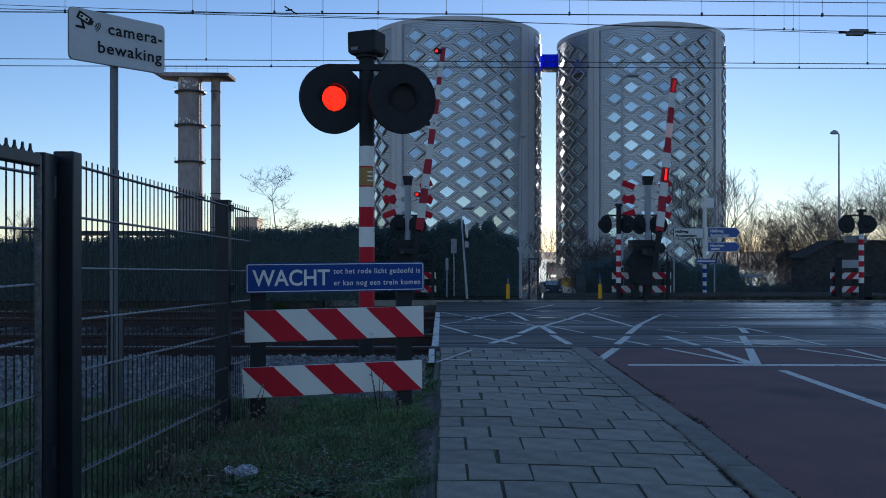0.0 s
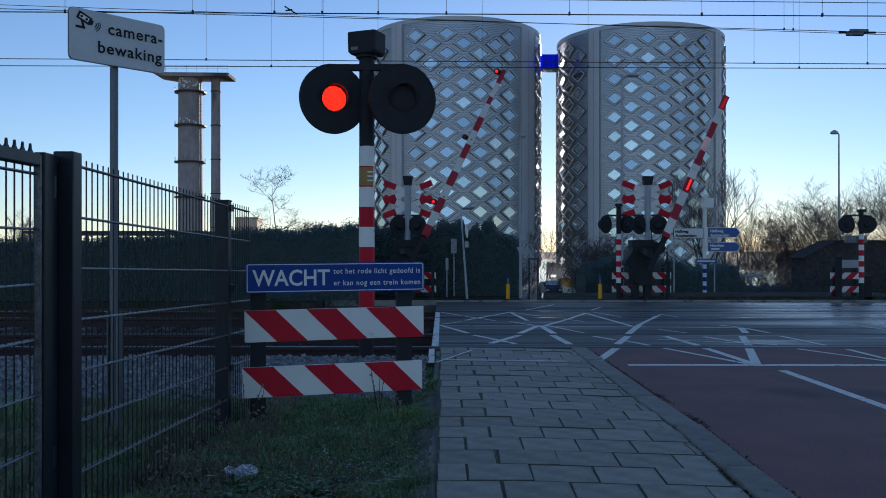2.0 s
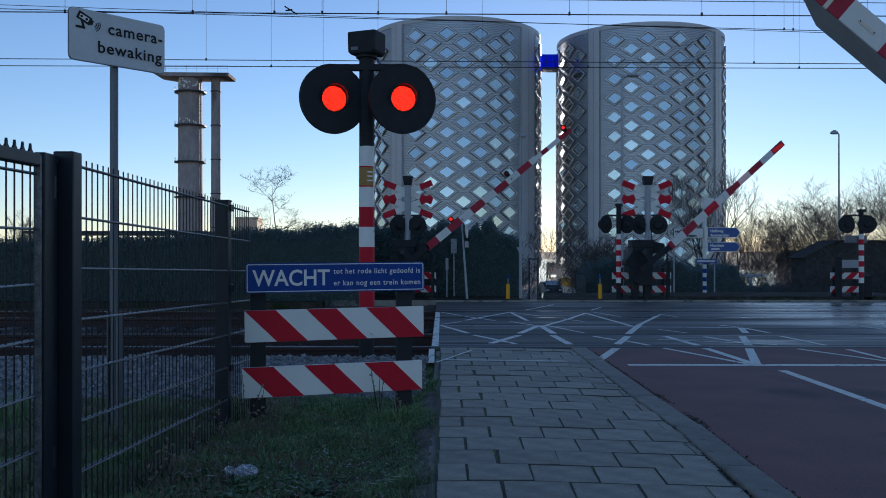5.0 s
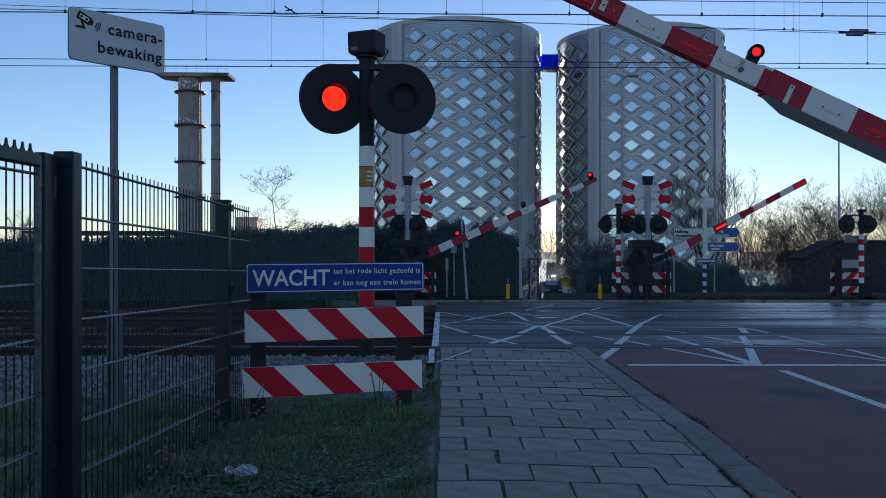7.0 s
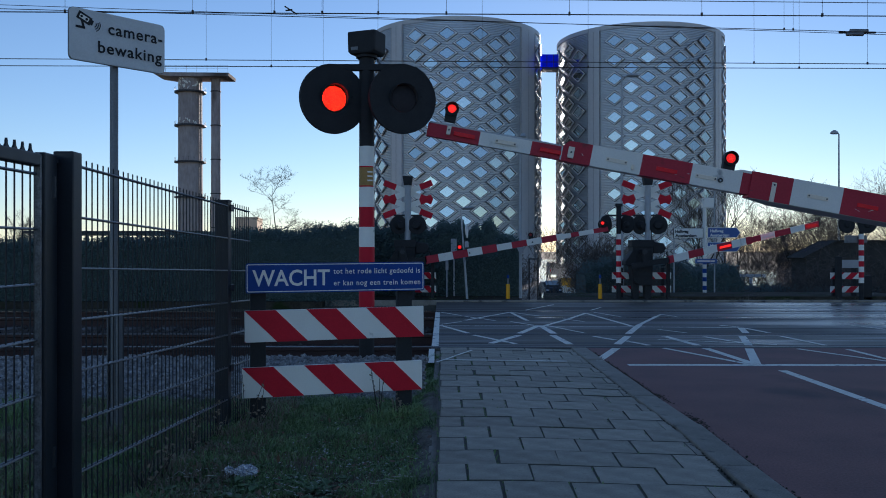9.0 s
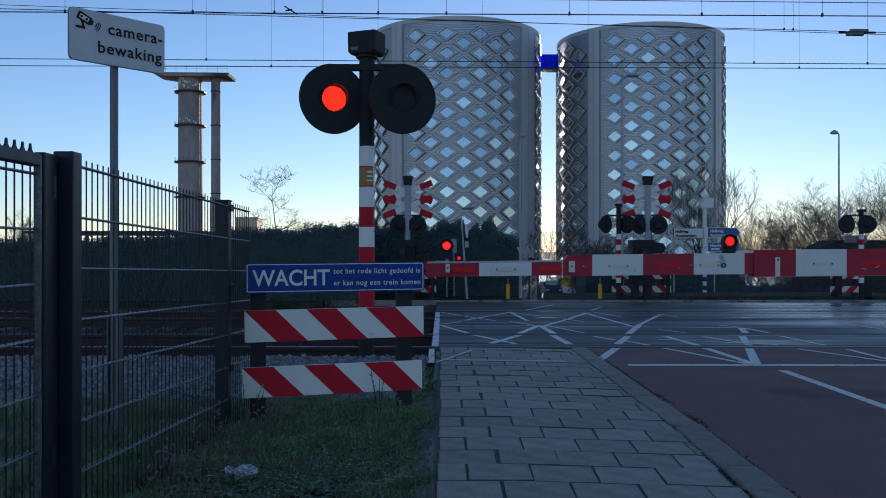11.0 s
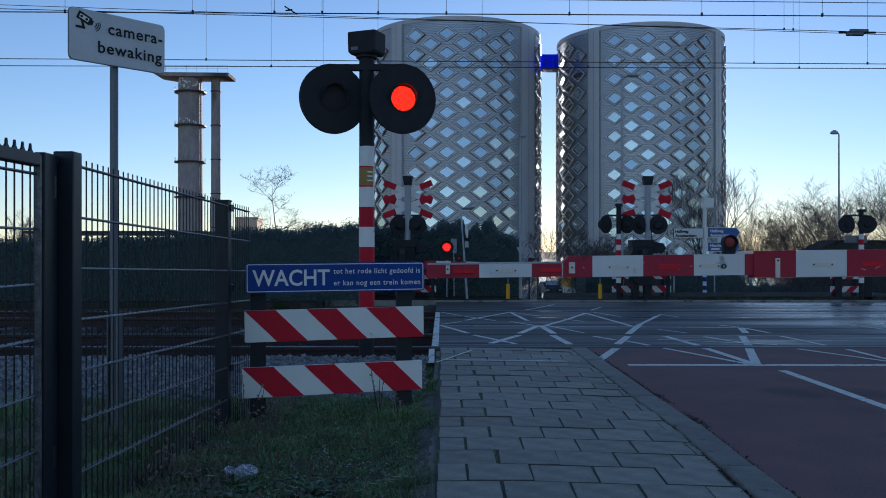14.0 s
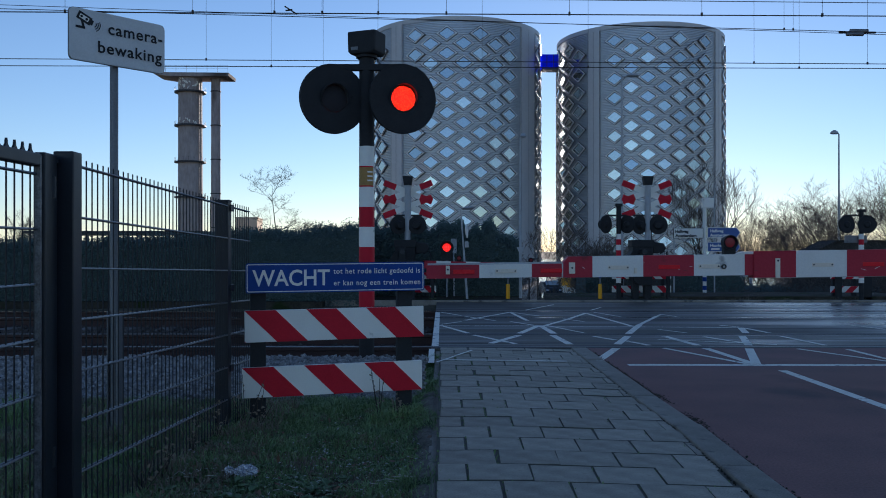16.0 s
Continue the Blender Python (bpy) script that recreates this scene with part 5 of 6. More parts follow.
def street_lamp(x, y, h, arm, label, lean=0.0, r=0.05, long=0.2, dome=1.0):
    ob = thing("street_lamp", label, "street lamp", pose(x, y, 0, 0, lean, 0), "street lamps")
    low = ground_z(y) - 0.1
    part("pole", Shape().tube((0, 0, low), (0, 0, h * 0.55), r, r * 0.9, 14).tube((0, 0, h * 0.55), (0, 0, h), r * 0.7, r * 0.55, 14), ZINC, ob, smooth=True)
    s = 1 if arm > 0 else -1
    if arm:
        part("arm", Shape().tube((0, 0, h - 0.02), (arm * 0.4, 0, h + 0.02), r * 0.45, n=8), ZINC, ob)
    head = Shape()
    n = 12
    for rx, rz, z in ((0.6, 0.6, -0.05), (1, 1, 0), (0.8, 0.8, 0.05 * dome), (0.3, 0.3, 0.09 * dome)):
        head.v += [(arm * 0.4 + s * long * 0.8 + (long * rx) * math.cos(2 * math.pi * i / n), 0.09 * rz * math.sin(2 * math.pi * i / n), h + 0.02 + z * 0.7) for i in range(n)]
    head.f += [(j * n + i, j * n + (i + 1) % n, (j + 1) * n + (i + 1) % n, (j + 1) * n + i) for j in range(3) for i in range(n)]
    head.f += [tuple(range(n - 1, -1, -1)), tuple(range(3 * n, 4 * n))]
    part("head", head, ZINC, ob, "grey lamp head", smooth=True)
    return ob


street_lamp(4.63, 22.0, 5.55, 0.35, "slim grey street lamp with a flat head", 0, 0.04, 0.18)
street_lamp(19.1, 41.0, 6.66, -0.1, "tall grey street lamp with a domed head before the bare trees", 0, 0.06, 0.22, 2.6)
street_lamp(1.65, 18.1, 3.46, 0.01, "thin grey lamp post with a small head beside the cycle path", 0, 0.034, 0.07)
lean_lamp = street_lamp(0.51, 17.9, 1.92, 0.12, "short leaning grey lamp post by the shrubs", -4.0, 0.026, 0.15, 0.4)

part("mirror_plate", Shape().tube((0, -0.05, 0), (0, -0.03, 0), 0.15, 0.15, 24), WHITE, lean_lamp, "round white plate turned almost edge-on", m=pose(0.05, 0, 1.46, 0, 0, 81))
part("small_box", Shape().box(0.03, 0.11, -0.04, 0.04, 1.11, 1.24), GREY_PAINT, lean_lamp, "small grey box", 0.006)

sp = thing("sign_post", "grey post with a small plate seen edge-on", "sign", pose(0.245, 19.0, 0), "small signs")
part("pole", Shape().tube((0, 0, -0.1), (0, 0, 1.2), 0.02, n=10), ZINC, sp)
part("plate", Shape().box(-0.07, 0.06, -0.03, -0.01, 0.98, 1.31), ZINC, sp, "grey plate", 0.004)
sp = thing("sign_post", "thin grey post with a narrow plate", "sign", pose(0.085, 18.6, 0), "small signs")
part("pole", Shape().tube((0, 0, -0.1), (0, 0, 0.85), 0.014, n=10), ZINC, sp)
part("plate", Shape().box(-0.03, 0.035, -0.03, -0.012, 0.62, 0.88), ZINC, sp, "grey plate", 0.004)
sp = thing("give_way_sign", "small triangular sign clamped to the thin lamp post", "sign", pose(1.65, 18.1, 0))
part("plate", Shape().outline([(-0.09, 1.12), (0.09, 1.12), (0.0, 0.94)], -0.06, -0.05), ZINC, sp, "grey back of the plate")
part("clamp", Shape().box(-0.036, 0.036, -0.05, 0.036, 1.03, 1.06), ZINC, sp)


# ---- direction signs on a white post ----
def direction_signs():
    ob = thing("direction_sign", "white post with blue and white direction arrows", "sign", pose(6.155, 20.0, 0))
    part("post", Shape().tube((0, 0, -0.1), (0, 0, 2.05), 0.045, 0.045, 14), WHITE, ob, "white post", smooth=True)
    for k in range(4):
        part("blue_band", Shape().tube((0, 0, 0.12 + 0.2 * k), (0, 0, 0.22 + 0.2 * k), 0.048, 0.048, 14, False), BLUE, ob, smooth=True)
    part("control_box", Shape().box(-0.05, 0.2, -0.06, 0.08, 2.05, 2.28), WHITE, ob, "grey box", 0.01)
    part("side_pole", Shape().tube((0.25, 0.05, -0.1), (0.25, 0.05, 2.6), 0.018, n=8), ZINC, ob)
    white = part("white_plate", Shape().box(-0.74, -0.06, -0.07, -0.05, 1.345, 1.565), WHITE, ob, "white plate with dark words", 0.004)
    part("dark_edge", Shape().box(-0.752, -0.048, -0.066, -0.052, 1.333, 1.577), BLACK_PAINT, white, "dark edge of the plate")
    lettering("Halfweg", 0.095, BLACK_PAINT, white, pose(-0.71, -0.0715, 1.465), bold=0.004)
    lettering("Amsterdam", 0.095, BLACK_PAINT, white, pose(-0.71, -0.0715, 1.365), bold=0.004, width=0.5)
    for z0, z1, words in ((1.36, 1.575, ("Halfweg", "Amsterdam")), (1.03, 1.235, ("Haarlem",))):
        pl = part("blue_arrow", Shape().outline([(0.06, z0), (0.73, z0), (0.81, (z0 + z1) / 2), (0.73, z1), (0.06, z1)], -0.07, -0.05), SIGN_BLUE, ob, "blue arrow plate with pale words")
        part("white_edge", Shape().outline([(0.048, z0 - 0.012), (0.735, z0 - 0.012), (0.826, (z0 + z1) / 2), (0.735, z1 + 0.012), (0.048, z1 + 0.012)], -0.064, -0.052), WHITE, pl, "white edge of the plate")
        for k, w in enumerate(words):
            lettering(w, 0.095, WHITE, pl, pose(0.11, -0.0715, z1 - 0.10 - 0.1 * k), bold=0.003)
    part("bar", Shape().box(0.13, 0.33, -0.0725, -0.0705, 1.06, 1.10), WHITE, ob)
    small = part("street_plate", Shape().box(-0.24, 0.27, -0.07, -0.055, 0.745, 0.855), SIGN_BLUE, ob, "small blue plate with a pale bar", 0.004)
    part("bar", Shape().box(-0.19, 0.22, -0.0735, -0.0705, 0.785, 0.815), WHITE, small)
    part("pole", Shape().tube((-0.72, 0.0, -0.1), (-0.72, 0.0, 1.56), 0.018, n=8), ZINC, ob)


direction_signs()

# A made-up rail gives the row of bright specks seen through the shrubs.
guard = thing("guard_rail", "pale steel rail added for the bright specks behind the shrubs", "guard rail", pose(0, 33.2, 0))
part("beam", Shape().outline([(9.2, 0.0), (12.6, 0.0), (12.6, 0.12), (9.2, 0.12)], -0.02, 0.02), ZINC, guard, "dull steel beam", 0.01)
for k in range(3):
    part("post", Shape().box(9.4 + 1.3 * k, 9.5 + 1.3 * k, 0.025, 0.12, -3.0, 0.04), ZINC, guard)


# ---- far details between the silos and behind the road ----
LOW = ground_z(90)
setting("far_street", Shape().box(-6, 70, 66, 420, LOW - 0.3, LOW + 0.02), surface("pale_wet_paving", (0.24, 0.21, 0.17), (0.46, 0.41, 0.34), 0.4, 0.1, 0, 0.001, 3, (0.1, 0.09, 0.08), 0.25, 0.55, rough_var=0.15),
        "pale damp paving of the far street", "road")


def far_house(x, y, w, h, ridge, wall, label):
    """A small gabled house seen far off."""
    ob = thing("far_building", label, "building", pose(x, y, LOW), "far houses")
    part("wall", Shape().box(0, w, 0, 8, 0, h), wall, ob)
    roof = Shape().add([(-0.3, -0.3, h), (w + 0.3, -0.3, h), (w + 0.3, 8.3, h), (-0.3, 8.3, h), (-0.3, 4, ridge), (w + 0.3, 4, ridge)],
                       [(0, 1, 5, 4), (3, 2, 5, 4), (0, 3, 4), (1, 2, 5), (0, 1, 2, 3)])
    part("roof", roof, surface("roof_tiles", (0.10, 0.07, 0.06), (0.2, 0.14, 0.11), 2, 0.6, 0, 0.02, 8), ob, "tiled roof")
    for k in range(int(w / 1.6)):
        part("window", Shape().box(0.5 + k * 1.6, 1.5 + k * 1.6, -0.04, 0.03, 1.0, 2.3), GLASS, ob, "dark window")


far_house(62, 150, 9.0, 2.6, 4.6, BRICK, "brick house far behind the roadside trees")

shed = thing("low_shed", "low dark shed with a pitched roof beyond the signal", "shed", pose(14.1, 33, ground_z(33)))
part("wall", Shape().outline([(0.05, -0.2), (0.05, 3.55), (1.2, 4.12), (12, 4.14), (12, -0.2)], 0.1, 1.5), ROOFING, shed, "dark weathered wall")
part("roof", Shape().outline([(-0.15, 3.5), (1.2, 4.19), (12.4, 4.21), (12.4, 4.145), (1.2, 4.125), (-0.1, 3.46)], 0.0, 1.6), ROOFING, shed, "dark sloping roof", 0.01)
bin_box = thing("yellow_container", "yellow steel container with a pale lid on the far street", "container", pose(14.7, 100, LOW))
part("body", Shape().outline([(-0.74, 0.08), (0.74, 0.08), (0.78, 1.36), (-0.78, 1.36)], -0.7, 0.7), YELLOW, bin_box, "ribbed yellow body", 0.02)
part("lid", Shape().box(-0.8, 0.8, -0.74, 0.74, 1.36, 1.46), CREAM, bin_box, "pale lid", 0.02)
for k in range(4):
    part("rib", Shape().box(-0.56 + 0.36 * k, -0.50 + 0.36 * k, -0.76, -0.70, 0.12, 1.3), YELLOW, bin_box)
for x in (-0.55, 0.55):
    part("skid", Shape().box(x - 0.06, x + 0.06, -0.68, 0.68, -0.06, 0.08), DARK_STEEL, bin_box)
gantry = thing("height_frame", "dark steel frame standing over the sloping path", "frame", pose(6.4, 60, LOW))
for x in (-0.32, 0.3):
    part("post", Shape().box(x - 0.05, x + 0.05, -0.05, 0.05, -0.15, 3.95), DARK_STEEL, gantry)
part("top_bar", Shape().box(-0.37, 0.35, -0.05, 0.05, 3.95, 4.05), DARK_STEEL, gantry)
van = thing("parked_van", "pale grey van parked far down the street", "van", pose(19.5, 150, LOW))
part("body", Shape().outline([(-0.98, 0.35), (0.98, 0.35), (0.98, 1.5), (0.86, 2.5), (-0.86, 2.5), (-0.98, 1.5)], -2.4, 2.4), GREY_PAINT, van, "grey body", 0.06)
part("rear_window", Shape().box(-0.72, 0.72, -2.46, -2.42, 1.55, 2.2), GLASS, van, "dark rear window")
for x in (-0.85, 0.85):
    for y in (-1.6, 1.5):
        part("wheel", Shape().tube((x - 0.1, y, 0.33), (x + 0.1, y, 0.33), 0.34, 0.34, 16), BLACK_PAINT, van, "black tyre")
    part("tail_light", Shape().box(x - 0.06, x + 0.06, -2.44, -2.38, 0.9, 1.3), RED, van, "red tail light")


def parked_car(x, y, turn, label):
    """A small hatchback seen far off."""
    ob = thing("parked_car", label, "car", pose(x, y, ground_z(y), 0, 0, turn))
    paint = surface("car_paint", (0.03, 0.035, 0.045), (0.05, 0.055, 0.065), 2, 0.25, 0.3)
    prof = [(-2.0, 0.3), (-2.05, 0.75), (-1.85, 0.95), (-1.2, 1.02), (-0.6, 1.45), (0.9, 1.48), (1.7, 1.0), (1.98, 0.9), (2.0, 0.3)]
    body = Shape().outline(prof, -0.85, 0.85)
    part("body", body, paint, ob, "dark body", 0.05, m=pose(0, 0, 0, 0, 0, 90))
    part("windscreen", Shape().box(-0.66, 0.66, 0.0, 0.02, 0.0, 0.56), GLASS, ob, "windscreen", m=pose(0, -0.95, 1.0, -38, 0, 0) @ pose(0, -0.28, 0))
    for sx in (-0.8, 0.8):
        for sy in (-1.25, 1.3):
            w = part("wheel", Shape().tube((sx - 0.09, sy, 0.31), (sx + 0.09, sy, 0.31), 0.31, 0.31, 18), BLACK_PAINT, ob, "black tyre")
            part("rim", Shape().tube((sx - 0.1, sy, 0.31), (sx + 0.1, sy, 0.31), 0.18, 0.18, 12), ALUMINIUM, w)
    for sx in (-0.62, 0.62):
        part("headlight", Shape().box(sx - 0.15, sx + 0.15, -2.06, -2.0, 0.66, 0.8), ALUMINIUM, ob, "pale headlight", 0.02)
    return ob


parked_car(10.7, 85, 4, "dark hatchback parked on the far street")

pick = thing("picket_fence", "low white railing along the far street", "fence", pose(11.6, 89, LOW))
for k in range(13):
    part("post", Shape().box(k * 0.2 - 0.045, k * 0.2 + 0.045, -0.02, 0.02, -0.1, 0.95 - 0.025 * k), WHITE, pick)
for z in (0.3, 0.72):
    part("rail", Shape().slab((-0.2, 0, z + 0.1), (2.6, 0, z - 0.2), 0.03, 0.08), WHITE, pick)
# Added cream blocks stand in for the sunlit bits between the stems.
sunlit_bits = thing("low_wall", "low cream panels standing in for sunlit bits of the far yard", "wall", pose(10.4, 92, LOW))
for k, (x, w, h) in enumerate(((0.0, 0.32, 0.5), (0.42, 0.5, 1.0), (1.02, 0.34, 0.8), (1.5, 0.4, 1.35), (2.05, 0.28, 1.0), (2.5, 0.45, 0.7))):
    part("wall_panel", Shape().box(x, x + w, -0.1 + 0.02 * (k % 2), 0.1, -0.1, h), SUNLIT_CREAM, sunlit_bits, "", 0.02)
    part("coping", Shape().box(x - 0.03, x + w + 0.03, -0.13, 0.13, h, h + 0.08), CREAM, sunlit_bits, "pale coping", 0.01)


# ---- bare winter trees ----
def bare_tree(x, y, height, seed, label, spread=0.55, dense=1.0, r0=None, lean=(0, 0), up=0.2, first=0.25, twig=0.010, bend=0.08, stem=0.0, reach=1.0):
    """A leafless tree: a tapered trunk, limbs, and fine twigs."""
    rng = random.Random(seed)
    base_z = ground_z(y)
    height -= base_z
    ob = thing("bare_tree", label, "tree", pose(x, y, base_z), "bare trees")
    trunk, limbs, twigs = Shape(), Shape(), Shape()
    r0 = r0 or height * 0.018

    share = (stem, 0.21 * reach, 0.13 * reach, 0.08 * reach, 0.05 * reach, 0.03 * reach) if stem else (0.46, 0.38, 0.23, 0.14, 0.085, 0.05)

    def grow(p, d, length, radius, level):
        steps = 4 if level < 2 else 3 if level < 4 else 2
        edge = rng.uniform(0.9, 1.04)
        pts, rad = [p], [radius]
        q, dd = p.copy(), d.copy()
        for i in range(steps):
            dd = (dd + Vector((rng.gauss(0, bend), rng.gauss(0, bend), rng.gauss(0.05, 0.06)))).normalized()
            q = q + dd * length / steps
            over = 1 - 0.4 * (q.x ** 2 + q.y ** 2) / (0.46 * height) ** 2
            if not stem and level > 0 and q.z > height * over * edge and i:
                break
            pts.append(q.copy())
            rad.append(max(twig * 0.5, radius * (1 - (i + 1) / steps * (0.9 if stem and level == 0 else 0.6))))
        tube_path(trunk if level == 0 else limbs if level < 3 else twigs, pts, rad, 8 if level == 0 else 5 if level < 3 else 3)
        if level >= 5:
            return
        kids = int((8, 6, 5, 5, 4)[level] * dense + rng.random())
        for k in range(kids):
            t = rng.uniform(first + 0.2 if level == 0 else 0.25, 1.0)
            done = len(pts) - 1
            i = min(done - 1, int(t * done))
            o = pts[i].lerp(pts[i + 1], t * done - i)
            side = Vector((rng.gauss(0, 1), rng.gauss(0, 1), rng.gauss(0.1, 0.4))).normalized()
            nd = (dd * (1 - spread) + side * spread + Vector((0, 0, up))).normalized()
            grow(o, nd, height * share[level + 1] * rng.uniform(0.65, 1.15), max(twig * 0.6, rad[i] * 0.55), level + 1)

    grow(Vector((0, 0, -0.1)), Vector((lean[0] + rng.gauss(0, 0.04), lean[1] + rng.gauss(0, 0.04), 1)).normalized(), height * share[0], r0, 0)
    part("trunk", trunk, BARK, ob, "grey-brown trunk")
    part("branchwork", limbs, BARK, ob)
    part("crown", twigs, TWIG, ob, "fine bare twigs")
    return ob


def thicket(x0, x1, y0, y1, height, count, seed, label, uneven=0.35):
    """A band of leafless shrubs: many thin stems and twigs."""
    rng = random.Random(seed)
    ob = thing("thicket", label, "shrubs")
    stems = Shape()
    for _ in range(count):
        x, y = rng.uniform(x0, x1), rng.uniform(y0, y1)
        low = ground_z(y)
        h = (height - low) * (1 + uneven * (math.sin(x * 0.9 + seed) * 0.6 + math.sin(x * 2.3) * 0.4)) * rng.uniform(0.55, 1.05)
        p = Vector((x, y, low - 0.05))
        d = Vector((rng.gauss(0, 0.3), rng.gauss(0, 0.25), 1)).normalized()
        pts, q = [p], p
        for i in range(4):
            d = (d + Vector((rng.gauss(0, 0.2), rng.gauss(0, 0.2), 0))).normalized()
            q = q + d * h / 4
            pts.append(q)
        k = y0 / 40 * rng.uniform(0.6, 1.5)
        tube_path(stems, pts, [0.020 * k, 0.015 * k, 0.011 * k, 0.007 * k, 0.004 * k], 3)
        for _ in range(9):
            i = rng.randint(1, 3)
            o = pts[i].lerp(pts[i + 1], rng.random())
            dd = Vector((rng.gauss(0, 1), rng.gauss(0, 1), rng.uniform(-0.1, 1.2))).normalized()
            e = o + dd * h * rng.uniform(0.12, 0.3)
            mid = o.lerp(e, 0.5) + Vector((0, 0, 0.03 * h))
            tube_path(stems, [o, mid, e], [0.007 * k, 0.005 * k, 0.003 * k], 3)
            for w in (o.lerp(mid, 0.7), mid):
                f = w + Vector((rng.gauss(0, 1), rng.gauss(0, 1), rng.uniform(0, 1))).normalized() * h * rng.uniform(0.06, 0.13)
                tube_path(stems, [w, f], [0.004 * k, 0.0025 * k], 3)
    tagged(part("brushwood", stems, TWIG, ob), kind="stuff")
    return ob


bare_tree(-10.4, 65, 6.4, 76, "young leaning bare tree beyond the hedge", 0.6, 0.75, 0.13, (-0.42, 0), 0.05, first=0.4, twig=0.009, bend=0.06, stem=0.98, reach=0.9)
bare_tree(-11.3, 68, 3.9, 12, "small domed bare tree beyond the hedge", 0.5, 0.95, 0.06, first=0.0, twig=0.009)
bare_tree(-10.3, 70, 3.4, 14, "low domed bare tree beyond the hedge", 0.5, 0.9, 0.06, first=0.0, twig=0.009)
ROW = "bare tree in the roadside row"
for x, y, h, seed, spread, dense, label in (
        (12.6, 38, 3.4, 22, 0.45, 0.75, "bare tree before the silo's flank"), (12.0, 39, 5.8, 51, 0.42, 0.8, "tall bare tree before the silo's flank"),
        (15.5, 43, 2.9, 23, 0.6, 0.85, ROW), (16.8, 46, 3.2, 35, 0.6, 0.85, ROW), (18.3, 43, 5.0, 24, 0.62, 0.93, "round-headed bare tree beside the road"),
        (19.9, 45, 5.1, 25, 0.62, 0.93, "round-headed bare tree beside the road"), (21.4, 46, 4.6, 33, 0.6, 0.8, ROW),
        (22.9, 43, 5.9, 26, 0.62, 0.88, "large bare tree beside the road"), (24.4, 46, 7.2, 27, 0.62, 0.9, "large bare tree beside the road")):
    bare_tree(x, y, h, seed, label, spread, dense, (h + 3.5) * 0.012, (0, 0), 0.2, first=0.15, twig=0.0075, bend=0.1)
bare_tree(14.4, 41, 4.2, 21, "slim bare birch beside the silo", 0.6, 0.5, 0.06, (0.0, 0), 0.15, first=0.3, twig=0.0065, bend=0.04, stem=0.98, reach=0.62)
bare_tree(6.8, 36, 2.2, 28, "bare shrub between the silos", 0.6, 1.0, 0.05, first=0.2, twig=0.010)
bare_tree(4.85, 40, 3.1, 37, "thin bare tree before the far yard", 0.5, 0.66, 0.05, first=0.5, twig=0.010)
bare_tree(2.5, 33, 1.6, 30, "thin bare shrub behind the evergreens", 0.5, 0.9, 0.05, first=0.3, twig=0.008)
bare_tree(-34.5, 70, 4.6, 36, "bare tree far behind the gate", 0.5, 0.75, 0.1, first=0.3, twig=0.012)
thicket(16.4, 42, 38, 46, 1.0, 520, 41, "dense leafless thicket along the road")
thicket(6.6, 9.4, 26, 30, 0.75, 170, 42, "dark leafless shrubs behind the far signals")
thicket(9.6, 14.4, 28, 32, 0.45, 230, 46, "thin leafless shrubs along the far street")
thicket(1.75, 2.15, 24, 26, 1.2, 50, 43, "leafless shrubs beside the evergreens")
bare_tree(5.95, 31, 1.8, 47, "dark bare tree beside the gap between the silos", 0.6, 0.9, 0.05, first=0.5, twig=0.010)
thicket(4.4, 6.0, 24, 27, 1.75, 260, 44, "tall dark leafless shrub beside the far kerb")
hedge(4.15, 5.8, 24.6, 26.6, 0.45, 9000, "dark evergreen shrub before the silo", 15, 0.3, 0.0, (0.02, 0.045))
hedge(5.6, 9.6, 27, 29, 0.55, 9000, "dark evergreen shrub behind the barrier machine", 7, 0.25)
hedge(2.3, 3.2, 19.2, 20.2, -0.07, 2500, "low dark shrub beside the cycle path", 16, 0.06, 0.0, (0.015, 0.03))
thicket(10.6, 20, 28.5, 31, 0.85, 420, 45, "low leafless shrubs before the shed")
hedge(8.6, 15.5, 30, 32, -0.3, 6000, "low dark hedge along the far street", 8, 0.12)
hedge(-60, -4.0, 90, 93, 1.5, 6000, "distant dark hedge behind the tracks", 10, 0.5)
hedge(42, 95, 95, 98, 0.9, 6000, "distant dark hedge behind the street", 13, 0.2)


# ---- overhead line: one for each track, hung between masts outside the view ----
def along(z0, z1, d, x):
    """Height of a straight wire that passes z0 and z1 at the view's two sides."""
    half = 0.5209 * d
    return z0 + (z1 - z0) * (x + half) / (2 * half)


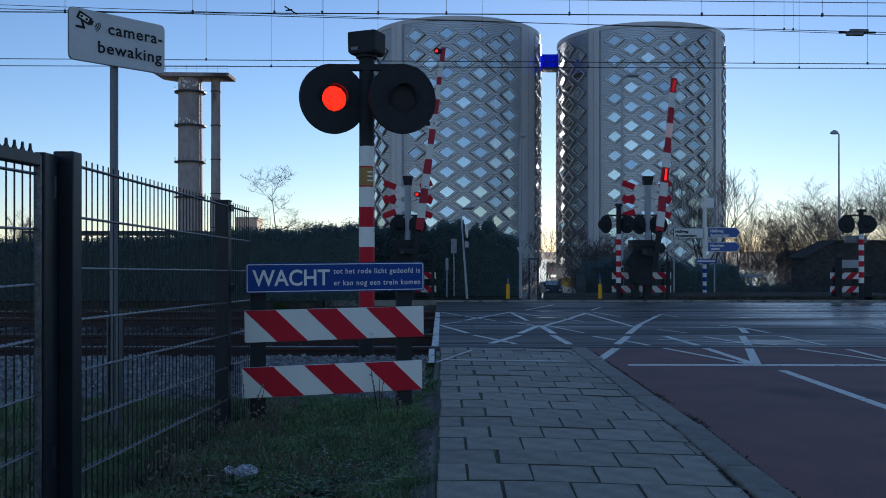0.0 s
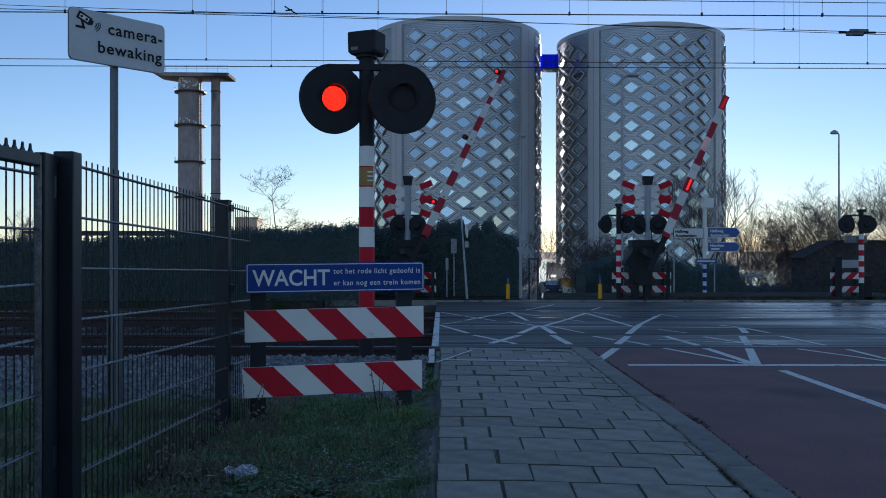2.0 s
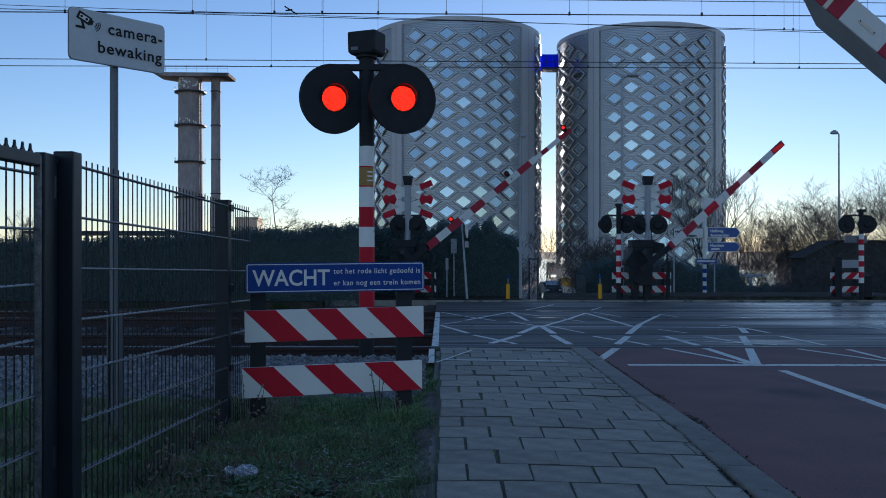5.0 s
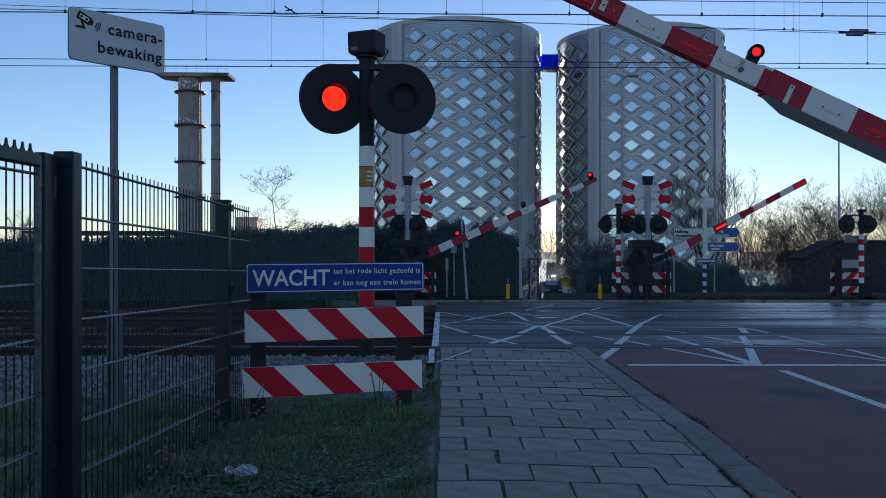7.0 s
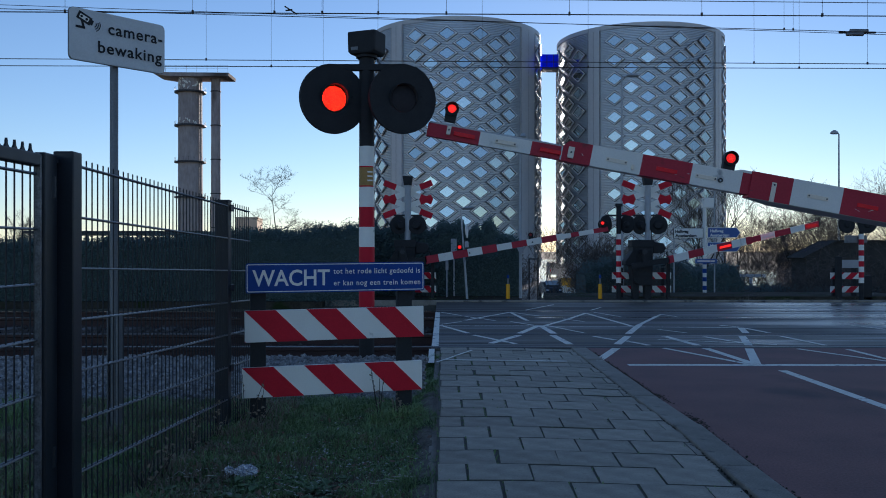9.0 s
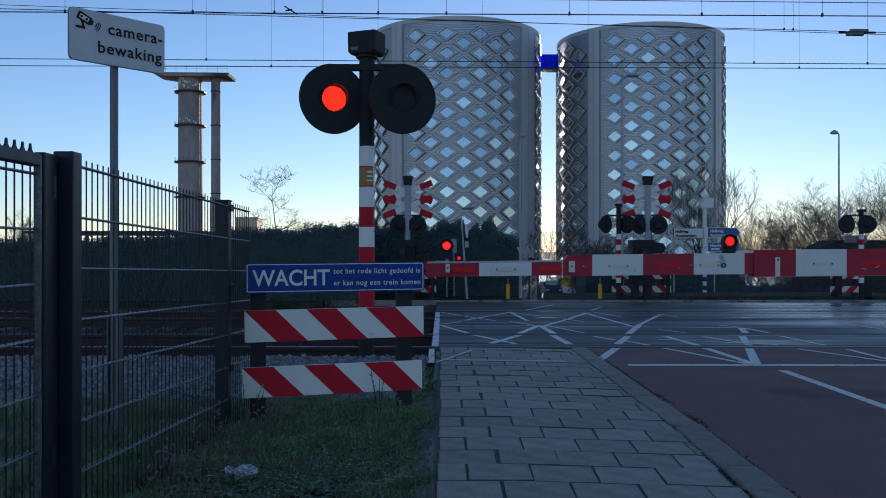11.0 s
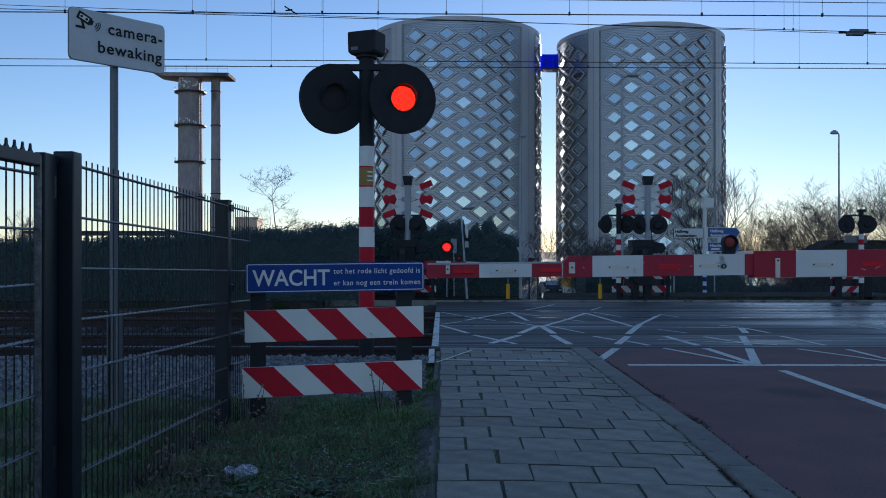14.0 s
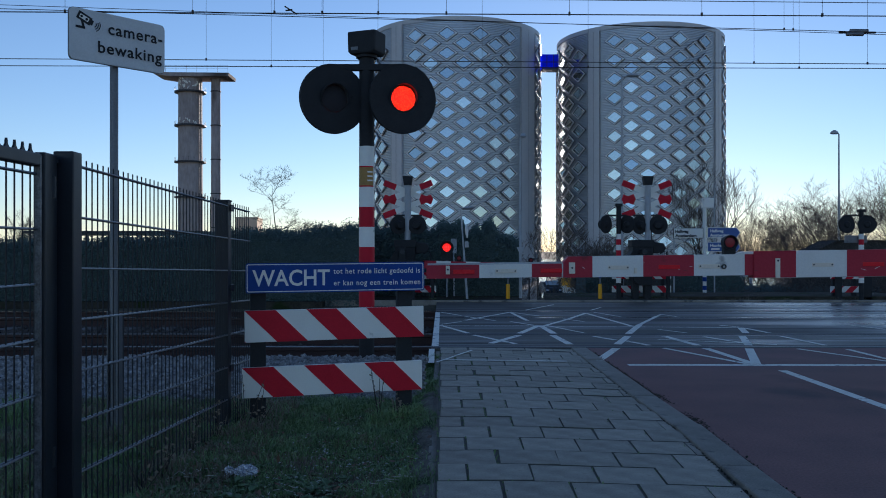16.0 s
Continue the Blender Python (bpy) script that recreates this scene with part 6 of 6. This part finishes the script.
def overhead_line(d, contact, carriers, drops, label):
    ob = thing("overhead_line", label, "overhead line", pose(0, d, 0), "overhead lines")

    def strand(a, b, r, sag=0.0, name="wire"):
        s = Shape()
        pts = [Vector(a).lerp(Vector(b), i / 24) - Vector((0, 0, sag * 4 * (i / 24) * (1 - i / 24))) for i in range(25)]
        tube_path(s, pts, [r] * 25, 6)
        part(name, s, WIRE, ob, "dark copper wire")

    for off, z0, z1, r in contact:
        strand((-40, off, along(z0, z1, d, -40)), (40, off, along(z0, z1, d, 40)), r)
    for z, r in carriers:
        strand((-40, 0, z + 0.3), (40, 0, z + 0.3), r, 0.3, "carrier_wire")
    for x, k in drops:
        off, z0, z1, r = contact[k]
        z = along(z0, z1, d, x)
        drop = part("dropper", Shape().tube((x, off, z), (x, off, carriers[0][0] + 0.05), 0.0025, n=5), WIRE, ob)
        part("clamp", Shape().box(x - 0.011, x + 0.011, off - 0.01, off + 0.01, z - 0.01, z + 0.03), WIRE, drop)
    for x in (-40, 40):
        part("mast", Shape().box(x - 0.1, x + 0.1, 1.9, 2.1, -0.2, 7.2), GALV, ob, "grey steel mast", 0.01)
        for z in (4.0, 5.95):
            part("bracket_arm", Shape().tube((x, 2.0, z + 0.35), (x, -0.3, z), 0.03, n=8), GALV, ob)
    return ob


overhead_line(9.98, [(0, 3.855, 3.805, 0.0065)], [(5.4, 0.006)], [(x, 0) for x in (-4.44, -2.94, -1.98, -1.42, -0.76, 0.04, 1.485, 3.04, 4.456)],
              "single dark contact wire over the first track")
LINE_TWO = overhead_line(13.95, [(-0.1, 4.177, 4.09, 0.0065), (0.1, 4.105, 4.06, 0.0065), (0.0, 5.02, 4.63, 0.006), (0.5, 5.22, 4.728, 0.005), (0.2, 5.315, 5.174, 0.006)], [(5.75, 0.006)],
                         [(-3.86, 0), (-1.06, 0), (0.64, 0), (5.07, 0), (6.92, 0), (-2.84, 1), (-1.98, 1), (2.4, 1), (5.89, 1), (5.6, 2), (5.75, 2)],
                         "pair of dark contact wires with thin droppers over the second track")
ins = part("insulator", Shape().tube((6.5, 0, 4.628), (7.1, 0, 4.628), 0.018, n=8), WIRE, LINE_TWO, "dull grey line insulator")
ins_s = Shape().tube((6.68, 0, 4.655), (6.98, 0, 4.655), 0.034, 0.03, 14).tube((6.62, 0, 4.602), (6.9, 0, 4.602), 0.03, 0.034, 14)
part("body", ins_s, GALV, ins, "dull grey insulator body", 0.01, True)
part("fork_clamp", Shape().slab((-1.86, -3.97, 3.92), (-1.72, -3.97, 3.83), 0.014, 0.014).slab((-1.85, -3.97, 3.87), (-1.77, -3.97, 3.88), 0.014, 0.014), WIRE, LINE_TWO, "dark forked clamp")


# ---- verge: grass, weeds and litter ----
def grass(x0, x1, y0, y1, count, seed, low, high, label, blades=None, bias=0.0, ragged=0.0):
    rng = random.Random(seed)
    s = Shape()
    for _ in range(count):
        x, y = rng.uniform(x0, x1), rng.uniform(y0, y1)
        if noise.noise((x * 2.6, y * 2.6, seed)) < rng.uniform(-0.55, 0.05) + bias:
            continue
        if ragged and x > x1 - ragged * (0.45 + noise.noise((1.5, y * 4, seed)) + rng.gauss(0, 0.15)):
            continue
        h = rng.uniform(low, high) * (0.55 + 0.9 * max(0, noise.noise((x * 3, y * 3, 2.5)) + 0.4))
        w = rng.uniform(0.0016, 0.0034)
        a = rng.uniform(0, 6.28)
        lean = Vector((math.cos(a), math.sin(a), 0)) * h * rng.uniform(0.2, 1.5)
        side = Vector((-math.sin(a), math.cos(a), 0)) * w
        p = Vector((x, y, -0.075))
        m = p + lean * 0.4 + Vector((0, 0, h * 0.65 + 0.02))
        e = p + lean + Vector((0, 0, h * rng.uniform(0.7, 1.0) + 0.02))
        s.add([p - side, p + side, m + side * 0.8, m - side * 0.8, e], [(0, 1, 2, 3), (3, 2, 4)])
    return setting("grass", s, blades or GRASS, label, "grass", kind="stuff")


grass(-2.6, -0.10, 3.2, 6.3, 98000, 3, 0.010, 0.048, "short winter grass on the verge", None, 0.10, 0.13)
grass(-1.25, -0.12, 4.6, 6.2, 20000, 23, 0.015, 0.055, "thicker grass before the boards", None, 0.1, 0.13)
grass(-2.6, -1.0, 3.2, 6.2, 14000, 13, 0.03, 0.09, "dry brown grass along the fence", DRY_GRASS)
grass(-1.2, -0.1, 3.2, 5.6, 9000, 14, 0.015, 0.05, "dry blades among the grass", DRY_GRASS, 0.15)
grass(-4.6, -1.5, 3.3, 6.15, 14000, 4, 0.03, 0.11, "thin grass behind the fence")
grass(-4.5, -0.12, -2.5, 3.2, 12000, 11, 0.03, 0.09, "thin grass beside the pavement")
grass(-0.75, -0.15, 5.35, 6.0, 2600, 5, 0.04, 0.10, "longer grass round the board posts")
grass(-0.22, -0.03, 3.3, 8.8, 9000, 9, 0.035, 0.075, "grass creeping over the pavement edge", None, 0.05)
grass(-9, 1.5, 17.5, 19.2, 9000, 6, 0.04, 0.11, "grass along the far kerb")
grass(2.2, 10, 17.5, 19.6, 9000, 16, 0.04, 0.12, "ragged grass along the far kerb", DRY_GRASS)


def rosettes(count, x0, x1, y0, y1, seed, label):
    """Low broad-leaved weeds and clover lying flat among the grass."""
    rng = random.Random(seed)
    s = Shape()
    for _ in range(count):
        c = Vector((rng.uniform(x0, x1), rng.uniform(y0, y1), -0.055))
        if noise.noise((c.x * 1.7, c.y * 1.7, seed)) < rng.uniform(-0.2, 0.3):
            continue
        size = rng.uniform(0.018, 0.05)
        for k in range(rng.randint(5, 9)):
            a = rng.uniform(0, 6.28)
            d = Vector((math.cos(a), math.sin(a), rng.uniform(0.2, 0.9))) * size
            w = Vector((-math.sin(a), math.cos(a), 0)) * size * rng.uniform(0.2, 0.38)
            s.add([c, c + d * 0.55 + w, c + d + Vector((0, 0, -size * 0.3)), c + d * 0.55 - w], [(0, 1, 2, 3)])
    return setting("broadleaf_weeds", s, WEED_LEAF, label, "weeds", kind="stuff")


WEED_LEAF = surface("weed_leaf", (0.07, 0.12, 0.05), (0.19, 0.27, 0.12), 14, 0.55, 0, 0, 60, (0.24, 0.24, 0.2), 18, 0.64)
rosettes(1500, -1.45, -0.13, 3.3, 5.6, 31, "low broad-leaved weeds in the verge")
rosettes(500, -2.3, -1.2, 3.3, 5.2, 32, "low weeds along the fence foot")


def fallen_straw(count, x, y, seed, label):
    rng = random.Random(seed)
    s = Shape()
    for _ in range(count):
        a = Vector((x + rng.gauss(0, 0.07), y + rng.gauss(0, 0.05), rng.uniform(-0.04, -0.005)))
        d = Vector((rng.gauss(0.5, 0.8), rng.gauss(0, 0.8), rng.gauss(0, 0.15))).normalized() * rng.uniform(0.02, 0.06)
        s.tube(a, a + d, 0.0022, 0.001, 4)
    return setting("fallen_straw", s, STRAW, label, "straw", kind="stuff")


STRAW = surface("pale_straw", (0.34, 0.31, 0.26), (0.6, 0.56, 0.48), 8, 0.7, 0, 0, 60)
fallen_straw(16, -1.20, 4.12, 3, "pale dry straw lying in the grass")
fallen_straw(7, -0.72, 3.82, 4, "pale dry straw and a torn strip in the grass")
fallen_straw(12, -0.25, 3.95, 5, "pale dry stalks beside the pavement")


def weed(x, y, h, seed):
    rng = random.Random(seed)
    ob = thing("weed", "dry brown weed stalk in the verge", "plant", pose(x, y, -0.07), "weeds")
    st, lv = Shape(), Shape()
    for _ in range(4):
        d = Vector((rng.gauss(0, 0.25), rng.gauss(0, 0.25), 1)).normalized()
        top = d * h * rng.uniform(0.6, 1)
        st.tube((0, 0, 0), top, 0.003, 0.0015, 5)
        for _ in range(6):
            p = top * rng.uniform(0.3, 1)
            a = Vector((rng.gauss(0, 1), rng.gauss(0, 1), rng.gauss(0.3, 0.4))).normalized() * rng.uniform(0.015, 0.034)
            b = a.orthogonal().normalized() * 0.0075
            lv.add([p, p + a * 0.5 + b, p + a, p + a * 0.5 - b], [(0, 1, 2, 3)])
    part("stalk", st, BARK, ob)
    part("leaves", lv, DRY_GRASS, ob)


for x, y, h, sd in ((-1.24, 5.35, 0.36, 1), (-1.16, 5.33, 0.3, 2), (-1.33, 5.0, 0.28, 3), (-1.36, 4.6, 0.3, 4), (-1.38, 3.9, 0.3, 5), (-0.42, 5.6, 0.42, 6), (-1.37, 4.2, 0.26, 7), (-0.3, 5.5, 0.25, 8)):
    weed(x, y, h, sd)


def crumpled_bag(x, y, w, seed):
    """A knotted thin plastic bag: a full lobe, a small lobe and a hanging tail."""
    bm = bmesh.new()
    for cx, cz, rx, ry, rz, shift in ((0.0, 0.0, 0.40, 0.30, 0.26, 0), (-0.46, 0.05, 0.15, 0.14, 0.17, 5), (-0.52, -0.10, 0.08, 0.12, 0.17, 9)):
        made = bmesh.ops.create_icosphere(bm, subdivisions=4, radius=1)["verts"]
        for v in made:
            n = v.co.normalized()
            k = 1.05 - 0.55 * abs(noise.noise(n * 2.6 + Vector((seed + shift, 0, 0)))) - 0.5 * abs(noise.noise(n * 6.5 + Vector((shift, 2, 0)))) - 0.25 * abs(noise.noise(n * 13.0))
            v.co = Vector((cx + n.x * k * rx, n.y * k * ry, max(-0.2, cz + n.z * k * rz))) * w
    me = bpy.data.meshes.new("plastic_bag")
    bm.to_mesh(me)
    bm.free()
    foil = surface("printed_thin_plastic", (0.05, 0.08, 0.16), (0.95, 0.94, 0.93), 55, 0.25, 0, 0.004, 120, (0.42, 0.16, 0.14), 22, 0.64)
    ob = part("plastic_bag", me, foil, None, m=pose(x, y, -0.03, 0, 0, 8))
    return tagged(ob, "crumpled pale plastic bag with printed spots lying in the grass", "litter")


crumpled_bag(-0.965, 4.16, 0.175, 3)
LEAF_PALE = surface("pale_dead_leaf", (0.22, 0.22, 0.19), (0.45, 0.45, 0.41), 20, 0.7, 0, 0, 60)
LEAF_BROWN = surface("brown_dead_leaf", (0.10, 0.05, 0.025), (0.2, 0.11, 0.06), 20, 0.7, 0, 0, 60)


def scattered(name, count, x0, x1, y0, y1, size, material, seed, label):
    rng = random.Random(seed)
    s = Shape()
    for _ in range(count):
        x, y = rng.uniform(x0, x1), rng.uniform(y0, y1)
        p = Vector((x, y, rng.uniform(-0.045, 0.0)))
        a = Vector((rng.gauss(0, 1), rng.gauss(0, 1), rng.gauss(0, 0.35))).normalized() * size * rng.uniform(0.5, 1.3)
        b = a.cross(Vector((rng.gauss(0, 0.3), rng.gauss(0, 0.3), 1))).normalized() * size * rng.uniform(0.3, 0.6)
        s.add([p - a, p + b - a * 0.2, p + a, p - b], [(0, 1, 2, 3)])
    return setting(name, s, material, label, "leaves", kind="stuff")


scattered("dead_leaves", 420, -0.85, -0.06, 3.4, 4.9, 0.009, LEAF_PALE, 2, "small pale frosted leaves on the verge")
scattered("dead_leaves", 260, -1.35, -0.06, 3.4, 5.8, 0.011, LEAF_PALE, 5, "scattered pale leaves in the grass")
scattered("dead_leaves", 240, -1.4, -0.06, 3.3, 5.8, 0.02, LEAF_BROWN, 3, "scattered brown leaves in the grass")


soil = Shape()
cols, lines = 12, 170
for j in range(lines):
    y = 2.6 + 3.9 * j / (lines - 1)
    for i in range(cols):
        f = i / (cols - 1)
        x = -0.062 - (0.20 + 0.10 * noise.noise((0, y * 2.5, 4))) * (1 - f)
        soil.v.append((x, y, -0.095 + 0.085 * min(1, f * 1.2) + 0.016 * noise.noise((x * 9, y * 9, 1)) * min(1, f * 3) + 0.007 * noise.noise((x * 40, y * 40, 2))))
soil.f += [(j * cols + i, j * cols + i + 1, (j + 1) * cols + i + 1, (j + 1) * cols + i) for j in range(lines - 1) for i in range(cols - 1)]
setting("verge_soil", soil, SOIL, "bare crumbly soil between grass and pavement", "soil")
# ---- pavement: concrete tiles laid in half bond, kerb stones ----
TILE = 0.2975
rng = random.Random(12)


def paver_mesh(w, l):
    g, e = 0.0022, 0.0030
    me = Shape().add([(g, e, -0.03), (w - g, e, -0.03), (w - g, l - e, -0.03), (g, l - e, -0.03), (g + 0.003, e + 0.003, 0.0), (w - g - 0.003, e + 0.003, 0.0), (w - g - 0.003, l - e - 0.003, 0.0), (g + 0.003, l - e - 0.003, 0.0)],
                       [(4, 5, 6, 7), (0, 1, 5, 4), (1, 2, 6, 5), (2, 3, 7, 6), (3, 0, 4, 7)]).mesh("paving_tile")
    me.materials.append(PAVER)
    me.materials.append(JOINT)
    for p in me.polygons:
        p.material_index = 0 if p.normal.z > 0.9 else 1
    return me


def swell(y):
    """How far the worn kerb line has moved out towards the road."""
    table = ((-4, 0.0), (3.0, 0.012), (3.7, 0.03), (4.5, 0.062), (5.2, 0.088), (6.0, 0.074), (7.0, 0.08), (9.2, 0.082))
    for (y0, a), (y1, b) in zip(table, table[1:]):
        if y0 <= y <= y1:
            return a + (b - a) * (y - y0) / (y1 - y0)
    return 0.082


def lean(x):
    """How far the settled tiles lie off their row towards the kerb, from 0 to 1."""
    return min(1.2, max(0.0, (x - 0.30) / 1.05)) ** 1.3


def sunk(x, y):
    """The pavement falls to the kerb, with a few hollows."""
    hollow = 0.012 * math.exp(-((x - 1.22) / 0.16) ** 2 - ((y - 5.95) / 0.35) ** 2)
    return -0.017 * lean(x) - hollow + 0.004 * noise.noise((x * 1.3, y * 0.9, 4.0))


gx, gy = [-0.035 + 0.1 * i for i in range(15)], [-4 + 0.131 * i for i in range(101)]
bed = Shape().add([(x, y, 0.0055 + sunk(x, y)) for y in gy for x in gx], [(j * 15 + i, j * 15 + i + 1, j * 15 + i + 16, j * 15 + i + 15) for j in range(100) for i in range(14)])
base = setting("pavement", bed.box(-0.035, 1.37, -4, 9.1, -0.3, -0.06), JOINT, "concrete tile pavement with mossy joints", "pavement")
paver_meshes = {}
x_left, x_right = -0.025, 1.292
for row in range(44):
    y = 3.846 + TILE * (row - 26)
    if y > 9.0:
        break
    deep = min(TILE, 9.12 - y)
    x = x_left - (0.15 if row % 2 == 0 else 0.0) - 0.003
    edge = x_right + swell(y + TILE / 2) + 0.001
    wander = rng.gauss(0, 0.006)
    while x < edge - 0.02:
        a, b = max(x, x_left), min(x + 0.298, edge)
        if b - a > 0.04:
            key = (round(b - a, 2), round(deep, 2))
            if key not in paver_meshes:
                paver_meshes[key] = paver_mesh(key[0], deep)
            mid = (a + b) / 2
            yaw = math.degrees(math.atan2(-0.042 * (lean(b) - lean(a)), b - a))
            tip = math.degrees(math.atan2(sunk(a, y) - sunk(b, y), b - a))
            part("paving_tile", paver_meshes[key], PAVER, base,
                 m=pose(a + wander * 0.6 + rng.gauss(0, 0.002), y - 0.042 * lean(a) + rng.gauss(0, 0.0025), 0.012 + sunk(a, y) + rng.gauss(0, 0.0014), rng.gauss(0, 0.22), tip + rng.gauss(0, 0.2), yaw + rng.gauss(0, 0.28)))
        x += 0.298
kerb_mesh = Shape().box(0, 0.165, 0.003, 0.997, -0.2, 0.008).mesh("kerb_stone", 0.012)
for k in range(1, 14):
    y = -4.86 + k
    part("kerb_stone", kerb_mesh, KERB, base, m=pose(1.297 + swell(y) + rng.gauss(0, 0.004), y, rng.uniform(-0.004, 0.004), 0, rng.gauss(0, 0.5), -math.degrees(math.atan(swell(y + 1) - swell(y))) + rng.gauss(0, 0.15)))
edging = Shape().box(0, 0.05, 0.003, 0.997, -0.2, -0.012).mesh("edging_stone", 0.008)
for k in range(8):
    part("edging_stone", edging, KERB, base, "narrow mossy edging stone" if k == 0 else "", m=pose(-0.080 + rng.gauss(0, 0.003), 1.0 + k, rng.uniform(-0.012, 0.004), 0, rng.gauss(0, 1.2), rng.gauss(0, 0.4)))
moss = Shape()
for _ in range(420):
    row = rng.randint(24, 40)
    y = 3.846 + TILE * (row - 26) + rng.gauss(0, 0.003)
    x = rng.uniform(-0.03, 0.5) if rng.random() < 0.6 else rng.uniform(0.5, 1.3)
    if rng.random() < 0.75:
        k = rng.choice((0, 0, 1, 1, 1, 2, 3, 4))
        x = -0.028 + 0.298 * k + (0.148 if row % 2 == 0 else 0.0) + rng.gauss(0, 0.0025)
        y += rng.uniform(0, TILE)
    z = sunk(x, y)
    moss.tube((x, y - 0.042 * lean(x), z - 0.012), (x + rng.gauss(0, 0.005), y - 0.042 * lean(x) + rng.gauss(0, 0.005), z + rng.uniform(0.010, 0.019)), 0.007, 0.002, 5)
setting("joint_moss", moss, GRASS, "small tufts of moss in the pavement joints", "moss", kind="stuff")
silt = Shape()
for _ in range(1500):
    y = rng.uniform(3.0, 9.0)
    if noise.noise((y * 2.2, 1.0, 3.0)) < rng.uniform(-0.35, 0.35):
        continue
    x = 1.297 + 0.165 + swell(y) + abs(rng.gauss(0, 0.018)) * (1.6 if 5.0 < y < 6.2 else 0.8)
    r = rng.uniform(0.002, 0.008)
    silt.tube((x, y, -0.004), (x + rng.gauss(0, 0.004), y + rng.gauss(0, 0.004), rng.uniform(0.0015, 0.005)), r, r * 0.6, 6)
for _ in range(900):
    y = rng.uniform(3.0, 9.0)
    if noise.noise((y * 1.6, 5.0, 3.0)) < rng.uniform(-0.4, 0.3):
        continue
    x = 1.295 + swell(y) + rng.gauss(0, 0.005) * (2.5 if 5.5 < y < 6.3 else 1.0)
    r = rng.uniform(0.003, 0.008)
    silt.tube((x, y, sunk(x, y) - 0.004), (x + rng.gauss(0, 0.004), y + rng.gauss(0, 0.004), sunk(x, y) + rng.uniform(0.011, 0.0145)), r, r * 0.6, 6)
setting("gutter_dirt", silt, LITTER, "dark leaf dirt gathered along the kerb", "dirt", kind="stuff")
stripe([(0.02, 8.06), (1.16, 7.95)], "thin worn white line over the tiles", 0.05).location.z = 0.012
stripe([(-0.06, 7.87), (0.05, 8.14), (0.16, 8.45), (0.30, 8.80)], "faded white curve where the pavement meets the deck", 0.028).location.z = 0.014


# ---- what moves: the booms come down and the lamps flash in turn ----
def settle(points, t):
    """A smooth curve through (time, degrees) points."""
    for (t0, a0), (t1, a1) in zip(points, points[1:]):
        if t0 <= t <= t1:
            return a0 + (a1 - a0) * (t - t0) / (t1 - t0)
    return points[-1][1]


NEAR_SWING = [(0, 83.0), (2, 65.8), (4, 48.8), (6.3, 30.73), (6.5, 29.21), (7, 25.69), (7.5, 22.08), (8, 18.48), (8.5, 14.76), (9, 11.15), (9.2, 9.76), (10.0, 4.6), (10.6, 1.3), (11.0, 0.15), (11.3, 0.05), (16.0, 0.0)]
LEFT_SWING = [(0, 83.9), (2, 65.83), (4, 48.84), (6.5, 29.33), (8, 18.05), (8.5, 14.6), (9, 11.23), (10, 4.6), (10.6, 1.3), (11.0, 0.15), (11.3, 0.0), (16.0, 0.0)]
RIGHT_SWING = [(0, 79.97), (2, 61.88), (4, 45.54), (6.5, 27.06), (8, 16.12), (8.5, 12.4), (9, 8.9), (10, 2.5), (10.6, 0.0), (11.0, -0.6), (16.0, -0.6)]


def flash_rows(base, lit_first, changes, tip=False):
    """Rows of a lamp insert that turns half round at each change, in steps of 60 degrees."""
    angle = 0 if lit_first else 180
    rows = [(0.0, base @ (pose(0, 0, 0, angle, 0, 0) if tip else pose(0, 0, 0, 0, 0, angle)))]
    for t in changes:
        start = 3 * int(t * 10 + 0.01)
        for k in range(4):
            rows.append(((start + k) / FPS, base @ (pose(0, 0, 0, angle + 60 * k, 0, 0) if tip else pose(0, 0, 0, 0, 0, angle + 60 * k))))
        angle += 180
    rows.append((16.0, base @ (pose(0, 0, 0, angle, 0, 0) if tip else pose(0, 0, 0, 0, 0, angle))))
    return rows


def motions():
    for ob, swing, sign in ((NEAR, NEAR_SWING, 1), (FAR_LEFT, LEFT_SWING, -1), (FAR_RIGHT, RIGHT_SWING, -1)):
        at = ob.matrix_basis.translation.copy()
        times = sorted({t for t, a in swing})
        walk(ob, [(t, pose(*at, 0, sign * settle(swing, t), 0)) for t in times])
    changes = []
    for k in range(25):
        changes += [0.19 + 0.652 * k, 0.46 + 0.652 * k]
    changes = [t for t in changes if t < 15.9]
    # the lamp that comes on leads the one that goes off by a moment
    early = [t - 0.03 if k % 2 == 0 else t for k, t in enumerate(changes)]
    early_lit = [t - 0.03 if k % 2 == 1 else t for k, t in enumerate(changes)]
    for insert, lit in ((LAMP_A, True), (LAMP_B, False), (MID_LAMP, True), (LEFT_LAMP, True)):
        walk(insert, flash_rows(insert.matrix_basis.copy(), lit, early_lit if lit else early))

    # the outer strip joins in only once the boom is well down
    skipped = sum(1 for t in changes if t < 6.0) // 2 * 2
    for hub, lit, turns in zip(STRIPS, (True, False), (changes, changes[skipped:])):
        walk(hub, flash_rows(hub.matrix_basis.copy(), lit, turns, True))


motions()
